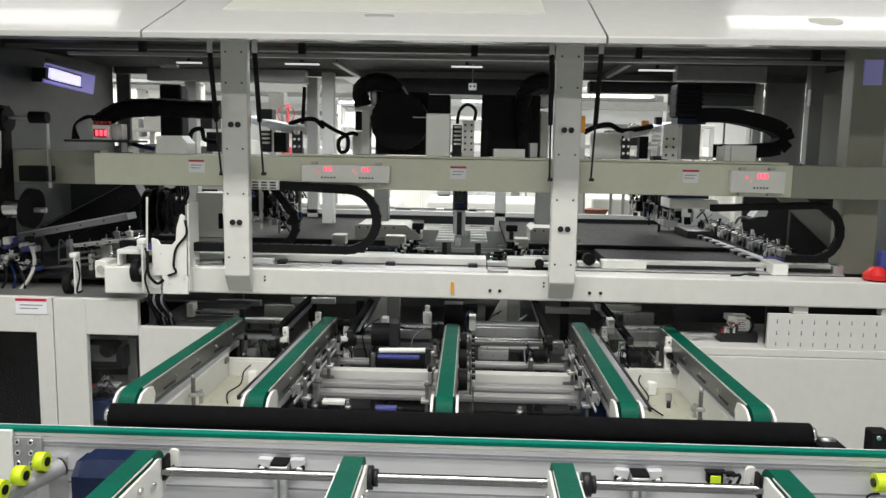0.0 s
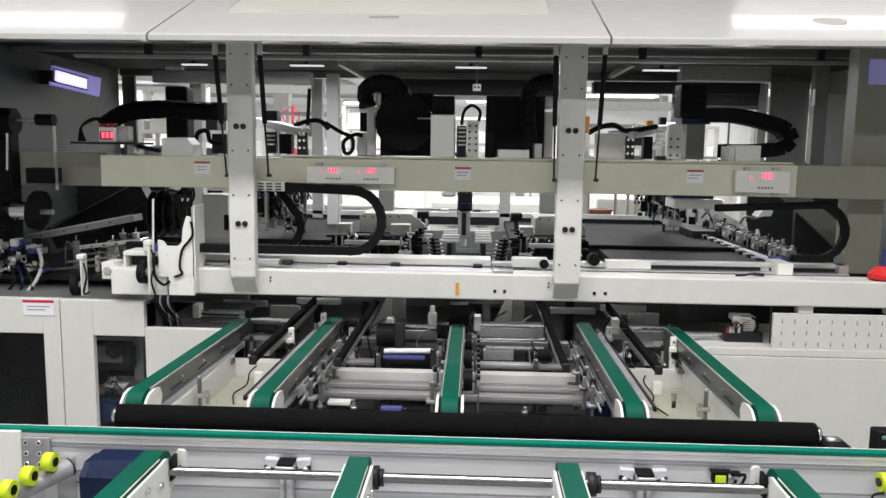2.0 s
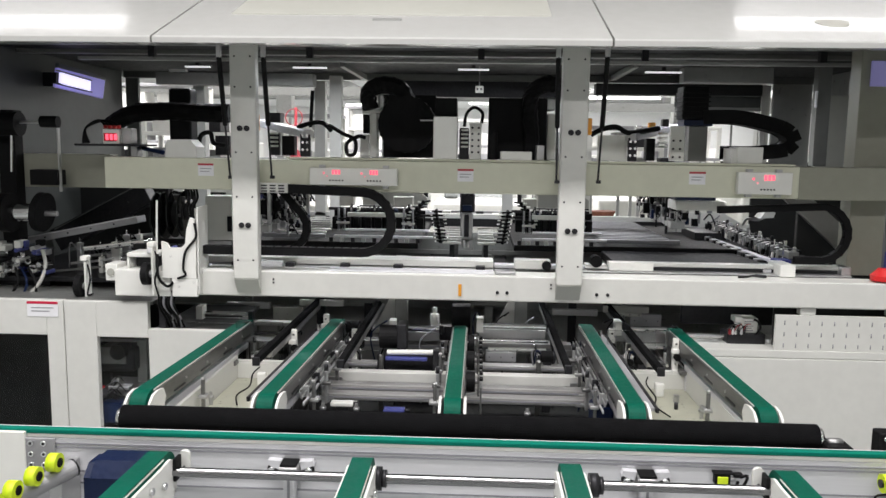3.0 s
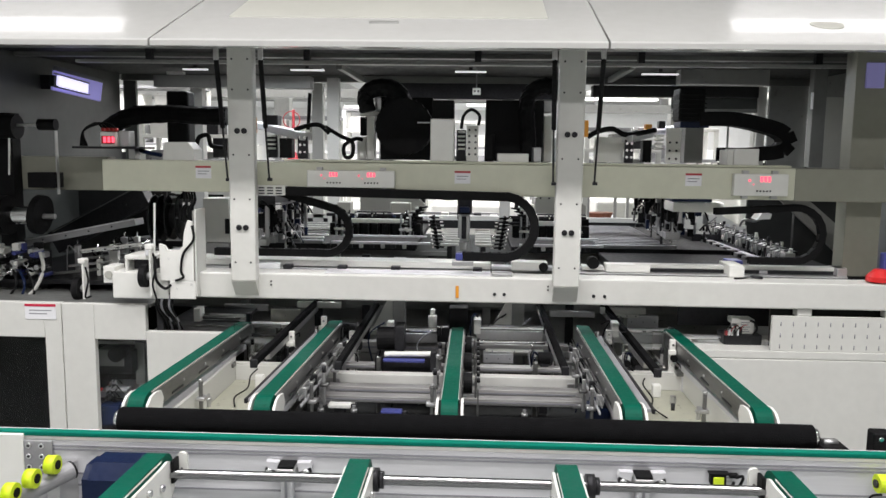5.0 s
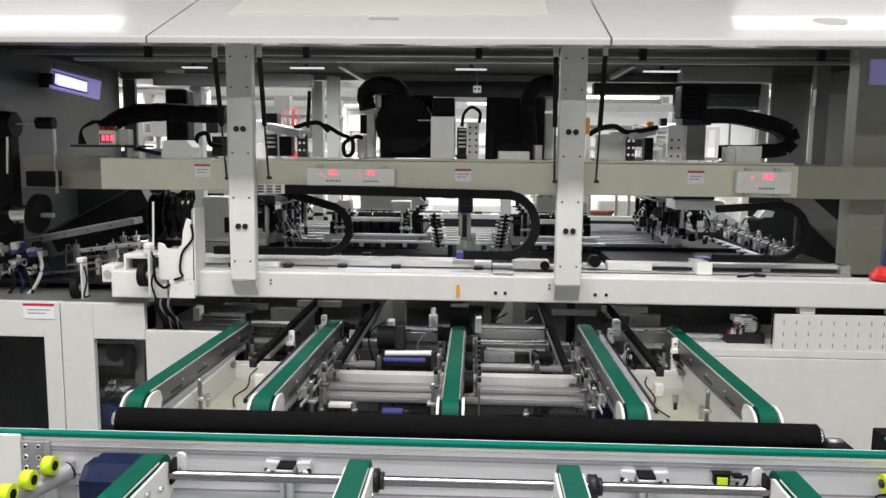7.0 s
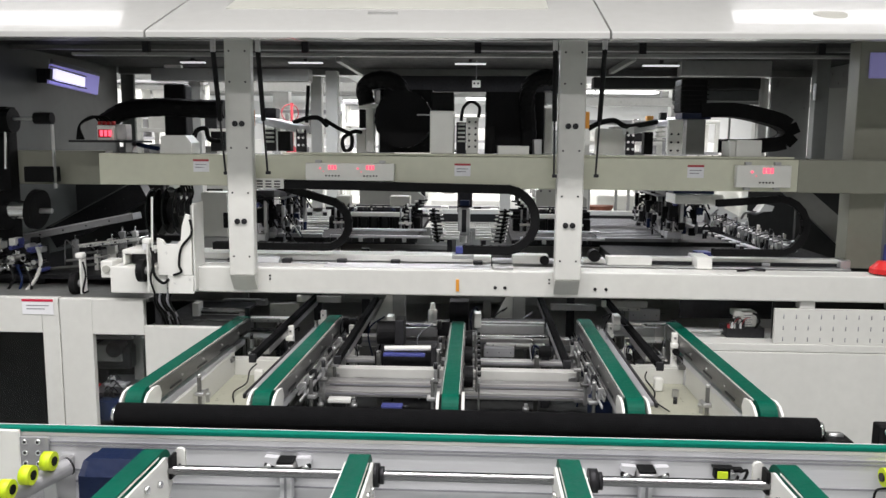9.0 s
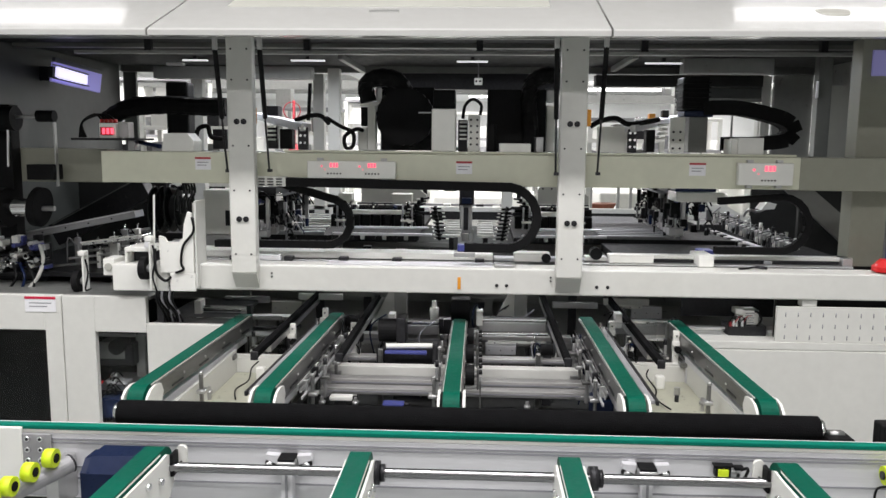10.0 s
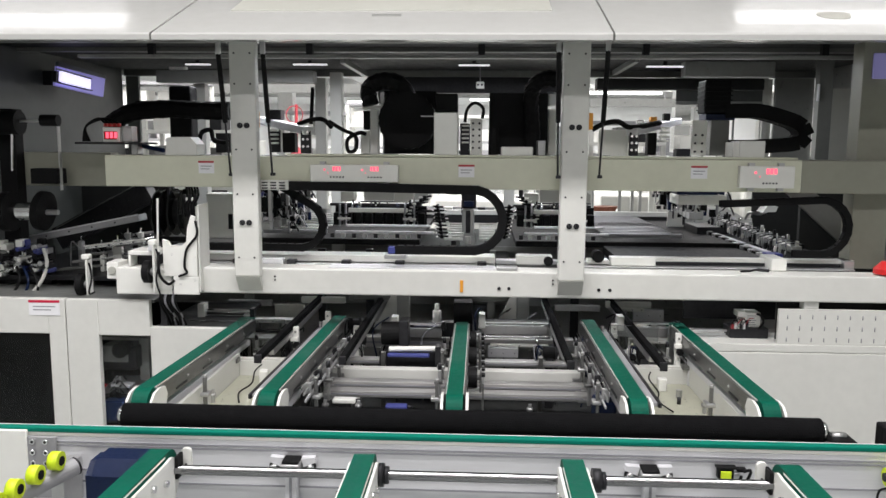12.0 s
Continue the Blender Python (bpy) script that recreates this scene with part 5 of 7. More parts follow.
    solo("side_lining", B_box(1.93, 2.158, 4.3, 4.32, 1.45, 1.984), INSET, "pale matt lining sheet of the machine side", "panel")
    # Plain white strip along the post's edge, without any glow.
    t = thing("post_stripe", 1.785, 3.98, 1.86, "slim white stripe on the inner post", "lamp")
    part("tube", B_box(1.789, 1.8005, 3.99, 4.005, 1.90, 1.985, bev=0.003), PAPER, t)
    t = thing("rear_window", 1.68, 4.93, 1.92, "grey framed upper window at the rear of the machine", "window")
    part("bar", B_box(1.30, 1.84, 4.935, 4.96, 1.923, 1.945), WALLG, t)
    part("panel", B_box(1.30, 1.84, 4.945, 4.955, 1.946, 2.09), SHADE, t, "dark upper panel")
    part("side_bar", B_box(1.841, 1.868, 4.935, 4.96, 1.56, 2.09), CREAM, t)
    for a, b in ((1.478, 1.488), (1.66, 1.672)):
        part("glazing_bar", B_box(a, b, 4.94, 4.955, 1.56, 1.922), WALLG, t)
    t = thing("beacon", 1.716, 3.07, 1.148, "red domed beacon on the lower beam", "beacon")
    x = 1.73
    part("dome", rod(rod(B(), (x, 3.05, 1.155), (x, 3.05, 1.175), 0.05, 28), (x, 3.05, 1.175), (x, 3.05, 1.205), 0.05, 28, 0.022), RED, t)
    part("base", B_box(x - 0.03, x + 0.05, 3.04, 3.1, 1.148, 1.16), DARK, t)
    part("blue_tap", B_box(1.749, 1.777, 3.06, 3.1, 1.195, 1.27, bev=0.006), BLUE, t, "blue tap handle")
    t = thing("terminal_block", 1.221, 3.15, 0.93, "white wired terminal block in a dark recess", "terminal")
    # Dark panel that stands for the shade deep in the recess.
    part("recess", B_box(0.984, 1.389, 3.3, 3.32, 0.9, 1.04), DARK, t)
    part("block", B_box(1.186, 1.262, 3.12, 3.2, 0.905, 0.968, bev=0.004), WHITE, t)
    part("cap", B_box(1.155, 1.188, 3.09, 3.15, 0.955, 0.979, bev=0.003), WHITE, t)
    part("base", B_box(1.13, 1.29, 3.10, 3.2, 0.8615, 0.9045), DARK, t)
    for k in range(5):
        z = 0.915 + 0.0095 * k
        part("label_line", B_box(1.205, 1.242 - 0.006 * (k % 2), 3.1185, 3.1205, z, z + 0.003, bev=0), INK, t, "grey line of print")
    part("coil", hose(B(), [(1.25, 3.10, 0.905), (1.262, 3.09, 0.935), (1.25, 3.09, 0.962), (1.236, 3.10, 0.968)], 0.005), BLACK, t)
    for k in range(6):
        x = 1.13 + 0.012 * k
        part("terminal", B_box(x, x + 0.009, 3.08, 3.10, 0.905, 0.925 + 0.008 * (k % 3)), (DULLRED, PAPER, CHROME, DARK, PAPER, DARK)[k], t)
        part("wire", hose(B(), [(x, 3.09, 0.92), (x + 0.006, 3.07, 0.945 + 0.006 * (k % 2)), (x + 0.03, 3.09, 0.93 + 0.01 * (k % 3))], 0.0018), (BLACK, BLACK, DULLRED)[k % 3], t)
    part("rod", B_rod((0.948, 3.15, 0.877), (1.187, 3.15, 0.882), 0.008), STEEL, t)


right_bay()


# ---- above the upper beam ----
def upper_units():
    ZB = 1.622
    t = thing("gantry_cover", -0.269, 3.3, ZB, "black corrugated dust cover with a curled hose", "dust cover")
    cx, cz = -0.256, 1.768
    prof = []
    for k in range(48):
        a = math.tau * k / 48
        prof.append((cx + (0.13 + 0.004 * (k % 2)) * math.cos(a) * 0.95, cz + 0.122 * math.sin(a) * (1 + 0.03 * (k % 2))))
    part("drum", prism(B(), prof, "y", 3.26, 3.6), BLACK, t)
    part("plate", B_box(-0.37, -0.132, 3.35, 3.4, ZB, 1.901), BLACK, t)
    part("hose", hose(B(), [(-0.419, 3.3, 1.833), (-0.429, 3.3, 1.906), (-0.374, 3.3, 1.939), (-0.294, 3.3, 1.927), (-0.256, 3.32, 1.867), (-0.252, 3.34, 1.794)], 0.036, 10, 5, 0.08), BLACK, t, "black corrugated hose")
    part("edge", B_box(-0.195, -0.121, 3.245, 3.255, 1.784, 1.789, bev=0), STEEL, t)
    t = thing("white_cover", -0.079, 3.1, ZB, "white folded cover with a black motor on top", "cover")
    part("case", B_box(-0.128, -0.029, 3.08, 3.22, ZB, 1.798, bev=0.005), WHITE, t)
    part("motor", B_box(-0.123, -0.031, 3.1, 3.2, 1.801, 1.875, bev=0.004), BLACK, t, "black square motor")
    t = thing("bolt_plate", 0.045, 3.2, ZB, "white upright plate with two rows of holes", "plate")
    part("plate", B_box(0.021, 0.072, 3.2, 3.22, ZB, 1.775), WHITE, t)
    for r in range(5):
        for c in range(2):
            x, z = 0.033 + c * 0.027, ZB + 0.03 + r * 0.026
            part("hole", B_rod((x, 3.201, z), (x, 3.197, z), 0.005, seg=8), DARK, t)
    for k in range(5):
        part("fin", B_box(-0.017, 0.015, 3.25, 3.27, 1.671 + k * 0.018, 1.671 + k * 0.018 + 0.008), WHITE, t)
    part("fin_block", B_box(-0.024, 0.018, 3.271, 3.29, ZB, 1.757), DARK, t)
    part("cable", hose(B(), [(-0.002, 3.2, 1.76), (0.007, 3.2, 1.815), (0.04, 3.22, 1.843), (0.075, 3.24, 1.82), (0.071, 3.24, 1.777)], 0.007), BLACK, t)
    t = thing("black_housing", 0.217, 3.3, ZB, "tall black sheet housing with a hose", "housing")
    part("case", B_box(0.103, 0.358, 3.3, 3.5, ZB, 1.89), BLACK, t)
    part("hose", hose(B(), [(0.294, 3.28, 1.613), (0.289, 3.28, 1.736), (0.281, 3.28, 1.846), (0.294, 3.28, 1.918), (0.352, 3.28, 1.95), (0.41, 3.3, 1.943)], 0.034, 10, 6, 0.08), BLACK, t, "black corrugated hose")
    part("cylinder", B_rod((0.121, 3.22, ZB), (0.121, 3.22, 1.738), 0.022), BLACK, t)
    part("base_plate", B_box(0.153, 0.282, 3.08, 3.2, ZB, 1.658), WHITE, t, "white base plate")
    part("bracket", B_box(0.306, 0.339, 3.15, 3.25, ZB, 1.685), STEEL, t)
    t = thing("actuator", 0.383, 3.35, ZB, "white upright linear actuator", "actuator", "linear actuators")
    part("column", B_box(0.365, 0.403, 3.35, 3.42, ZB, 1.825), WHITE, t)
    part("bearing", B_box(0.355, 0.399, 3.35, 3.42, 1.838, 1.899, bev=0.01), STEEL, t)
    part("bracket", B_box(0.365, 0.403, 3.12, 3.43, ZB - 0.012, ZB - 0.0005), STEEL, t)
    t = thing("actuator", -0.426, 3.35, ZB, "white upright linear actuator", "actuator", "linear actuators")
    part("column", B_box(-0.431, -0.396, 3.35, 3.42, ZB, 1.818), WHITE, t)
    part("arm", B_box(-0.464, -0.35, 3.34, 3.42, 1.818, 1.835), WHITE, t)
    part("bearing", B_box(-0.396, -0.34, 3.35, 3.42, 1.835, 1.905, bev=0.01), STEEL, t)
    part("motor", B_box(-0.463, -0.435, 3.36, 3.42, 1.729, 1.813), BLACK, t)
    part("rail", B_box(-0.479, -0.438, 3.38, 3.42, ZB, 1.724), WHITE, t)
    part("cable", hose(B(), [(-0.608, 3.3, 1.764), (-0.546, 3.3, 1.727), (-0.49, 3.3, 1.698), (-0.49, 3.3, 1.641), (-0.521, 3.3, 1.633), (-0.525, 3.3, 1.683), (-0.478, 3.32, 1.714), (-0.45, 3.34, 1.709)], 0.009), BLACK, t)
    part("bracket", B_box(-0.479, -0.396, 3.12, 3.43, ZB - 0.012, ZB - 0.0005), STEEL, t)
    # cross arm behind the left post
    t = thing("linear_gantry", -0.859, 3.6, ZB, "white aluminium cross arm on slotted plates", "arm")
    part("arm", bar(B(), (-1.079, 3.9, 1.785), (-0.697, 3.3, 1.721), 0.05, 0.035), ALU, t)
    part("plate", B_box(-0.736, -0.69, 3.3, 3.32, ZB, 1.721), DARK, t, "dark plate with bright bolts")
    for r in range(3):
        for c in range(2):
            x, z = -0.723 + c * 0.02, ZB + 0.03 + r * 0.032
            part("bolt", B_rod((x, 3.301, z), (x, 3.294, z), 0.006, seg=8), CHROME, t)
    for k in range(4):
        part("fin", B_box(-0.929, -0.891, 3.5, 3.53, 1.661 + k * 0.02, 1.661 + k * 0.02 + 0.01), WHITE, t)
    part("fin_block", B_box(-0.934, -0.886, 3.53, 3.56, ZB, 1.727), DARK, t)
    part("motor", B_box(-0.981, -0.924, 3.7, 3.78, 1.78, 1.83), DARK, t)
    part("block", B_box(-0.868, -0.808, 3.5, 3.56, ZB, 1.715), BLACK, t)
    part("cable", hose(B(), [(-0.771, 3.4, 1.752), (-0.706, 3.4, 1.773), (-0.653, 3.4, 1.774), (-0.624, 3.45, 1.742)], 0.011), BLACK, t)
    part("strap", B_rod((-0.72, 3.5, 1.925), (-0.73, 3.5, 1.755), 0.009, seg=8), BLACK, t)
    t = thing("signal_mast", -0.93, 4.05, 1.6, "red signal mast with a red hand ring", "mast")
    part("mast", B_rod((-0.929, 4.05, 1.615), (-0.926, 4.05, 1.872), 0.008), DULLRED, t)
    part("foot", B_rod((-0.929, 4.05, 1.6), (-0.928, 4.05, 1.646), 0.035, r2=0.014), DULLRED, t)
    ring = [(-0.932 + 0.045 * math.cos(a), 4.03, 1.818 + 0.045 * math.sin(a)) for a in [math.tau * k / 12 for k in range(13)]]
    part("ring", hose(B(), ring, 0.0028), DULLRED, t)
    # right cross arm and motor
    t = thing("linear_gantry", 0.761, 3.5, ZB, "white aluminium cross arm on slotted plates", "arm")
    part("arm", bar(B(), (0.724, 3.3, 1.726), (1.062, 3.9, 1.79), 0.05, 0.03), ALU, t)
    part("plate", B_box(0.716, 0.755, 3.3, 3.32, ZB, 1.724), DARK, t)
    for r in range(3):
        for c in range(2):
            x, z = 0.725 + c * 0.02, ZB + 0.025 + r * 0.03
            part("bolt", B_rod((x, 3.301, z), (x, 3.294, z), 0.006, seg=8), CHROME, t)
    part("guard", B_box(0.59, 0.72, 3.35, 3.37, ZB, 1.736), WHITE, t)
    for k in range(4):
        part("fin", B_box(0.891, 0.932, 3.5, 3.53, 1.682 + k * 0.02, 1.682 + k * 0.02 + 0.01), WHITE, t)
    part("block", B_box(0.836, 0.877, 3.5, 3.56, ZB, 1.725), BLACK, t)
    part("cable", hose(B(), [(0.552, 3.3, 1.734), (0.6, 3.3, 1.759), (0.661, 3.3, 1.77), (0.711, 3.3, 1.746), (0.782, 3.35, 1.753), (0.867, 3.4, 1.769)], 0.012), BLACK, t)
    for k in range(3):
        part("fitting", B_box(0.785 + k * 0.06, 0.785 + k * 0.06 + 0.03, 3.5, 3.54, 1.756 + k * 0.012, 1.782 + k * 0.016), (CHROME, ORANGE, DARK)[k], t)
    t = thing("lift_motor", 1.03, 3.42, ZB, "tall black finned motor on a grey bracket", "motor")
    part("body", B_box(0.964, 1.08, 3.38, 3.5, 1.81, 1.956, bev=0.008), BLACK, t)
    for k in range(6):
        part("fin", B_box(0.964 - 0.004, 1.08 + 0.004, 3.374, 3.5, 1.825 + k * 0.02, 1.825 + k * 0.02 + 0.006, bev=0.001), BLACK, t)
    part("plate", B_box(0.911, 0.975, 3.36, 3.38, ZB + 0.002, 1.779), WHITE, t, "white bolt plate")
    for r in range(3):
        for c in range(2):
            x, z = 0.925 + c * 0.03, ZB + 0.02 + r * 0.036
            part("bolt", B_rod((x, 3.361, z), (x, 3.354, z), 0.005, seg=8), DARK, t)
    part("bracket", B_box(1.002, 1.084, 3.4, 3.5, ZB + 0.002, 1.781), GREYP, t)
    part("bracket_cap", B_box(0.973, 1.1, 3.38, 3.5, 1.781, 1.808), NAVY, t, "dark blue bracket cap")
    d = 0.085
    KEYED.append((t, [(0, 0, 0, 0), (10.3, 0, 0, 0), (10.8, d * 0.5, 0, 0), (11.3, d, 0, 0), (12, d * 1.05, 0, 0)]))
    t = thing("folded_cap", 1.155, 3.1, ZB, "cream folded cap on the upper beam", "cap")
    part("cap", B_box(1.121, 1.224, 3.08, 3.2, ZB, 1.689), CREAM, t)
    part("side", B_box(1.098, 1.125, 3.09, 3.2, ZB, 1.684), CREAM, t)
    t = thing("folded_cap", -1.195, 3.1, 1.612, "cream folded cap on the upper beam", "cap")
    part("cap", prism(B(), [(-1.255, 1.613), (-1.246, 1.688), (-1.147, 1.689), (-1.121, 1.659), (-1.121, 1.613)], "y", 3.06, 3.16), CREAM, t)
    solo("roof_girder", B_box(-1.832, -0.906, 4.4, 4.5, 2.012, 2.082), WALLG, "light grey long girder under the roof", "girder")
    solo("roof_girder", B_box(1.19, 1.68, 4.3, 4.4, 2.045, 2.129), WALLG, "light grey short girder under the roof", "girder")
    solo("dark_girder", B_box(0.781, 1.797, 4.8, 4.9, 2.009, 2.077), DARKP, "dark long girder under the roof", "girder")
    t = thing("cabin_fitting", 0.055, 4.36, 2.0, "small white fitting on a thin stem under the roof", "fitting")
    part("body", B_box(0.035, 0.082, 4.36, 4.40, 1.982, 2.02, bev=0.004), WHITE, t)
    part("stem", B_box(0.055, 0.061, 4.375, 4.381, 2.0205, 2.13, bev=0), SLAT, t)
    for dx in (0.047, 0.068):
        part("lens", B_rod((dx, 4.361, 2.002), (dx, 4.356, 2.002), 0.006, seg=10), DARK, t)
    t = thing("ceiling_tube", -1.689, 4.3, 2.0, "white slim tube lamp under the roof", "lamp")
    part("tube", B_box(-1.715, -1.617, 4.3, 4.34, 2.077, 2.093), WHITE, t)
    t = thing("orange_tag", -0.874, 3.1, 1.72, "orange plastic connector beside the post", "connector", "orange connectors")
    for k, x in enumerate((-0.843, 0.502)):
        if k:
            t = thing("orange_tag", x, 3.0, 1.70, "orange plastic connector beside the post", "connector", "orange connectors")
        part("body", B_box(x - 0.012, x + 0.008, 2.97, 3.01, 1.728, 1.794, bev=0.004), ORANGE, t)
    t = thing("chain_inlet", -0.832, 3.2, 1.48, "white vented inlet box where the chains start", "box")
    x0, x1 = -0.847, -0.723
    part("case", B_box(x0, x1, 3.005, 3.048, 1.475, 1.515), WHITE, t)
    for r in range(3):
        for c in range(3):
            x = x0 + 0.014 + c * 0.036
            part("vent", B_box(x, x + 0.024, 3.001, 3.007, 1.48 + r * 0.0115, 1.48 + r * 0.0115 + 0.005, bev=0), DARK, t, "dark vent slot")


upper_units()


# ---- left bay ----
def left_bay():
    t = thing("uv_lamp", -1.98, 3.8, 1.9, "violet glowing lamp box on the machine wall", "lamp")
    part("lens", bar(B(), (-2.106, 3.79, 1.998), (-1.966, 4.02, 1.954), 0.02, 0.1), glow("dim_violet_lens", (0.34, 0.31, 0.72), 0.4), t, "violet lamp lens")
    part("frame", bar(B(), (-2.07, 3.742, 2.028), (-1.995, 3.97, 1.994), 0.012, 0.008), GREYP, t)
    part("frame", bar(B(), (-2.07, 3.742, 1.962), (-1.995, 3.97, 1.934), 0.012, 0.006), DARK, t)
    part("socket", bar(B(), (-2.085, 3.74, 1.992), (-2.074, 3.77, 1.989), 0.034, 0.055), DARK, t)
    part("tube", bar(B(), (-2.061, 3.75, 1.993), (-2.011, 3.95, 1.966), 0.03, 0.05), VIOLET, t)
    part("wall_bracket", B_box(-2.26, -2.097, 3.95, 3.99, 1.963, 2.037), DARK, t)
    part("case", bar(B(), (-2.131, 3.85, 2.023), (-2.004, 4.1, 1.971), 0.03, 0.11), GREYP, t, "grey lamp case")
    # No lamp: an added strip glows faintly to tint the post's top violet.
    t = thing("violet_glow_strip", 1.767, 3.19, 1.95, "faintly glowing strip added for the corner post's violet top", "strip")
    part("strip", B_box(1.68, 1.755, 3.185, 3.198, 1.947, 2.051), glow("dim_violet", (0.32, 0.30, 0.62), 0.2), t)
    t = thing("meter_shelf", -1.596, 3.3, 1.62, "thin shelf with a red glowing meter and wires", "meter")
    part("shelf", B_box(-1.716, -1.424, 3.2, 3.4, 1.656, 1.666), DARK, t)
    part("leg", B_box(-1.499, -1.468, 3.28, 3.34, 1.612, 1.657), STEEL, t)
    part("meter", B_box(-1.596, -1.52, 3.22, 3.28, 1.666, 1.73), WHITE, t)
    part("meter_window", B_box(-1.588, -1.533, 3.212, 3.219, 1.678, 1.713, bev=0), mat("dark_red_lens", (0.35, 0.01, 0.02), 0.2), t, "dark red meter lens")
    digits(t, -1.578, 3.211, 1.683, 0.026, 3)
    for k in range(4):
        part("plug", B_box(-1.601 + k * 0.02, -1.601 + k * 0.02 + 0.013, 3.24, 3.26, 1.733, 1.748), RED, t, "red plug")
        part("wire", hose(B(), [(-1.596 + k * 0.02, 3.25, 1.745), (-1.637 + k * 0.012, 3.27, 1.77), (-1.7, 3.28, 1.735), (-1.726 + 0.01 * k, 3.3, 1.669)], 0.005), BLACK, t)
    part("side_unit", B_box(-1.521, -1.475, 3.24, 3.3, 1.667, 1.736), STEEL, t)
    t = thing("cable_boom", -1.425, 3.6, 1.62, "long black cable arm with a black column", "arm")
    part("sleeve", hose(B(), [(-1.734, 3.6, 1.753), (-1.625, 3.58, 1.807), (-1.432, 3.55, 1.824), (-1.25, 3.5, 1.816), (-1.115, 3.5, 1.814)], 0.042, 12, 6, 0.06), BLACK, t)
    part("column", B_box(-1.471, -1.359, 3.66, 3.76, 1.62, 1.941, bev=0.012), BLACK, t)
    part("cross_bar", B_box(-1.656, -1.49, 3.7, 3.76, 1.854, 1.871), DARK, t)
    part("hose", hose(B(), [(-1.232, 3.4, 1.665), (-1.217, 3.4, 1.712), (-1.175, 3.4, 1.722), (-1.16, 3.4, 1.676), (-1.114, 3.42, 1.666)], 0.011), BLACK, t)
    part("box", B_box(-1.171, -1.102, 3.45, 3.52, 1.62, 1.711), DARK, t)
    part("blue_hose", hose(B(), [(-1.489, 3.35, 1.654), (-1.421, 3.3, 1.642), (-1.339, 3.25, 1.631)], 0.01), NAVY, t)
    # ribbon reels
    t = thing("ribbon_reel", -1.978, 3.3, 1.2, "black ribbon reel on a chrome hub", "reel")
    part("disc", B_rod((-1.915, 3.3, 1.35), (-1.946, 3.3, 1.354), 0.09, seg=32), BLACK, t)
    part("hub", B_rod((-1.946, 3.28, 1.351), (-2.059, 3.28, 1.349), 0.042, seg=28), CHROME, t)
    part("outer_disc", B_rod((-2.062, 3.28, 1.349), (-2.099, 3.28, 1.348), 0.09, seg=32), BLACK, t)
    part("axle", B_rod((-2.27, 3.3, 1.344), (-1.86, 3.3, 1.345), 0.012), STEEL, t)
    t = thing("ribbon_reel", -2.046, 3.3, 1.6, "black reel column with steel rods", "reel")
    part("disc", B_rod((-2.139, 3.3, 1.748), (-2.014, 3.3, 1.75), 0.055, seg=28), BLACK, t)
    part("column", B_box(-2.152, -2.073, 3.35, 3.42, 1.2, 1.814), BLACK, t)
    part("rod", B_rod((-2.034, 3.3, 1.757), (-1.891, 3.3, 1.758), 0.006), STEEL, t)
    part("guide", B_rod((-1.914, 3.3, 1.761), (-1.836, 3.3, 1.761), 0.026, seg=20), BLACK, t)
    part("lower_guide", B_box(-1.97, -1.843, 3.28, 3.36, 1.476, 1.545), BLACK, t)
    part("ribbon", B_box(-1.846, -1.841, 3.30, 3.32, 1.446, 1.734, bev=0), STEEL, t, "thin shiny ribbon")
    part("bright_rod", B_rod((-2.053, 3.28, 1.534), (-2.044, 3.28, 1.698), 0.006), CHROME, t)
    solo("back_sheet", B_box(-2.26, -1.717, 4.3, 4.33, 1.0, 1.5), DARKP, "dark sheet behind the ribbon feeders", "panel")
    for k, (a, b, w, m) in enumerate((((-2.178, 3.9, 1.15), (-1.676, 3.9, 1.415), 0.12, DARK), ((-2.12, 3.5, 1.194), (-1.555, 3.5, 1.309), 0.032, SLAT), ((-1.80, 3.45, 1.168), (-1.501, 3.45, 1.208), 0.018, CHROME))):
        t = thing("ribbon_feeder", *a, ("dark sloped feeder plate", "grey sloped feeder bar", "steel thin feeder strip")[k] + " of the ribbon feeder", "feeder", "feeder arms")
        part("beam", bar(B(), a, b, 0.1, w), m, t)
        part("edge", bar(B(), (a[0], a[1] - 0.052, a[2] + w * 0.5), (b[0], b[1] - 0.052, b[2] + w * 0.5), 0.003, 0.006), (GREYP, ALU, WHITE)[k], t, "pale folded edge")
        for q in range(4):
            c = Vector(a).lerp(Vector(b), 0.2 + q * 0.2)
            part("screw", B_rod((c.x, c.y - 0.05, c.z), (c.x, c.y - 0.055, c.z), 0.004, seg=8), DARK, t)
    t = thing("valve_rack", -2.016, 3.3, 1.0, "cluttered rack of chrome and blue pneumatic valves", "valves")
    rnd = random.Random(7)
    part("rack", B_box(-2.373, -1.939, 3.35, 3.4, 1.0, 1.177), DARK, t)
    for k in range(60):
        x = -2.125 - 0.05 + rnd.random() * (-1.932 - -2.125 + 0.05)
        z = 1.06 + rnd.random() * (1.192 - 1.06)
        w, h = 0.012 + 0.02 * rnd.random(), 0.01 + 0.025 * rnd.random()
        m = (CHROME, STEEL, WHITE, DARK, BLUE, CHROME, BLACK)[k % 7]
        if k % 3:
            part("valve", B_box(x, x + w, 3.27 + 0.05 * rnd.random(), 3.349, z, z + h), m, t)
        else:
            part("fitting", B_rod((x, 3.26, z), (x, 3.349, z), 0.008 + 0.006 * rnd.random(), seg=10), m, t)
    part("tube", hose(B(), [(-1.912, 3.25, 1.184), (-1.883, 3.22, 1.119), (-1.901, 3.2, 1.045), (-1.954, 3.2, 0.984)], 0.008), mat("pale_tube", (0.5, 0.5, 0.47), 0.4), t, "pale air tube")
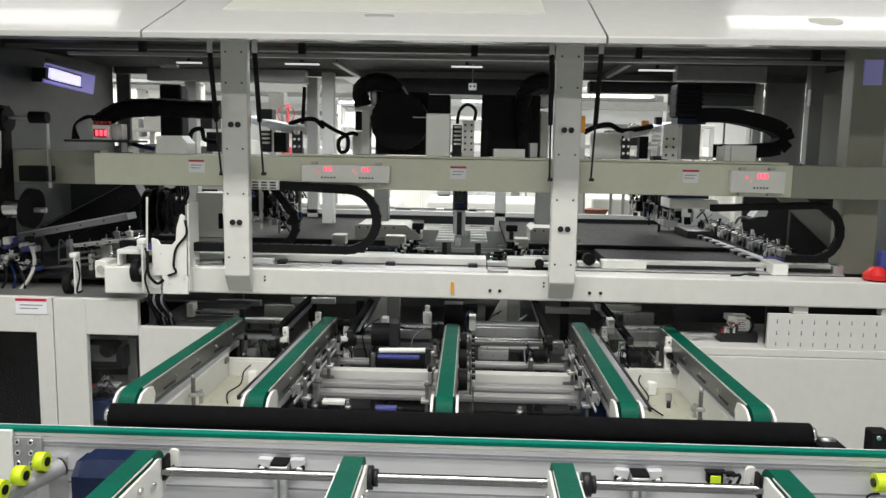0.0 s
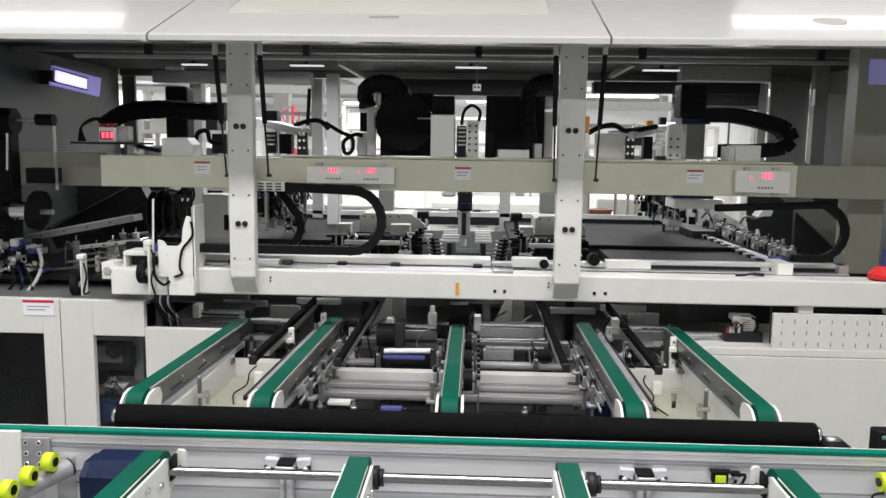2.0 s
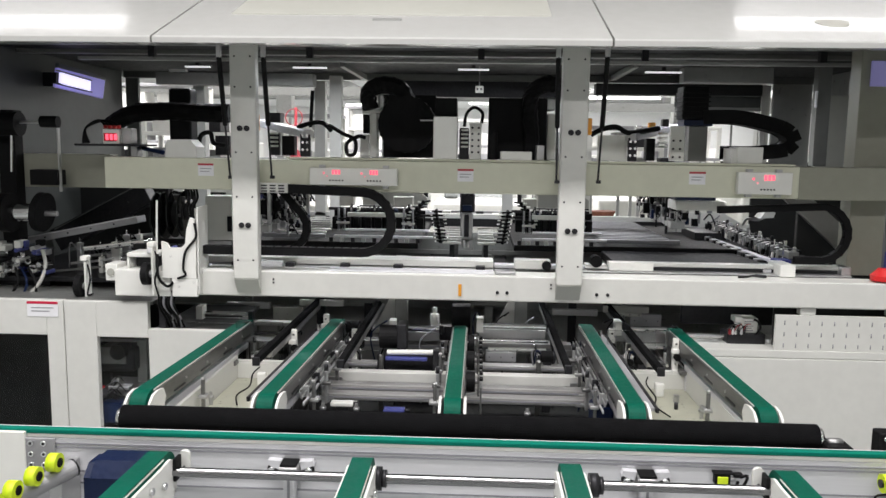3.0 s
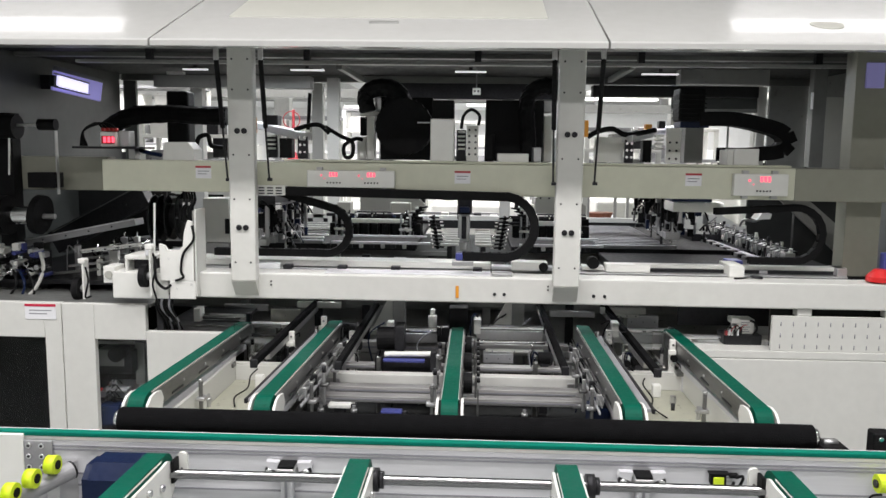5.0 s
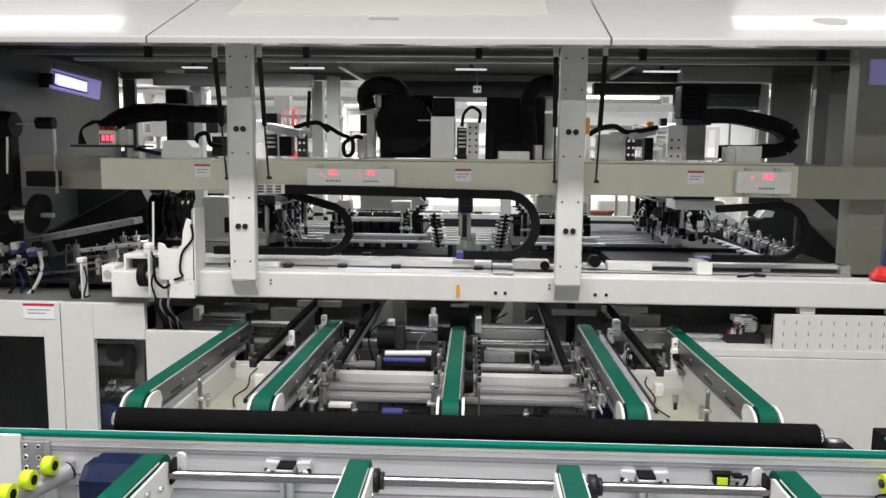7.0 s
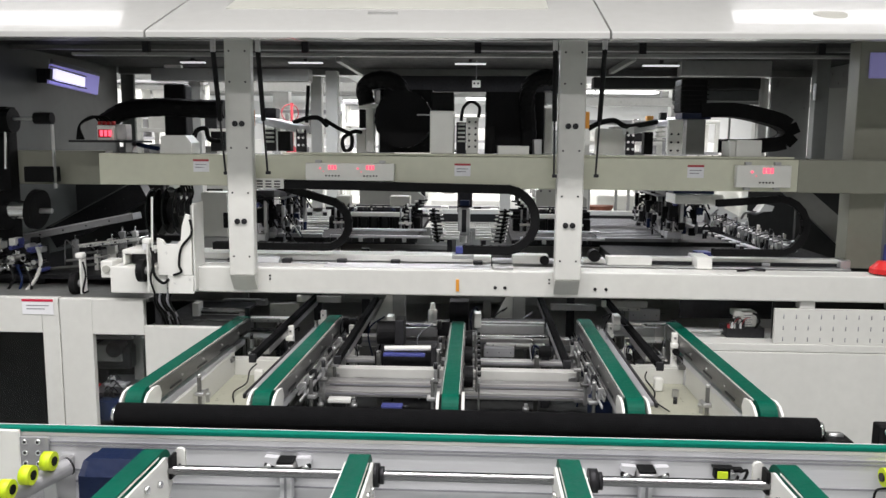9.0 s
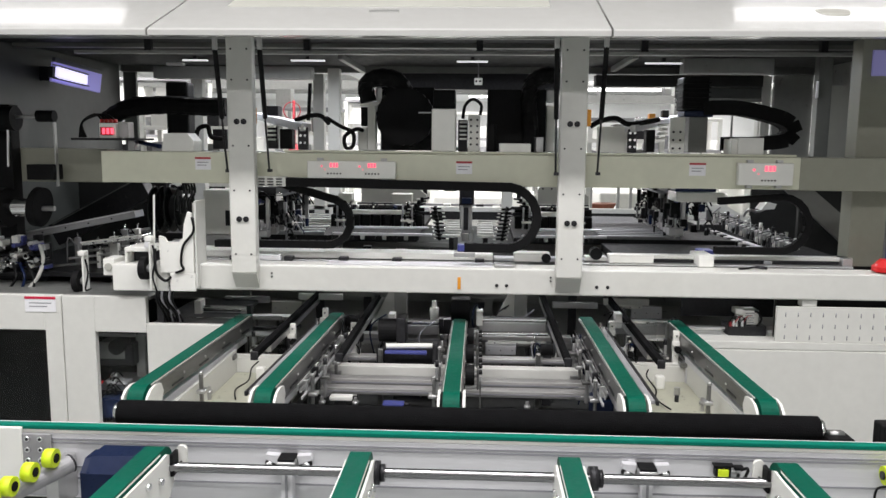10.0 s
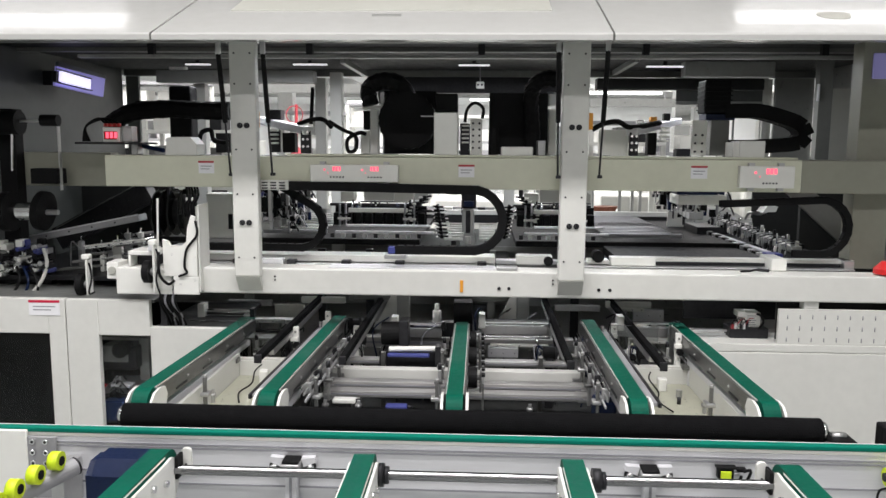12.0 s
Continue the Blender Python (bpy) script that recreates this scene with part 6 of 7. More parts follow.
    for k in range(3):
        part("tube", hose(B(), [(-2.042 + k * 0.03, 3.25, 1.099), (-2.002 + k * 0.04, 3.2, 1.043), (-2.045 + k * 0.06, 3.2, 0.977)], 0.006), NAVY if k % 2 else BLACK, t)
    t = thing("feeder_table", -1.7, 3.4, 0.985, "dark feeder table with steel strips", "table")
    part("plate", B_box(-2.357, -1.29, 3.30, 4.2, 1.03, 1.05), DARK, t)
    for k in range(6):
        y = 3.4 + 0.12 * k
        part("strip", bar(B(), (-1.944 + 0.02 * k, y, 1.062 + 0.02 * k), (-1.507, y + 0.1, 1.10 + 0.02 * k), 0.02, 0.012), STEEL if k % 2 else GREYP, t)
    part("legs", B_box(-2.357, -1.29, 3.5, 4.1, 1.0, 1.03), DARK, t)
    rnd = random.Random(17)
    for k in range(22):
        x, y = -1.90 + 0.42 * rnd.random(), 3.34 + 0.5 * rnd.random()
        z, h = 1.05, 0.05 + 0.11 * rnd.random()
        t = thing("feeder_fitting", x, y, z, ("small white feeder block with a steel pin", "small dark feeder clamp with a steel pin", "small steel feeder guide with a pin")[k % 3], "fitting", "feeder fittings")
        w = 0.008 + 0.014 * rnd.random()
        part("body", B_box(x - w, x + w, y, y + 0.03, z, z + h, bev=0.003), (WHITE, DARK, STEEL)[k % 3], t)
        part("pin", B_rod((x, y + 0.015, z + h), (x, y + 0.015, z + h + 0.025), 0.004, seg=8), CHROME, t)
        if k % 2:
            part("arm", bar(B(), (x, y - 0.004, z + h * 0.8), (x + 0.07, y - 0.004, z + h * 0.8 + 0.012), 0.006, 0.008), (STEEL, SLAT)[k % 4 // 2], t)
        else:
            part("air_line", hose(B(), [(x, y, z + h * 0.7), (x - 0.03, y - 0.02, z + h), (x - 0.05, y, z + 0.01)], 0.0035, 6, 5), (BLACK, SLAT)[k % 4 // 2], t)
    # black wheels in front
    for px, (a, b, r) in enumerate((((-1.685, 3.12, 1.046), (-1.659, 3.12, 1.046), 0.049), ((-1.312, 2.945, 1.136), (-1.286, 2.945, 1.136), 0.047))):
        t = thing("ribbon_pulley", *a, "black ribbon pulley on a white stand", "pulley", "ribbon pulleys")
        part("wheel", B_rod(a, b, r, seg=28), BLACK, t)
        part("hub", B_rod((a[0] - 0.006, a[1], a[2]), (b[0] + 0.02, b[1], b[2]), 0.016), STEEL, t)
        part("stand", B_box(b[0] + 0.012, b[0] + 0.021, a[1] - 0.02, a[1] + 0.03, 1.0 if px == 0 else 1.05, a[2] + 0.11), WHITE, t, "white stand")
        part("cap", B_box(b[0] - 0.005, b[0] + 0.028, a[1] - 0.02, a[1] + 0.02, a[2] + 0.111, a[2] + 0.135, bev=0.006), WHITE, t)
        part("cable", hose(B(), [(b[0] + 0.035, a[1] - 0.03, a[2] + 0.1), (b[0] + 0.05, a[1] - 0.04, a[2] + 0.04), (b[0] + 0.035, a[1] - 0.04, a[2] - 0.03), (b[0] + 0.06, a[1] - 0.04, 1.02)], 0.004), BLACK, t)
    # servo block at the end of the lower beam
    t = thing("servo_block", -1.277, 2.97, 1.0, "white servo block with a bent bracket and black cables", "actuator")
    part("block", B_box(-1.452, -1.215, 2.975, 3.1, 1.035, 1.146, bev=0.004), WHITE, t)
    part("side_block", B_box(-1.503, -1.4525, 3.0, 3.1, 1.093, 1.165, bev=0.004), WHITE, t)
    part("end_plug", B_rod((-1.478, 3.001, 1.13), (-1.478, 2.994, 1.13), 0.016, seg=18), INSET, t)
    part("top_plate", B_box(-1.408, -1.283, 3.0, 3.16, 1.196, 1.214), WHITE, t)
    part("plate_leg", B_box(-1.408, -1.398, 3.0, 3.10, 1.1465, 1.1955), WHITE, t)
    # Dark box in place of the shade beneath the top plate.
    part("plate_gap_shade", B_box(-1.395, -1.30, 3.06, 3.12, 1.1465, 1.19), DARK, t)
    part("cap", B_box(-1.316, -1.287, 2.985, 3.03, 1.2145, 1.243, bev=0.004), PAPER, t)
    part("base_plate", B_box(-1.203, -1.095, 2.962, 2.975, 1.038, 1.115), WHITE, t)
    part("back_plate", prism(B(), [(-1.243, 1.269), (-1.241, 1.116), (-1.10, 1.116), (-1.098, 1.25), (-1.104, 1.363), (-1.121, 1.369), (-1.137, 1.318), (-1.143, 1.261), (-1.163, 1.243), (-1.21, 1.243), (-1.222, 1.262)], "y", 2.962, 2.98), WHITE, t)
    part("side_sheet", B_box(-1.094, -1.086, 2.962, 3.08, 1.05, 1.414), CREAM, t)
    part("body", B_box(-1.235, -1.137, 3.0, 3.12, 1.148, 1.235), SLAT, t)
    for p in ((-1.205, 2.97, 1.207), (-1.108, 2.97, 1.196), (-1.208, 2.97, 1.121), (-1.111, 2.97, 1.099), (-1.173, 2.97, 1.081)):
        part("bolt", B_rod(p, (p[0], p[1] - 0.008, p[2]), 0.006, seg=8), STEEL, t)
    part("cable", hose(B(), [(-1.102, 2.96, 1.348), (-1.095, 2.955, 1.29), (-1.139, 2.955, 1.231), (-1.151, 2.955, 1.16), (-1.142, 2.955, 1.132), (-1.176, 2.955, 1.117)], 0.005), BLACK, t)
    part("cable", hose(B(), [(-1.256, 2.95, 1.218), (-1.256, 2.945, 1.16), (-1.248, 2.945, 1.113), (-1.22, 2.955, 1.083), (-1.197, 2.96, 1.099)], 0.006), BLACK, t)
    part("rail", B_rod((-1.264, 2.95, 1.064), (-1.251, 2.95, 1.439), 0.004), WHITE, t)
    part("strip", B_box(-1.292, -1.262, 3.03, 3.07, 0.87, 1.02), DARK, t)
    for k in range(7):
        x = -1.262 + 0.011 * k
        part("cable", hose(B(), [(x, 2.985, 1.06), (x - 0.008, 2.98, 1.0), (x + 0.006 * (k % 3), 3.02, 0.94), (x + 0.004, 3.06, 0.886)], 0.005), (BLACK, BLACK, INK)[k % 3], t)
    for a, b, z in ((-1.369, -1.339, 1.351), (-1.297, -1.251, 1.358)):
        t = thing("ribbon_reel", a, 3.25, 1.2, "glossy black ribbon reel hung under the beam", "reel", "hung ribbon reels")
        part("disc", B_rod((a, 3.25, z), (a + 0.008, 3.25, z), 0.105, seg=36), WINDARK, t)
        part("far_disc", B_rod((b, 3.25, z), (b + 0.008, 3.25, z), 0.105, seg=36), WINDARK, t)
        part("spool", B_rod((a, 3.25, z), (b, 3.25, z), 0.06, seg=28), BLACK, t)
        part("axle", B_rod((a - 0.03, 3.25, z), (b + 0.04, 3.25, z), 0.013), CHROME, t)
        part("hanger", B_box(b + 0.012, b + 0.024, 3.235, 3.265, z - 0.02, 1.482), DARK, t)
    t = thing("hanging_cables", -1.174, 3.15, 1.3, "bundle of thin black cables under the beam", "cables")
    for k in range(5):
        x = -1.195 + 0.012 * k
        part("cable", hose(B(), [(x, 3.12, 1.482), (x + 0.012, 3.1, 1.44), (x - 0.005, 3.09, 1.40), (x + 0.01 * (k % 2), 3.08, 1.35)], 0.005), BLACK, t)
        part("fitting", B_box(x - 0.006, x + 0.006, 3.09, 3.11, 1.425 - 0.012 * (k % 2), 1.447 - 0.012 * (k % 2)), CHROME if k % 2 else DARK, t)
    # The return's colour is darkened for the shade it lies in.
    solo("beam_return", B_box(-2.113, -1.658, 3.42, 3.5, 1.46, 1.616), OLIVE_DIM, "return of the upper crossbeam in shaded olive cream", "beam")
    t = thing("cream_cabinet", -1.187, 3.5, 1.18, "cream upright drive box with a black side vent", "drive box")
    part("case", B_box(-1.242, -1.116, 3.5, 3.62, 1.213, 1.425), CREAM, t)
    part("vent", B_box(-1.135, -1.113, 3.49, 3.498, 1.256, 1.329), BLACK, t)
    part("foot", B_box(-1.245, -1.119, 3.5, 3.62, 1.05, 1.21), STEEL, t)
    for z, a, b in ((1.173, -1.21, -1.053), (1.142, -1.18, -1.038)):
        solo("side_block", B_box(a, b, 3.2, 3.4, z - 0.03, z), WHITE, "white small machined block", "block", "side blocks")


left_bay()


# ---- under the beam ----
def plates():
    """Flat plates, brackets and small drives between the far ends of the lanes."""
    # x0, x1, y, depth, z0, z1, material, label
    for x0, x1, y, d, z0, z1, m, lab in (
            (-0.922, -0.778, 3.5, 0.02, 0.825, 0.892, INSET, "pale olive upright sheet in the lower frame"),
            (-0.999, -0.81, 3.4, 0.06, 0.822, 0.838, WHITE, "white flat bar in the lower frame"),
            (-0.985, -0.80, 3.22, 0.13, 0.785, 0.794, WALLG, "light grey flat plate in the lower frame"),
            (-1.02, -0.78, 3.3, 0.03, 0.80, 0.812, BLACK, "black flat strip in the lower frame"),
            (-0.30, -0.11, 3.28, 0.04, 0.822, 0.832, ALU, "aluminium flat bar in the lower frame"),
            (0.093, 0.415, 3.4, 0.08, 0.745, 0.764, WALLG, "light grey flat bar in the lower frame"),
            (0.11, 0.245, 3.2, 0.06, 0.729, 0.772, ALU, "aluminium square block in the lower frame"),
            (0.12, 0.38, 3.22, 0.03, 0.774, 0.784, WHITE, "white flat bar in the lower frame"),
            (0.801, 0.945, 3.5, 0.02, 0.835, 0.896, ALU, "aluminium upright sheet in the lower frame"),
            (0.735, 0.847, 3.48, 0.015, 0.888, 0.905, WHITE, "white flat bar in the lower frame"),
            (0.80, 0.985, 3.3, 0.05, 0.842, 0.853, BLACK, "black flat strip in the lower frame"),
            (0.77, 0.95, 3.2, 0.08, 0.806, 0.818, WHITE, "white flat bar in the lower frame"),
            (0.69, 0.80, 3.12, 0.06, 0.775, 0.783, ALU, "aluminium flat bar in the lower frame")):
        t = thing("frame_plate", (x0 + x1) / 2, y, 0.54, lab, "plate", "lower frame plates")
        p = part("plate", B_box(x0, x1, y, y + d, z0, z1), m, t)
        for k in range(3):
            x = x0 + (x1 - x0) * (0.12 + 0.38 * k)
            part("screw", B_rod((x, y + 0.001, (z0 + z1) / 2), (x, y - 0.003, (z0 + z1) / 2), 0.003, seg=8), INK, p)
        part("stand", B_box(x0 + 0.02, x0 + 0.032, y + d * 0.3, y + d * 0.3 + 0.008, 0.54, z0 - 0.0005, bev=0), SMOKE, t)
    # white clamp blocks with a black knob
    for x, y, h in ((-0.702, 3.0, 0.90), (-0.60, 3.18, 0.93), (0.70, 3.0, 0.875), (0.887, 2.98, 0.905), (-0.465, 3.12, 0.88), (0.655, 3.16, 0.90)):
        t = thing("clamp_stand", x, y, 0.54, "white upright clamp with a black knob and chrome screws", "clamp", "upright clamps")
        part("post", B_box(x - 0.012, x + 0.012, y, y + 0.02, 0.54, h, bev=0.003), WHITE, t)
        part("jaw", B_box(x - 0.020, x + 0.012, y - 0.016, y - 0.001, h - 0.06, h - 0.04, bev=0.003), WHITE, t)
        part("knob", B_rod((x + 0.004, y - 0.001, h - 0.075), (x + 0.004, y - 0.02, h - 0.075), 0.014, seg=16), BLACK, t)
        for z in (h - 0.02, h - 0.105):
            part("screw", B_rod((x, y + 0.001, z), (x, y - 0.007, z), 0.005, seg=8), CHROME, t)
        part("air_line", hose(B(), [(x + 0.004, y - 0.018, h - 0.08), (x + 0.03, y - 0.03, h - 0.11), (x + 0.02, y - 0.01, h - 0.16)], 0.0035, 6, 5), BLACK, t)
    # small dark drives
    for x, y, z in ((-0.775, 3.12, 0.79), (0.755, 3.0, 0.815), (0.375, 3.1, 0.785), (-0.49, 3.25, 0.86)):
        t = thing("small_drive", x, y, 0.54, "small black round drive with blue-grey wires", "motor", "small drives")
        part("motor", B_rod((x - 0.03, y, z), (x + 0.022, y, z), 0.026, seg=20), BLACK, t)
        part("flange", B_rod((x + 0.0225, y, z), (x + 0.03, y, z), 0.03, seg=20), DARK, t)
        part("foot", B_box(x - 0.02, x + 0.015, y - 0.015, y + 0.015, 0.54, z - 0.02), DARK, t)
        for k in range(3):
            part("wire", hose(B(), [(x - 0.03, y, z + 0.01), (x - 0.05 - 0.01 * k, y - 0.02, z + 0.03), (x - 0.06, y - 0.01 * k, z - 0.05)], 0.003, 6, 5), (NAVY, BLACK, INK)[k], t)
    # long polished rods along the lanes
    for x, z in ((-0.66, 0.80), (0.64, 0.80), (-0.88, 0.78), (0.86, 0.785), (-0.335, 0.80), (0.33, 0.79)):
        t = thing("guide_rod", x, 3.2, 0.54, "polished steel guide rod in two small holders", "rod", "lane guide rods")
        part("rod", B_rod((x, 3.0, z), (x, 3.55, z), 0.006, seg=12), CHROME, t)
        for y in (3.02, 3.5):
            part("holder", B_box(x - 0.010, x + 0.010, y, y + 0.018, 0.54, z - 0.0065, bev=0.002), SMOKE, t)
    # loose black air lines in the frame
    rnd = random.Random(31)
    for k in range(14):
        x, y, z = -0.75 + 0.115 * k, 3.1 + 0.3 * rnd.random(), 0.80 + 0.06 * rnd.random()
        pts = [(x, y, 0.54), (x + 0.02, y, 0.66), (x - 0.02 + 0.04 * rnd.random(), y - 0.02, z), (x + 0.06 * rnd.random(), y + 0.05, z + 0.05), (x + 0.03, y + 0.12, z + 0.02)]
        solo("air_line", hose(B(), pts, 0.0035, 6, 6), (BLACK, INK, BLACK, NAVY)[k % 4], "thin loose air line in the lower frame", "air line", "loose air lines")


def under_units():
    for x in (-0.297, 0.278):
        t = thing("support_stand", x, 3.5, 0.62, "cream support leg with a triangular gusset", "support", "support legs")
        part("leg", B_box(x - 0.03, x + 0.03, 3.5, 3.56, 0.62, 1.149), WALLG, t)
        part("gusset", prism(B(), [(x - 0.03, 0.80), (x - 0.03, 1.0), (x - 0.13, 0.80)], "y", 3.52, 3.535), CREAM, t)
        part("foot", B_box(x - 0.14, x + 0.05, 3.48, 3.58, 0.78, 0.80), CREAM, t)
    for a, b, z in ((-1.17, -0.965, 0.905), (0.097, 0.378, 0.88), (-0.294, -0.099, 0.86), (0.709, 0.936, 0.88)):
        t = thing("air_cylinder", (a + b) / 2, 3.2, z - 0.03, "white and steel air cylinder under the beam", "cylinder", "air cylinders")
        part("tube", B_rod((a, 3.25, z), (b, 3.25, z), 0.014, seg=14), CHROME, t)
        part("head", B_box(a - 0.03, a, 3.22, 3.28, z - 0.025, z + 0.04), WHITE, t)
        part("rod_end", B_box(b, b + 0.02, 3.23, 3.27, z - 0.02, z + 0.02), DARK, t)
        part("bracket", B_box(a - 0.02, b, 3.26, 3.30, z - 0.06, z - 0.018), STEEL, t)
    for x in (-0.62, -0.438, 0.597, 0.41):
        t = thing("lift_guide", x, 3.0, 0.54, "steel guide post with a black clamp", "guide", "lift guides")
        part("post", B_rod((x, 3.12, 0.54), (x, 3.12, 0.90), 0.008), CHROME, t)
        part("clamp", B_box(x - 0.018, x + 0.018, 3.10, 3.14, 0.80, 0.835, bev=0.006), BLACK, t)
        part("nut", B_rod((x, 3.12, 0.84), (x, 3.12, 0.85), 0.014, seg=6), STEEL, t)
    t = thing("dark_drive", -0.294, 3.1, 0.62, "dark drive unit with a round motor", "motor")
    part("motor", B_rod((-0.348, 3.1, 0.856), (-0.27, 3.1, 0.858), 0.05, seg=24), BLACK, t)
    part("body", B_box(-0.27, -0.231, 3.05, 3.15, 0.80, 0.92), DARK, t)
    part("base", B_box(-0.355, -0.098, 3.05, 3.15, 0.62, 0.79), DARK, t)
    t = thing("white_nozzle", -0.123, 3.3, 0.85, "white nozzle bottle on a bracket", "nozzle")
    part("bottle", B_rod((-0.122, 3.3, 0.865), (-0.123, 3.3, 0.918), 0.02), WHITE, t)
    part("neck", B_rod((-0.123, 3.3, 0.918), (-0.123, 3.3, 0.949), 0.011), WHITE, t)
    part("bracket", B_box(-0.148, -0.032, 3.28, 3.33, 0.80, 0.866), DARK, t)
    t = thing("black_block", -0.002, 3.3, 0.8, "black square stop unit behind the middle belt", "stop")
    part("body", B_box(-0.046, 0.039, 3.28, 3.36, 0.8, 0.959), BLACK, t)
    for k, x in enumerate((-1.084, -0.715, 0.127, 0.539, 0.786, -0.475)):
        t = thing("cross_link", x, 3.6, 0.62, "grey steel link bar in the lower frame", "bar", "link bars")
        part("bar", B_box(x - 0.1, x + 0.12, 3.6, 3.63, 0.86 + 0.02 * (k % 3), 0.89 + 0.02 * (k % 3)), (STEEL, WHITE, GREYP)[k % 3], t)
        part("post", B_box(x - 0.02, x + 0.02, 3.631, 3.66, 0.62, 1.149), (GREYP, DARK)[k % 2], t)
    for a, b in (((-1.279, 3.15, 0.877), (-0.925, 3.15, 0.88)), ((0.899, 3.15, 0.874), (1.176, 3.15, 0.877)), ((0.059, 3.2, 0.825), (0.383, 3.2, 0.827))):
        t = thing("tie_rod", *a, "polished steel tie rod under the beam", "rod", "tie rods")
        part("rod", B_rod(a, b, 0.008), CHROME, t)
        part("nut", B_rod(a, (a[0] + 0.02, a[1], a[2]), 0.016, seg=6), STEEL, t)
        part("stand", B_box(a[0] - 0.01, a[0] + 0.014, a[1] + 0.009, a[1] + 0.03, 0.54, a[2] + 0.02), GREYP, t)
    plates()
    for x, y in ((-0.848, 3.0), (0.708, 3.0)):
        t = thing("clear_guard", x, y, 0.54, "clear acrylic guard plate on a steel foot", "guard", "clear guards")
        g = part("plate", B_box(x - 0.10, x + 0.10, y, y + 0.006, 0.74, 0.93, bev=0.001), CLEAR, t)
        part("foot", B_box(x - 0.02, x + 0.02, y + 0.007, y + 0.03, 0.54, 0.80), STEEL, t)
    for x in (-0.80, 0.797):
        t = thing("tray_fitting", x, 2.7, 0.70, "white fitting with a black cable in the tray", "fitting", "tray fittings")
        part("block", B_box(x - 0.018, x + 0.018, 2.84, 2.87, 0.70, 0.755, bev=0.006), WHITE, t)
        part("nut", B_rod((x + 0.05, 2.78, 0.70), (x + 0.05, 2.78, 0.73), 0.012, seg=6), STEEL, t)
        part("stud", B_rod((x + 0.03, 2.70, 0.70), (x + 0.03, 2.70, 0.725), 0.008, seg=8), DARK, t)
        part("cable", hose(B(), [(x - 0.02, 2.58, 0.71), (x - 0.05, 2.68, 0.715), (x - 0.03, 2.78, 0.72), (x - 0.045, 2.88, 0.74), (x - 0.03, 2.93, 0.755)], 0.003), BLACK, t)


under_units()


# ---- hall behind the machine ----
def back_machine(x, y, w, h, win):
    t = thing("back_machine", x, y, 0, "white production machine with windows behind", "machine", "machines in the hall")
    part("body", B_box(x - w / 2, x + w / 2, y, y + 1.0, 0.05, h, bev=0.02), WHITE, t)
    part("plinth", B_box(x - w / 2 + 0.03, x + w / 2 - 0.03, y + 0.03, y + 0.9, 0, 0.05), DARK, t)
    for k in range(win):
        a = x - w / 2 + 0.12 + k * (w - 0.2) / win
        f = part("window", B_box(a, a + (w - 0.2) / win - 0.1, y - 0.012, y - 0.001, h - 0.40, h - 0.2, bev=0.004), WINDARK, t, "dark window")
        part("frame", B_box(a - 0.02, a, y - 0.02, y - 0.001, h - 0.42, h - 0.18), GREYP, f)
    part("seam", B_box(x - w / 2 + 0.02, x + w / 2 - 0.02, y - 0.004, y - 0.001, h - 0.62, h - 0.61, bev=0), GREYP, t)


for x, y, w, h, n in ((-1.15, 7.2, 1.0, 1.10, 3), (0.35, 7.9, 1.5, 1.1, 0), (1.8, 7.3, 1.2, 1.2, 3), (-2.5, 7.3, 1.5, 1.45, 3), (3.4, 7.5, 1.6, 1.4, 0), (-1.6, 14, 2.4, 1.6, 4), (1.8, 15, 2.4, 1.55, 4), (5, 13, 2.4, 1.7, 3), (-5, 13, 2.4, 1.7, 3)):
    back_machine(x, y, w, h, n)
for k in range(2):
    for x in (-3.4, 0.9, 4.6):
        y = 18 + k * 7.3 + 0.7 * abs(x)
        t = thing("tube_lamp", x, y, 3.05, "glowing white tube lamp below the ceiling", "lamp", "hall tube lamps")
        part("tube", B_box(x - 1.2, x + 1.2, y - 0.06, y + 0.06, 3.05, 3.11, bev=0.02), TUBE, t, "glowing white tube")
        part("housing", B_box(x - 1.22, x + 1.22, y - 0.1, y + 0.1, 3.112, 3.3), CEIL, t)
for x in (-1.9, 1.4):
    solo("hall_duct", B_box(x - 0.25, x + 0.25, 9.5, 33, 2.75, 3.3), STEEL, "long steel duct below the hall ceiling", "duct", "hall ducts")
t = thing("rear_conveyor", -0.178, 5.8, 0, "white and dark conveyor running behind the machine", "conveyor")
part("side_rail", B_box(-0.612, 0.254, 5.8, 5.86, 1.056, 1.104), WHITE, t)
part("belt", B_box(-0.623, 0.256, 5.9, 6.3, 1.099, 1.138), DARK, t)
part("back_rail", B_box(-0.674, 0.269, 6.35, 6.4, 1.085, 1.146), SLAT, t)
for k in range(7):
    x = -0.601 + k * 0.13
    part("guide", B_box(x, x + 0.06, 6.0, 6.1, 1.13, 1.156 + 0.015 * (k % 2)), (WHITE, SLAT, DARK)[k % 3], t)
for x in (-0.595, 0.212):
    part("leg", B_box(x, x + 0.05, 5.87, 5.9, 0, 1.095), STEEL, t)
t = thing("parts_basket", 1.116, 6.5, 0, "rust red basket on a slim white rack", "basket")
part("rack", B_box(1.005, 1.27, 6.4, 6.8, 0.0, 1.111), WHITE, t)
part("basket", B_rod((1.117, 6.5, 1.111), (1.116, 6.5, 1.154), 0.09, r2=0.11), mat("rust_red", (0.35, 0.12, 0.07), 0.6), t, "rust red basket")
for x in (1.003, 1.229, 1.332, 1.397):
    solo("thin_post", B_box(x - 0.012, x + 0.012, 6.43, 6.46, 0, 1.6), STEEL, "thin steel rack post", "post", "rack posts")


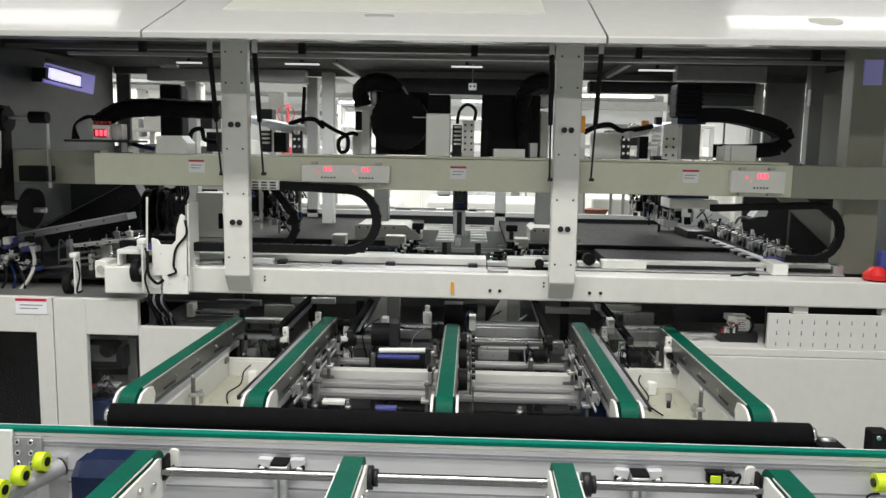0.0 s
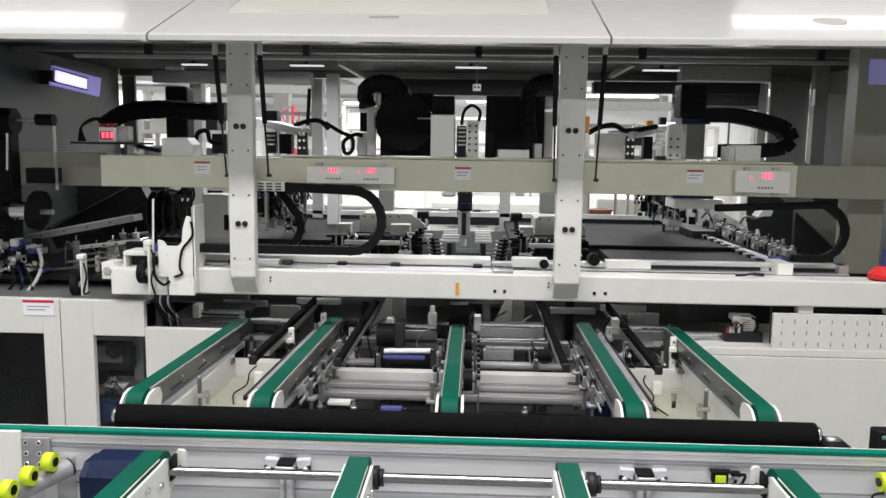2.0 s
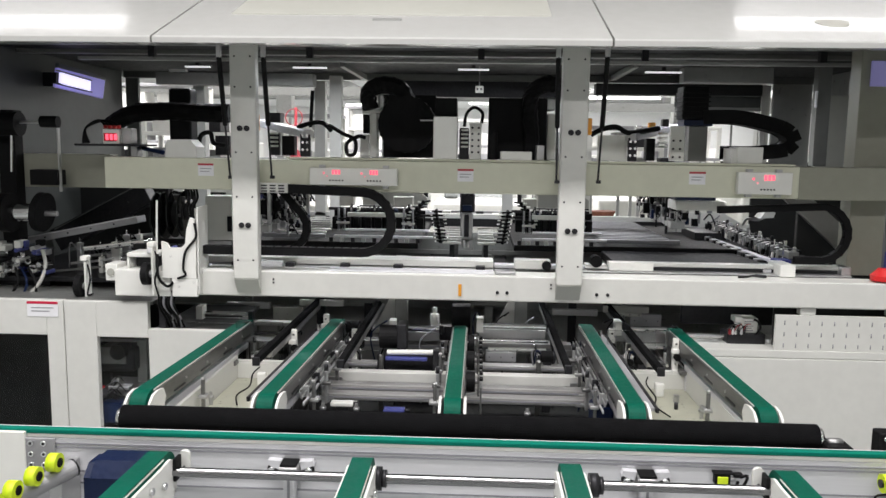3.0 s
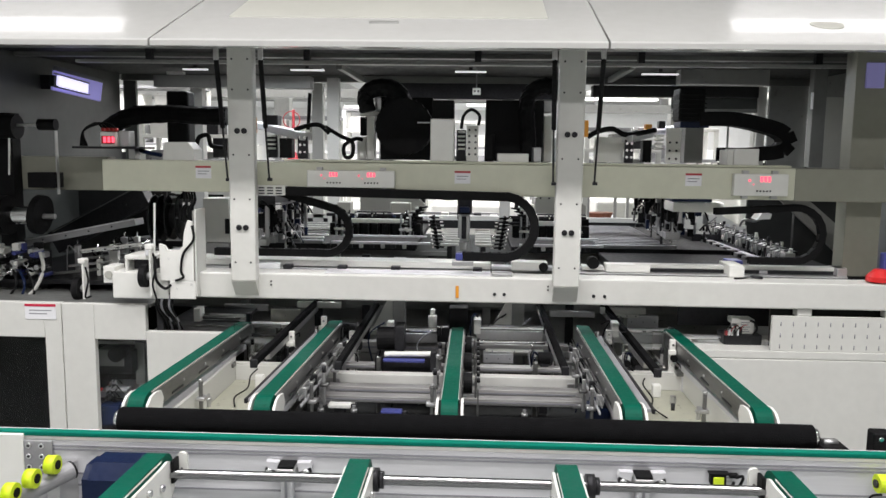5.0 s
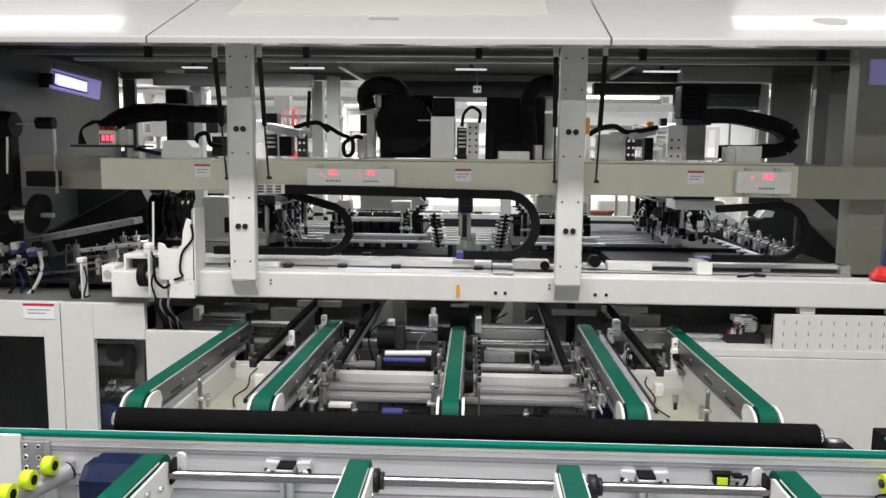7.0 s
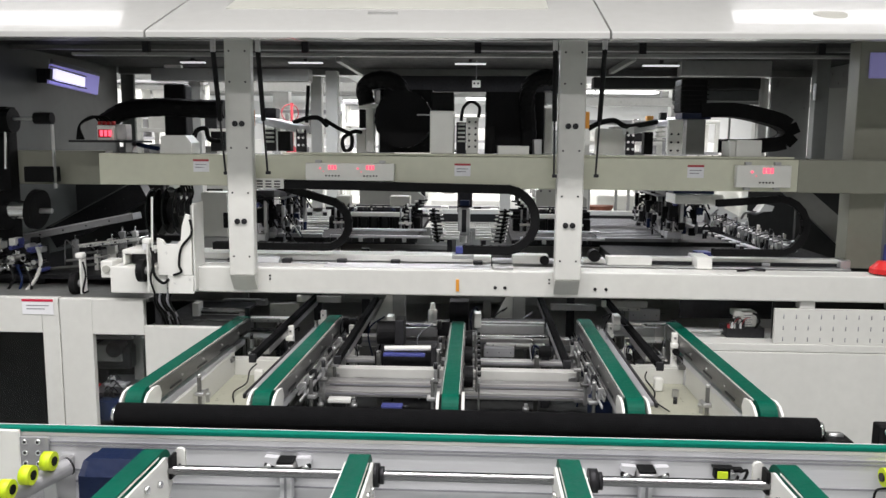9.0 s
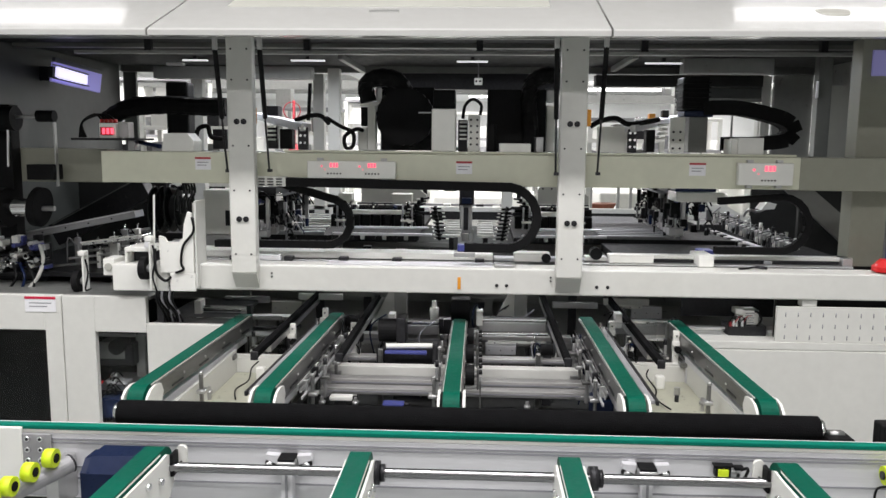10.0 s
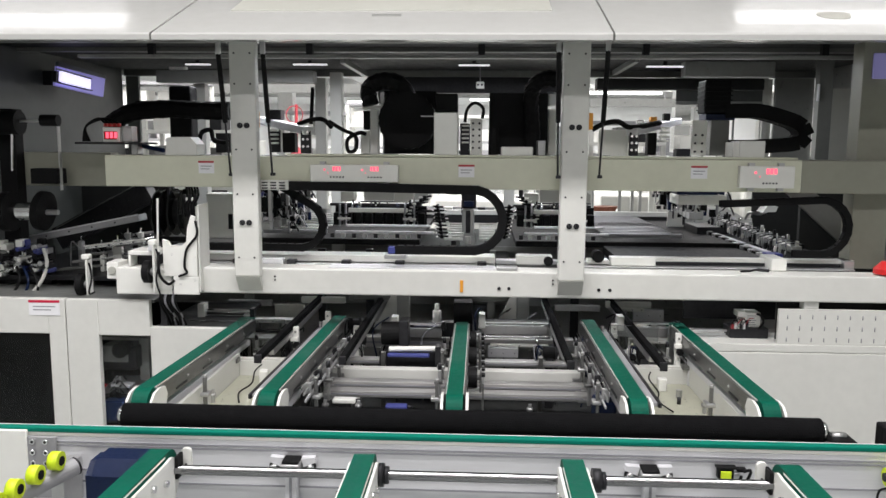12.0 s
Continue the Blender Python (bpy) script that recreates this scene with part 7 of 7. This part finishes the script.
def hall_rack(x, y, w, z0, z1, shelves, dark):
    """A white framed rack with shelves and dark boxes, standing in the hall."""
    t = thing("hall_rack", x, y, 0, "white framed equipment rack with shelves and dark boxes", "rack", "racks in the hall")
    for dx in (-w / 2, w / 2 - 0.04):
        for dy in (0, 0.36):
            part("post", B_box(x + dx, x + dx + 0.04, y + dy, y + dy + 0.04, 0, z1, bev=0.004), WHITE, t)
    for k in range(shelves):
        z = z0 + (z1 - z0) * k / max(1, shelves - 1) - 0.03
        part("shelf", B_box(x - w / 2, x + w / 2, y - 0.002, y + 0.402, z, z + 0.03, bev=0.004), (WHITE, SLAT)[k % 2], t)
    rnd = random.Random(int(100 * (x + 9)))
    gap = (z1 - z0) / max(1, shelves - 1)
    for k in range(shelves - 1):
        for q in range(dark):
            a = x - w / 2 + 0.08 + q * (w - 0.16) / dark
            hh = gap * (0.35 + 0.4 * rnd.random())
            part("unit", B_box(a, a + (w - 0.16) / dark * 0.7, y + 0.05, y + 0.3, z0 + gap * k, z0 + gap * k + hh, bev=0.006), (DARK, SLAT, WHITE, MIDP)[(k + q) % 4], t)


for row in ((-2.35, 6.3, 0.8, 1.3, 2.0, 4, 3), (-1.45, 6.9, 0.5, 1.3, 1.95, 4, 2), (-0.95, 8.4, 0.9, 1.4, 2.1, 4, 3), (1.25, 6.3, 0.62, 1.35, 1.86, 4, 3), (2.0, 7.6, 0.8, 1.3, 1.9, 3, 2), (0.2, 9.2, 1.0, 1.4, 2.0, 3, 3), (-3.4, 8.2, 1.0, 1.4, 2.3, 4, 2)):
    hall_rack(*row)
for y, z, x0, x1 in ((9.8, 2.30, -6.0, -0.4), (12.5, 2.50, -0.2, 6.5), (16.0, 2.62, -7.0, 7.0), (20.5, 2.85, -7.5, 7.5), (10.6, 2.18, 1.3, 5.5)):
    t = thing("cable_tray", (x0 + x1) / 2, y, z, "grey steel cable tray hung across the hall", "cable tray", "hall cable trays")
    part("tray", B_box(x0, x1, y, y + 0.25, z, z + 0.06), SLAT, t)
    part("lip", B_box(x0, x1, y - 0.012, y - 0.0005, z - 0.01, z + 0.10), WALLG, t)
    for k in range(5):
        x = x0 + (x1 - x0) * (0.08 + 0.21 * k)
        part("hanger", B_box(x, x + 0.02, y + 0.1, y + 0.12, z + 0.0605, 3.3), SLAT, t)
for x, y, z in ((1.9, 11.0, 2.36), (2.6, 14.0, 2.55), (-2.9, 11.5, 2.42), (-1.0, 13.2, 2.5), (3.6, 17.5, 2.75)):
    t = thing("hung_lamp", x, y, z, "glowing white tube lamp hung on two rods", "lamp", "hung hall lamps")
    part("tube", B_box(x - 0.62, x + 0.62, y, y + 0.06, z, z + 0.035, bev=0.01), TUBE, t, "glowing white tube")
    part("housing", B_box(x - 0.64, x + 0.64, y - 0.02, y + 0.08, z + 0.0355, z + 0.075, bev=0.004), CEIL, t)
    for dx in (-0.5, 0.5):
        part("rod", B_box(x + dx, x + dx + 0.012, y + 0.02, y + 0.032, z + 0.0755, 3.3, bev=0), SLAT, t)
for x in (-4.4, -2.75, 0.75, 2.9, 5.2):
    t = thing("hall_column", x, 11.2, 0, "pale grey square column in the hall", "column", "hall columns")
    part("shaft", B_box(x - 0.11, x + 0.11, 11.2, 11.42, 0, 3.3, bev=0.01), WALLG, t)
    part("collar", B_box(x - 0.13, x + 0.13, 11.18, 11.44, 1.5, 1.56, bev=0.004), SLAT, t)


def motions():
    for t, rows in KEYED:
        x, y, z = t["at"]
        walk(t, [(s, pose(x + a, y + b, z + c)) for s, a, b, c in rows])
    for ob, rows in LINKS:
        walk(ob, rows)


motions()
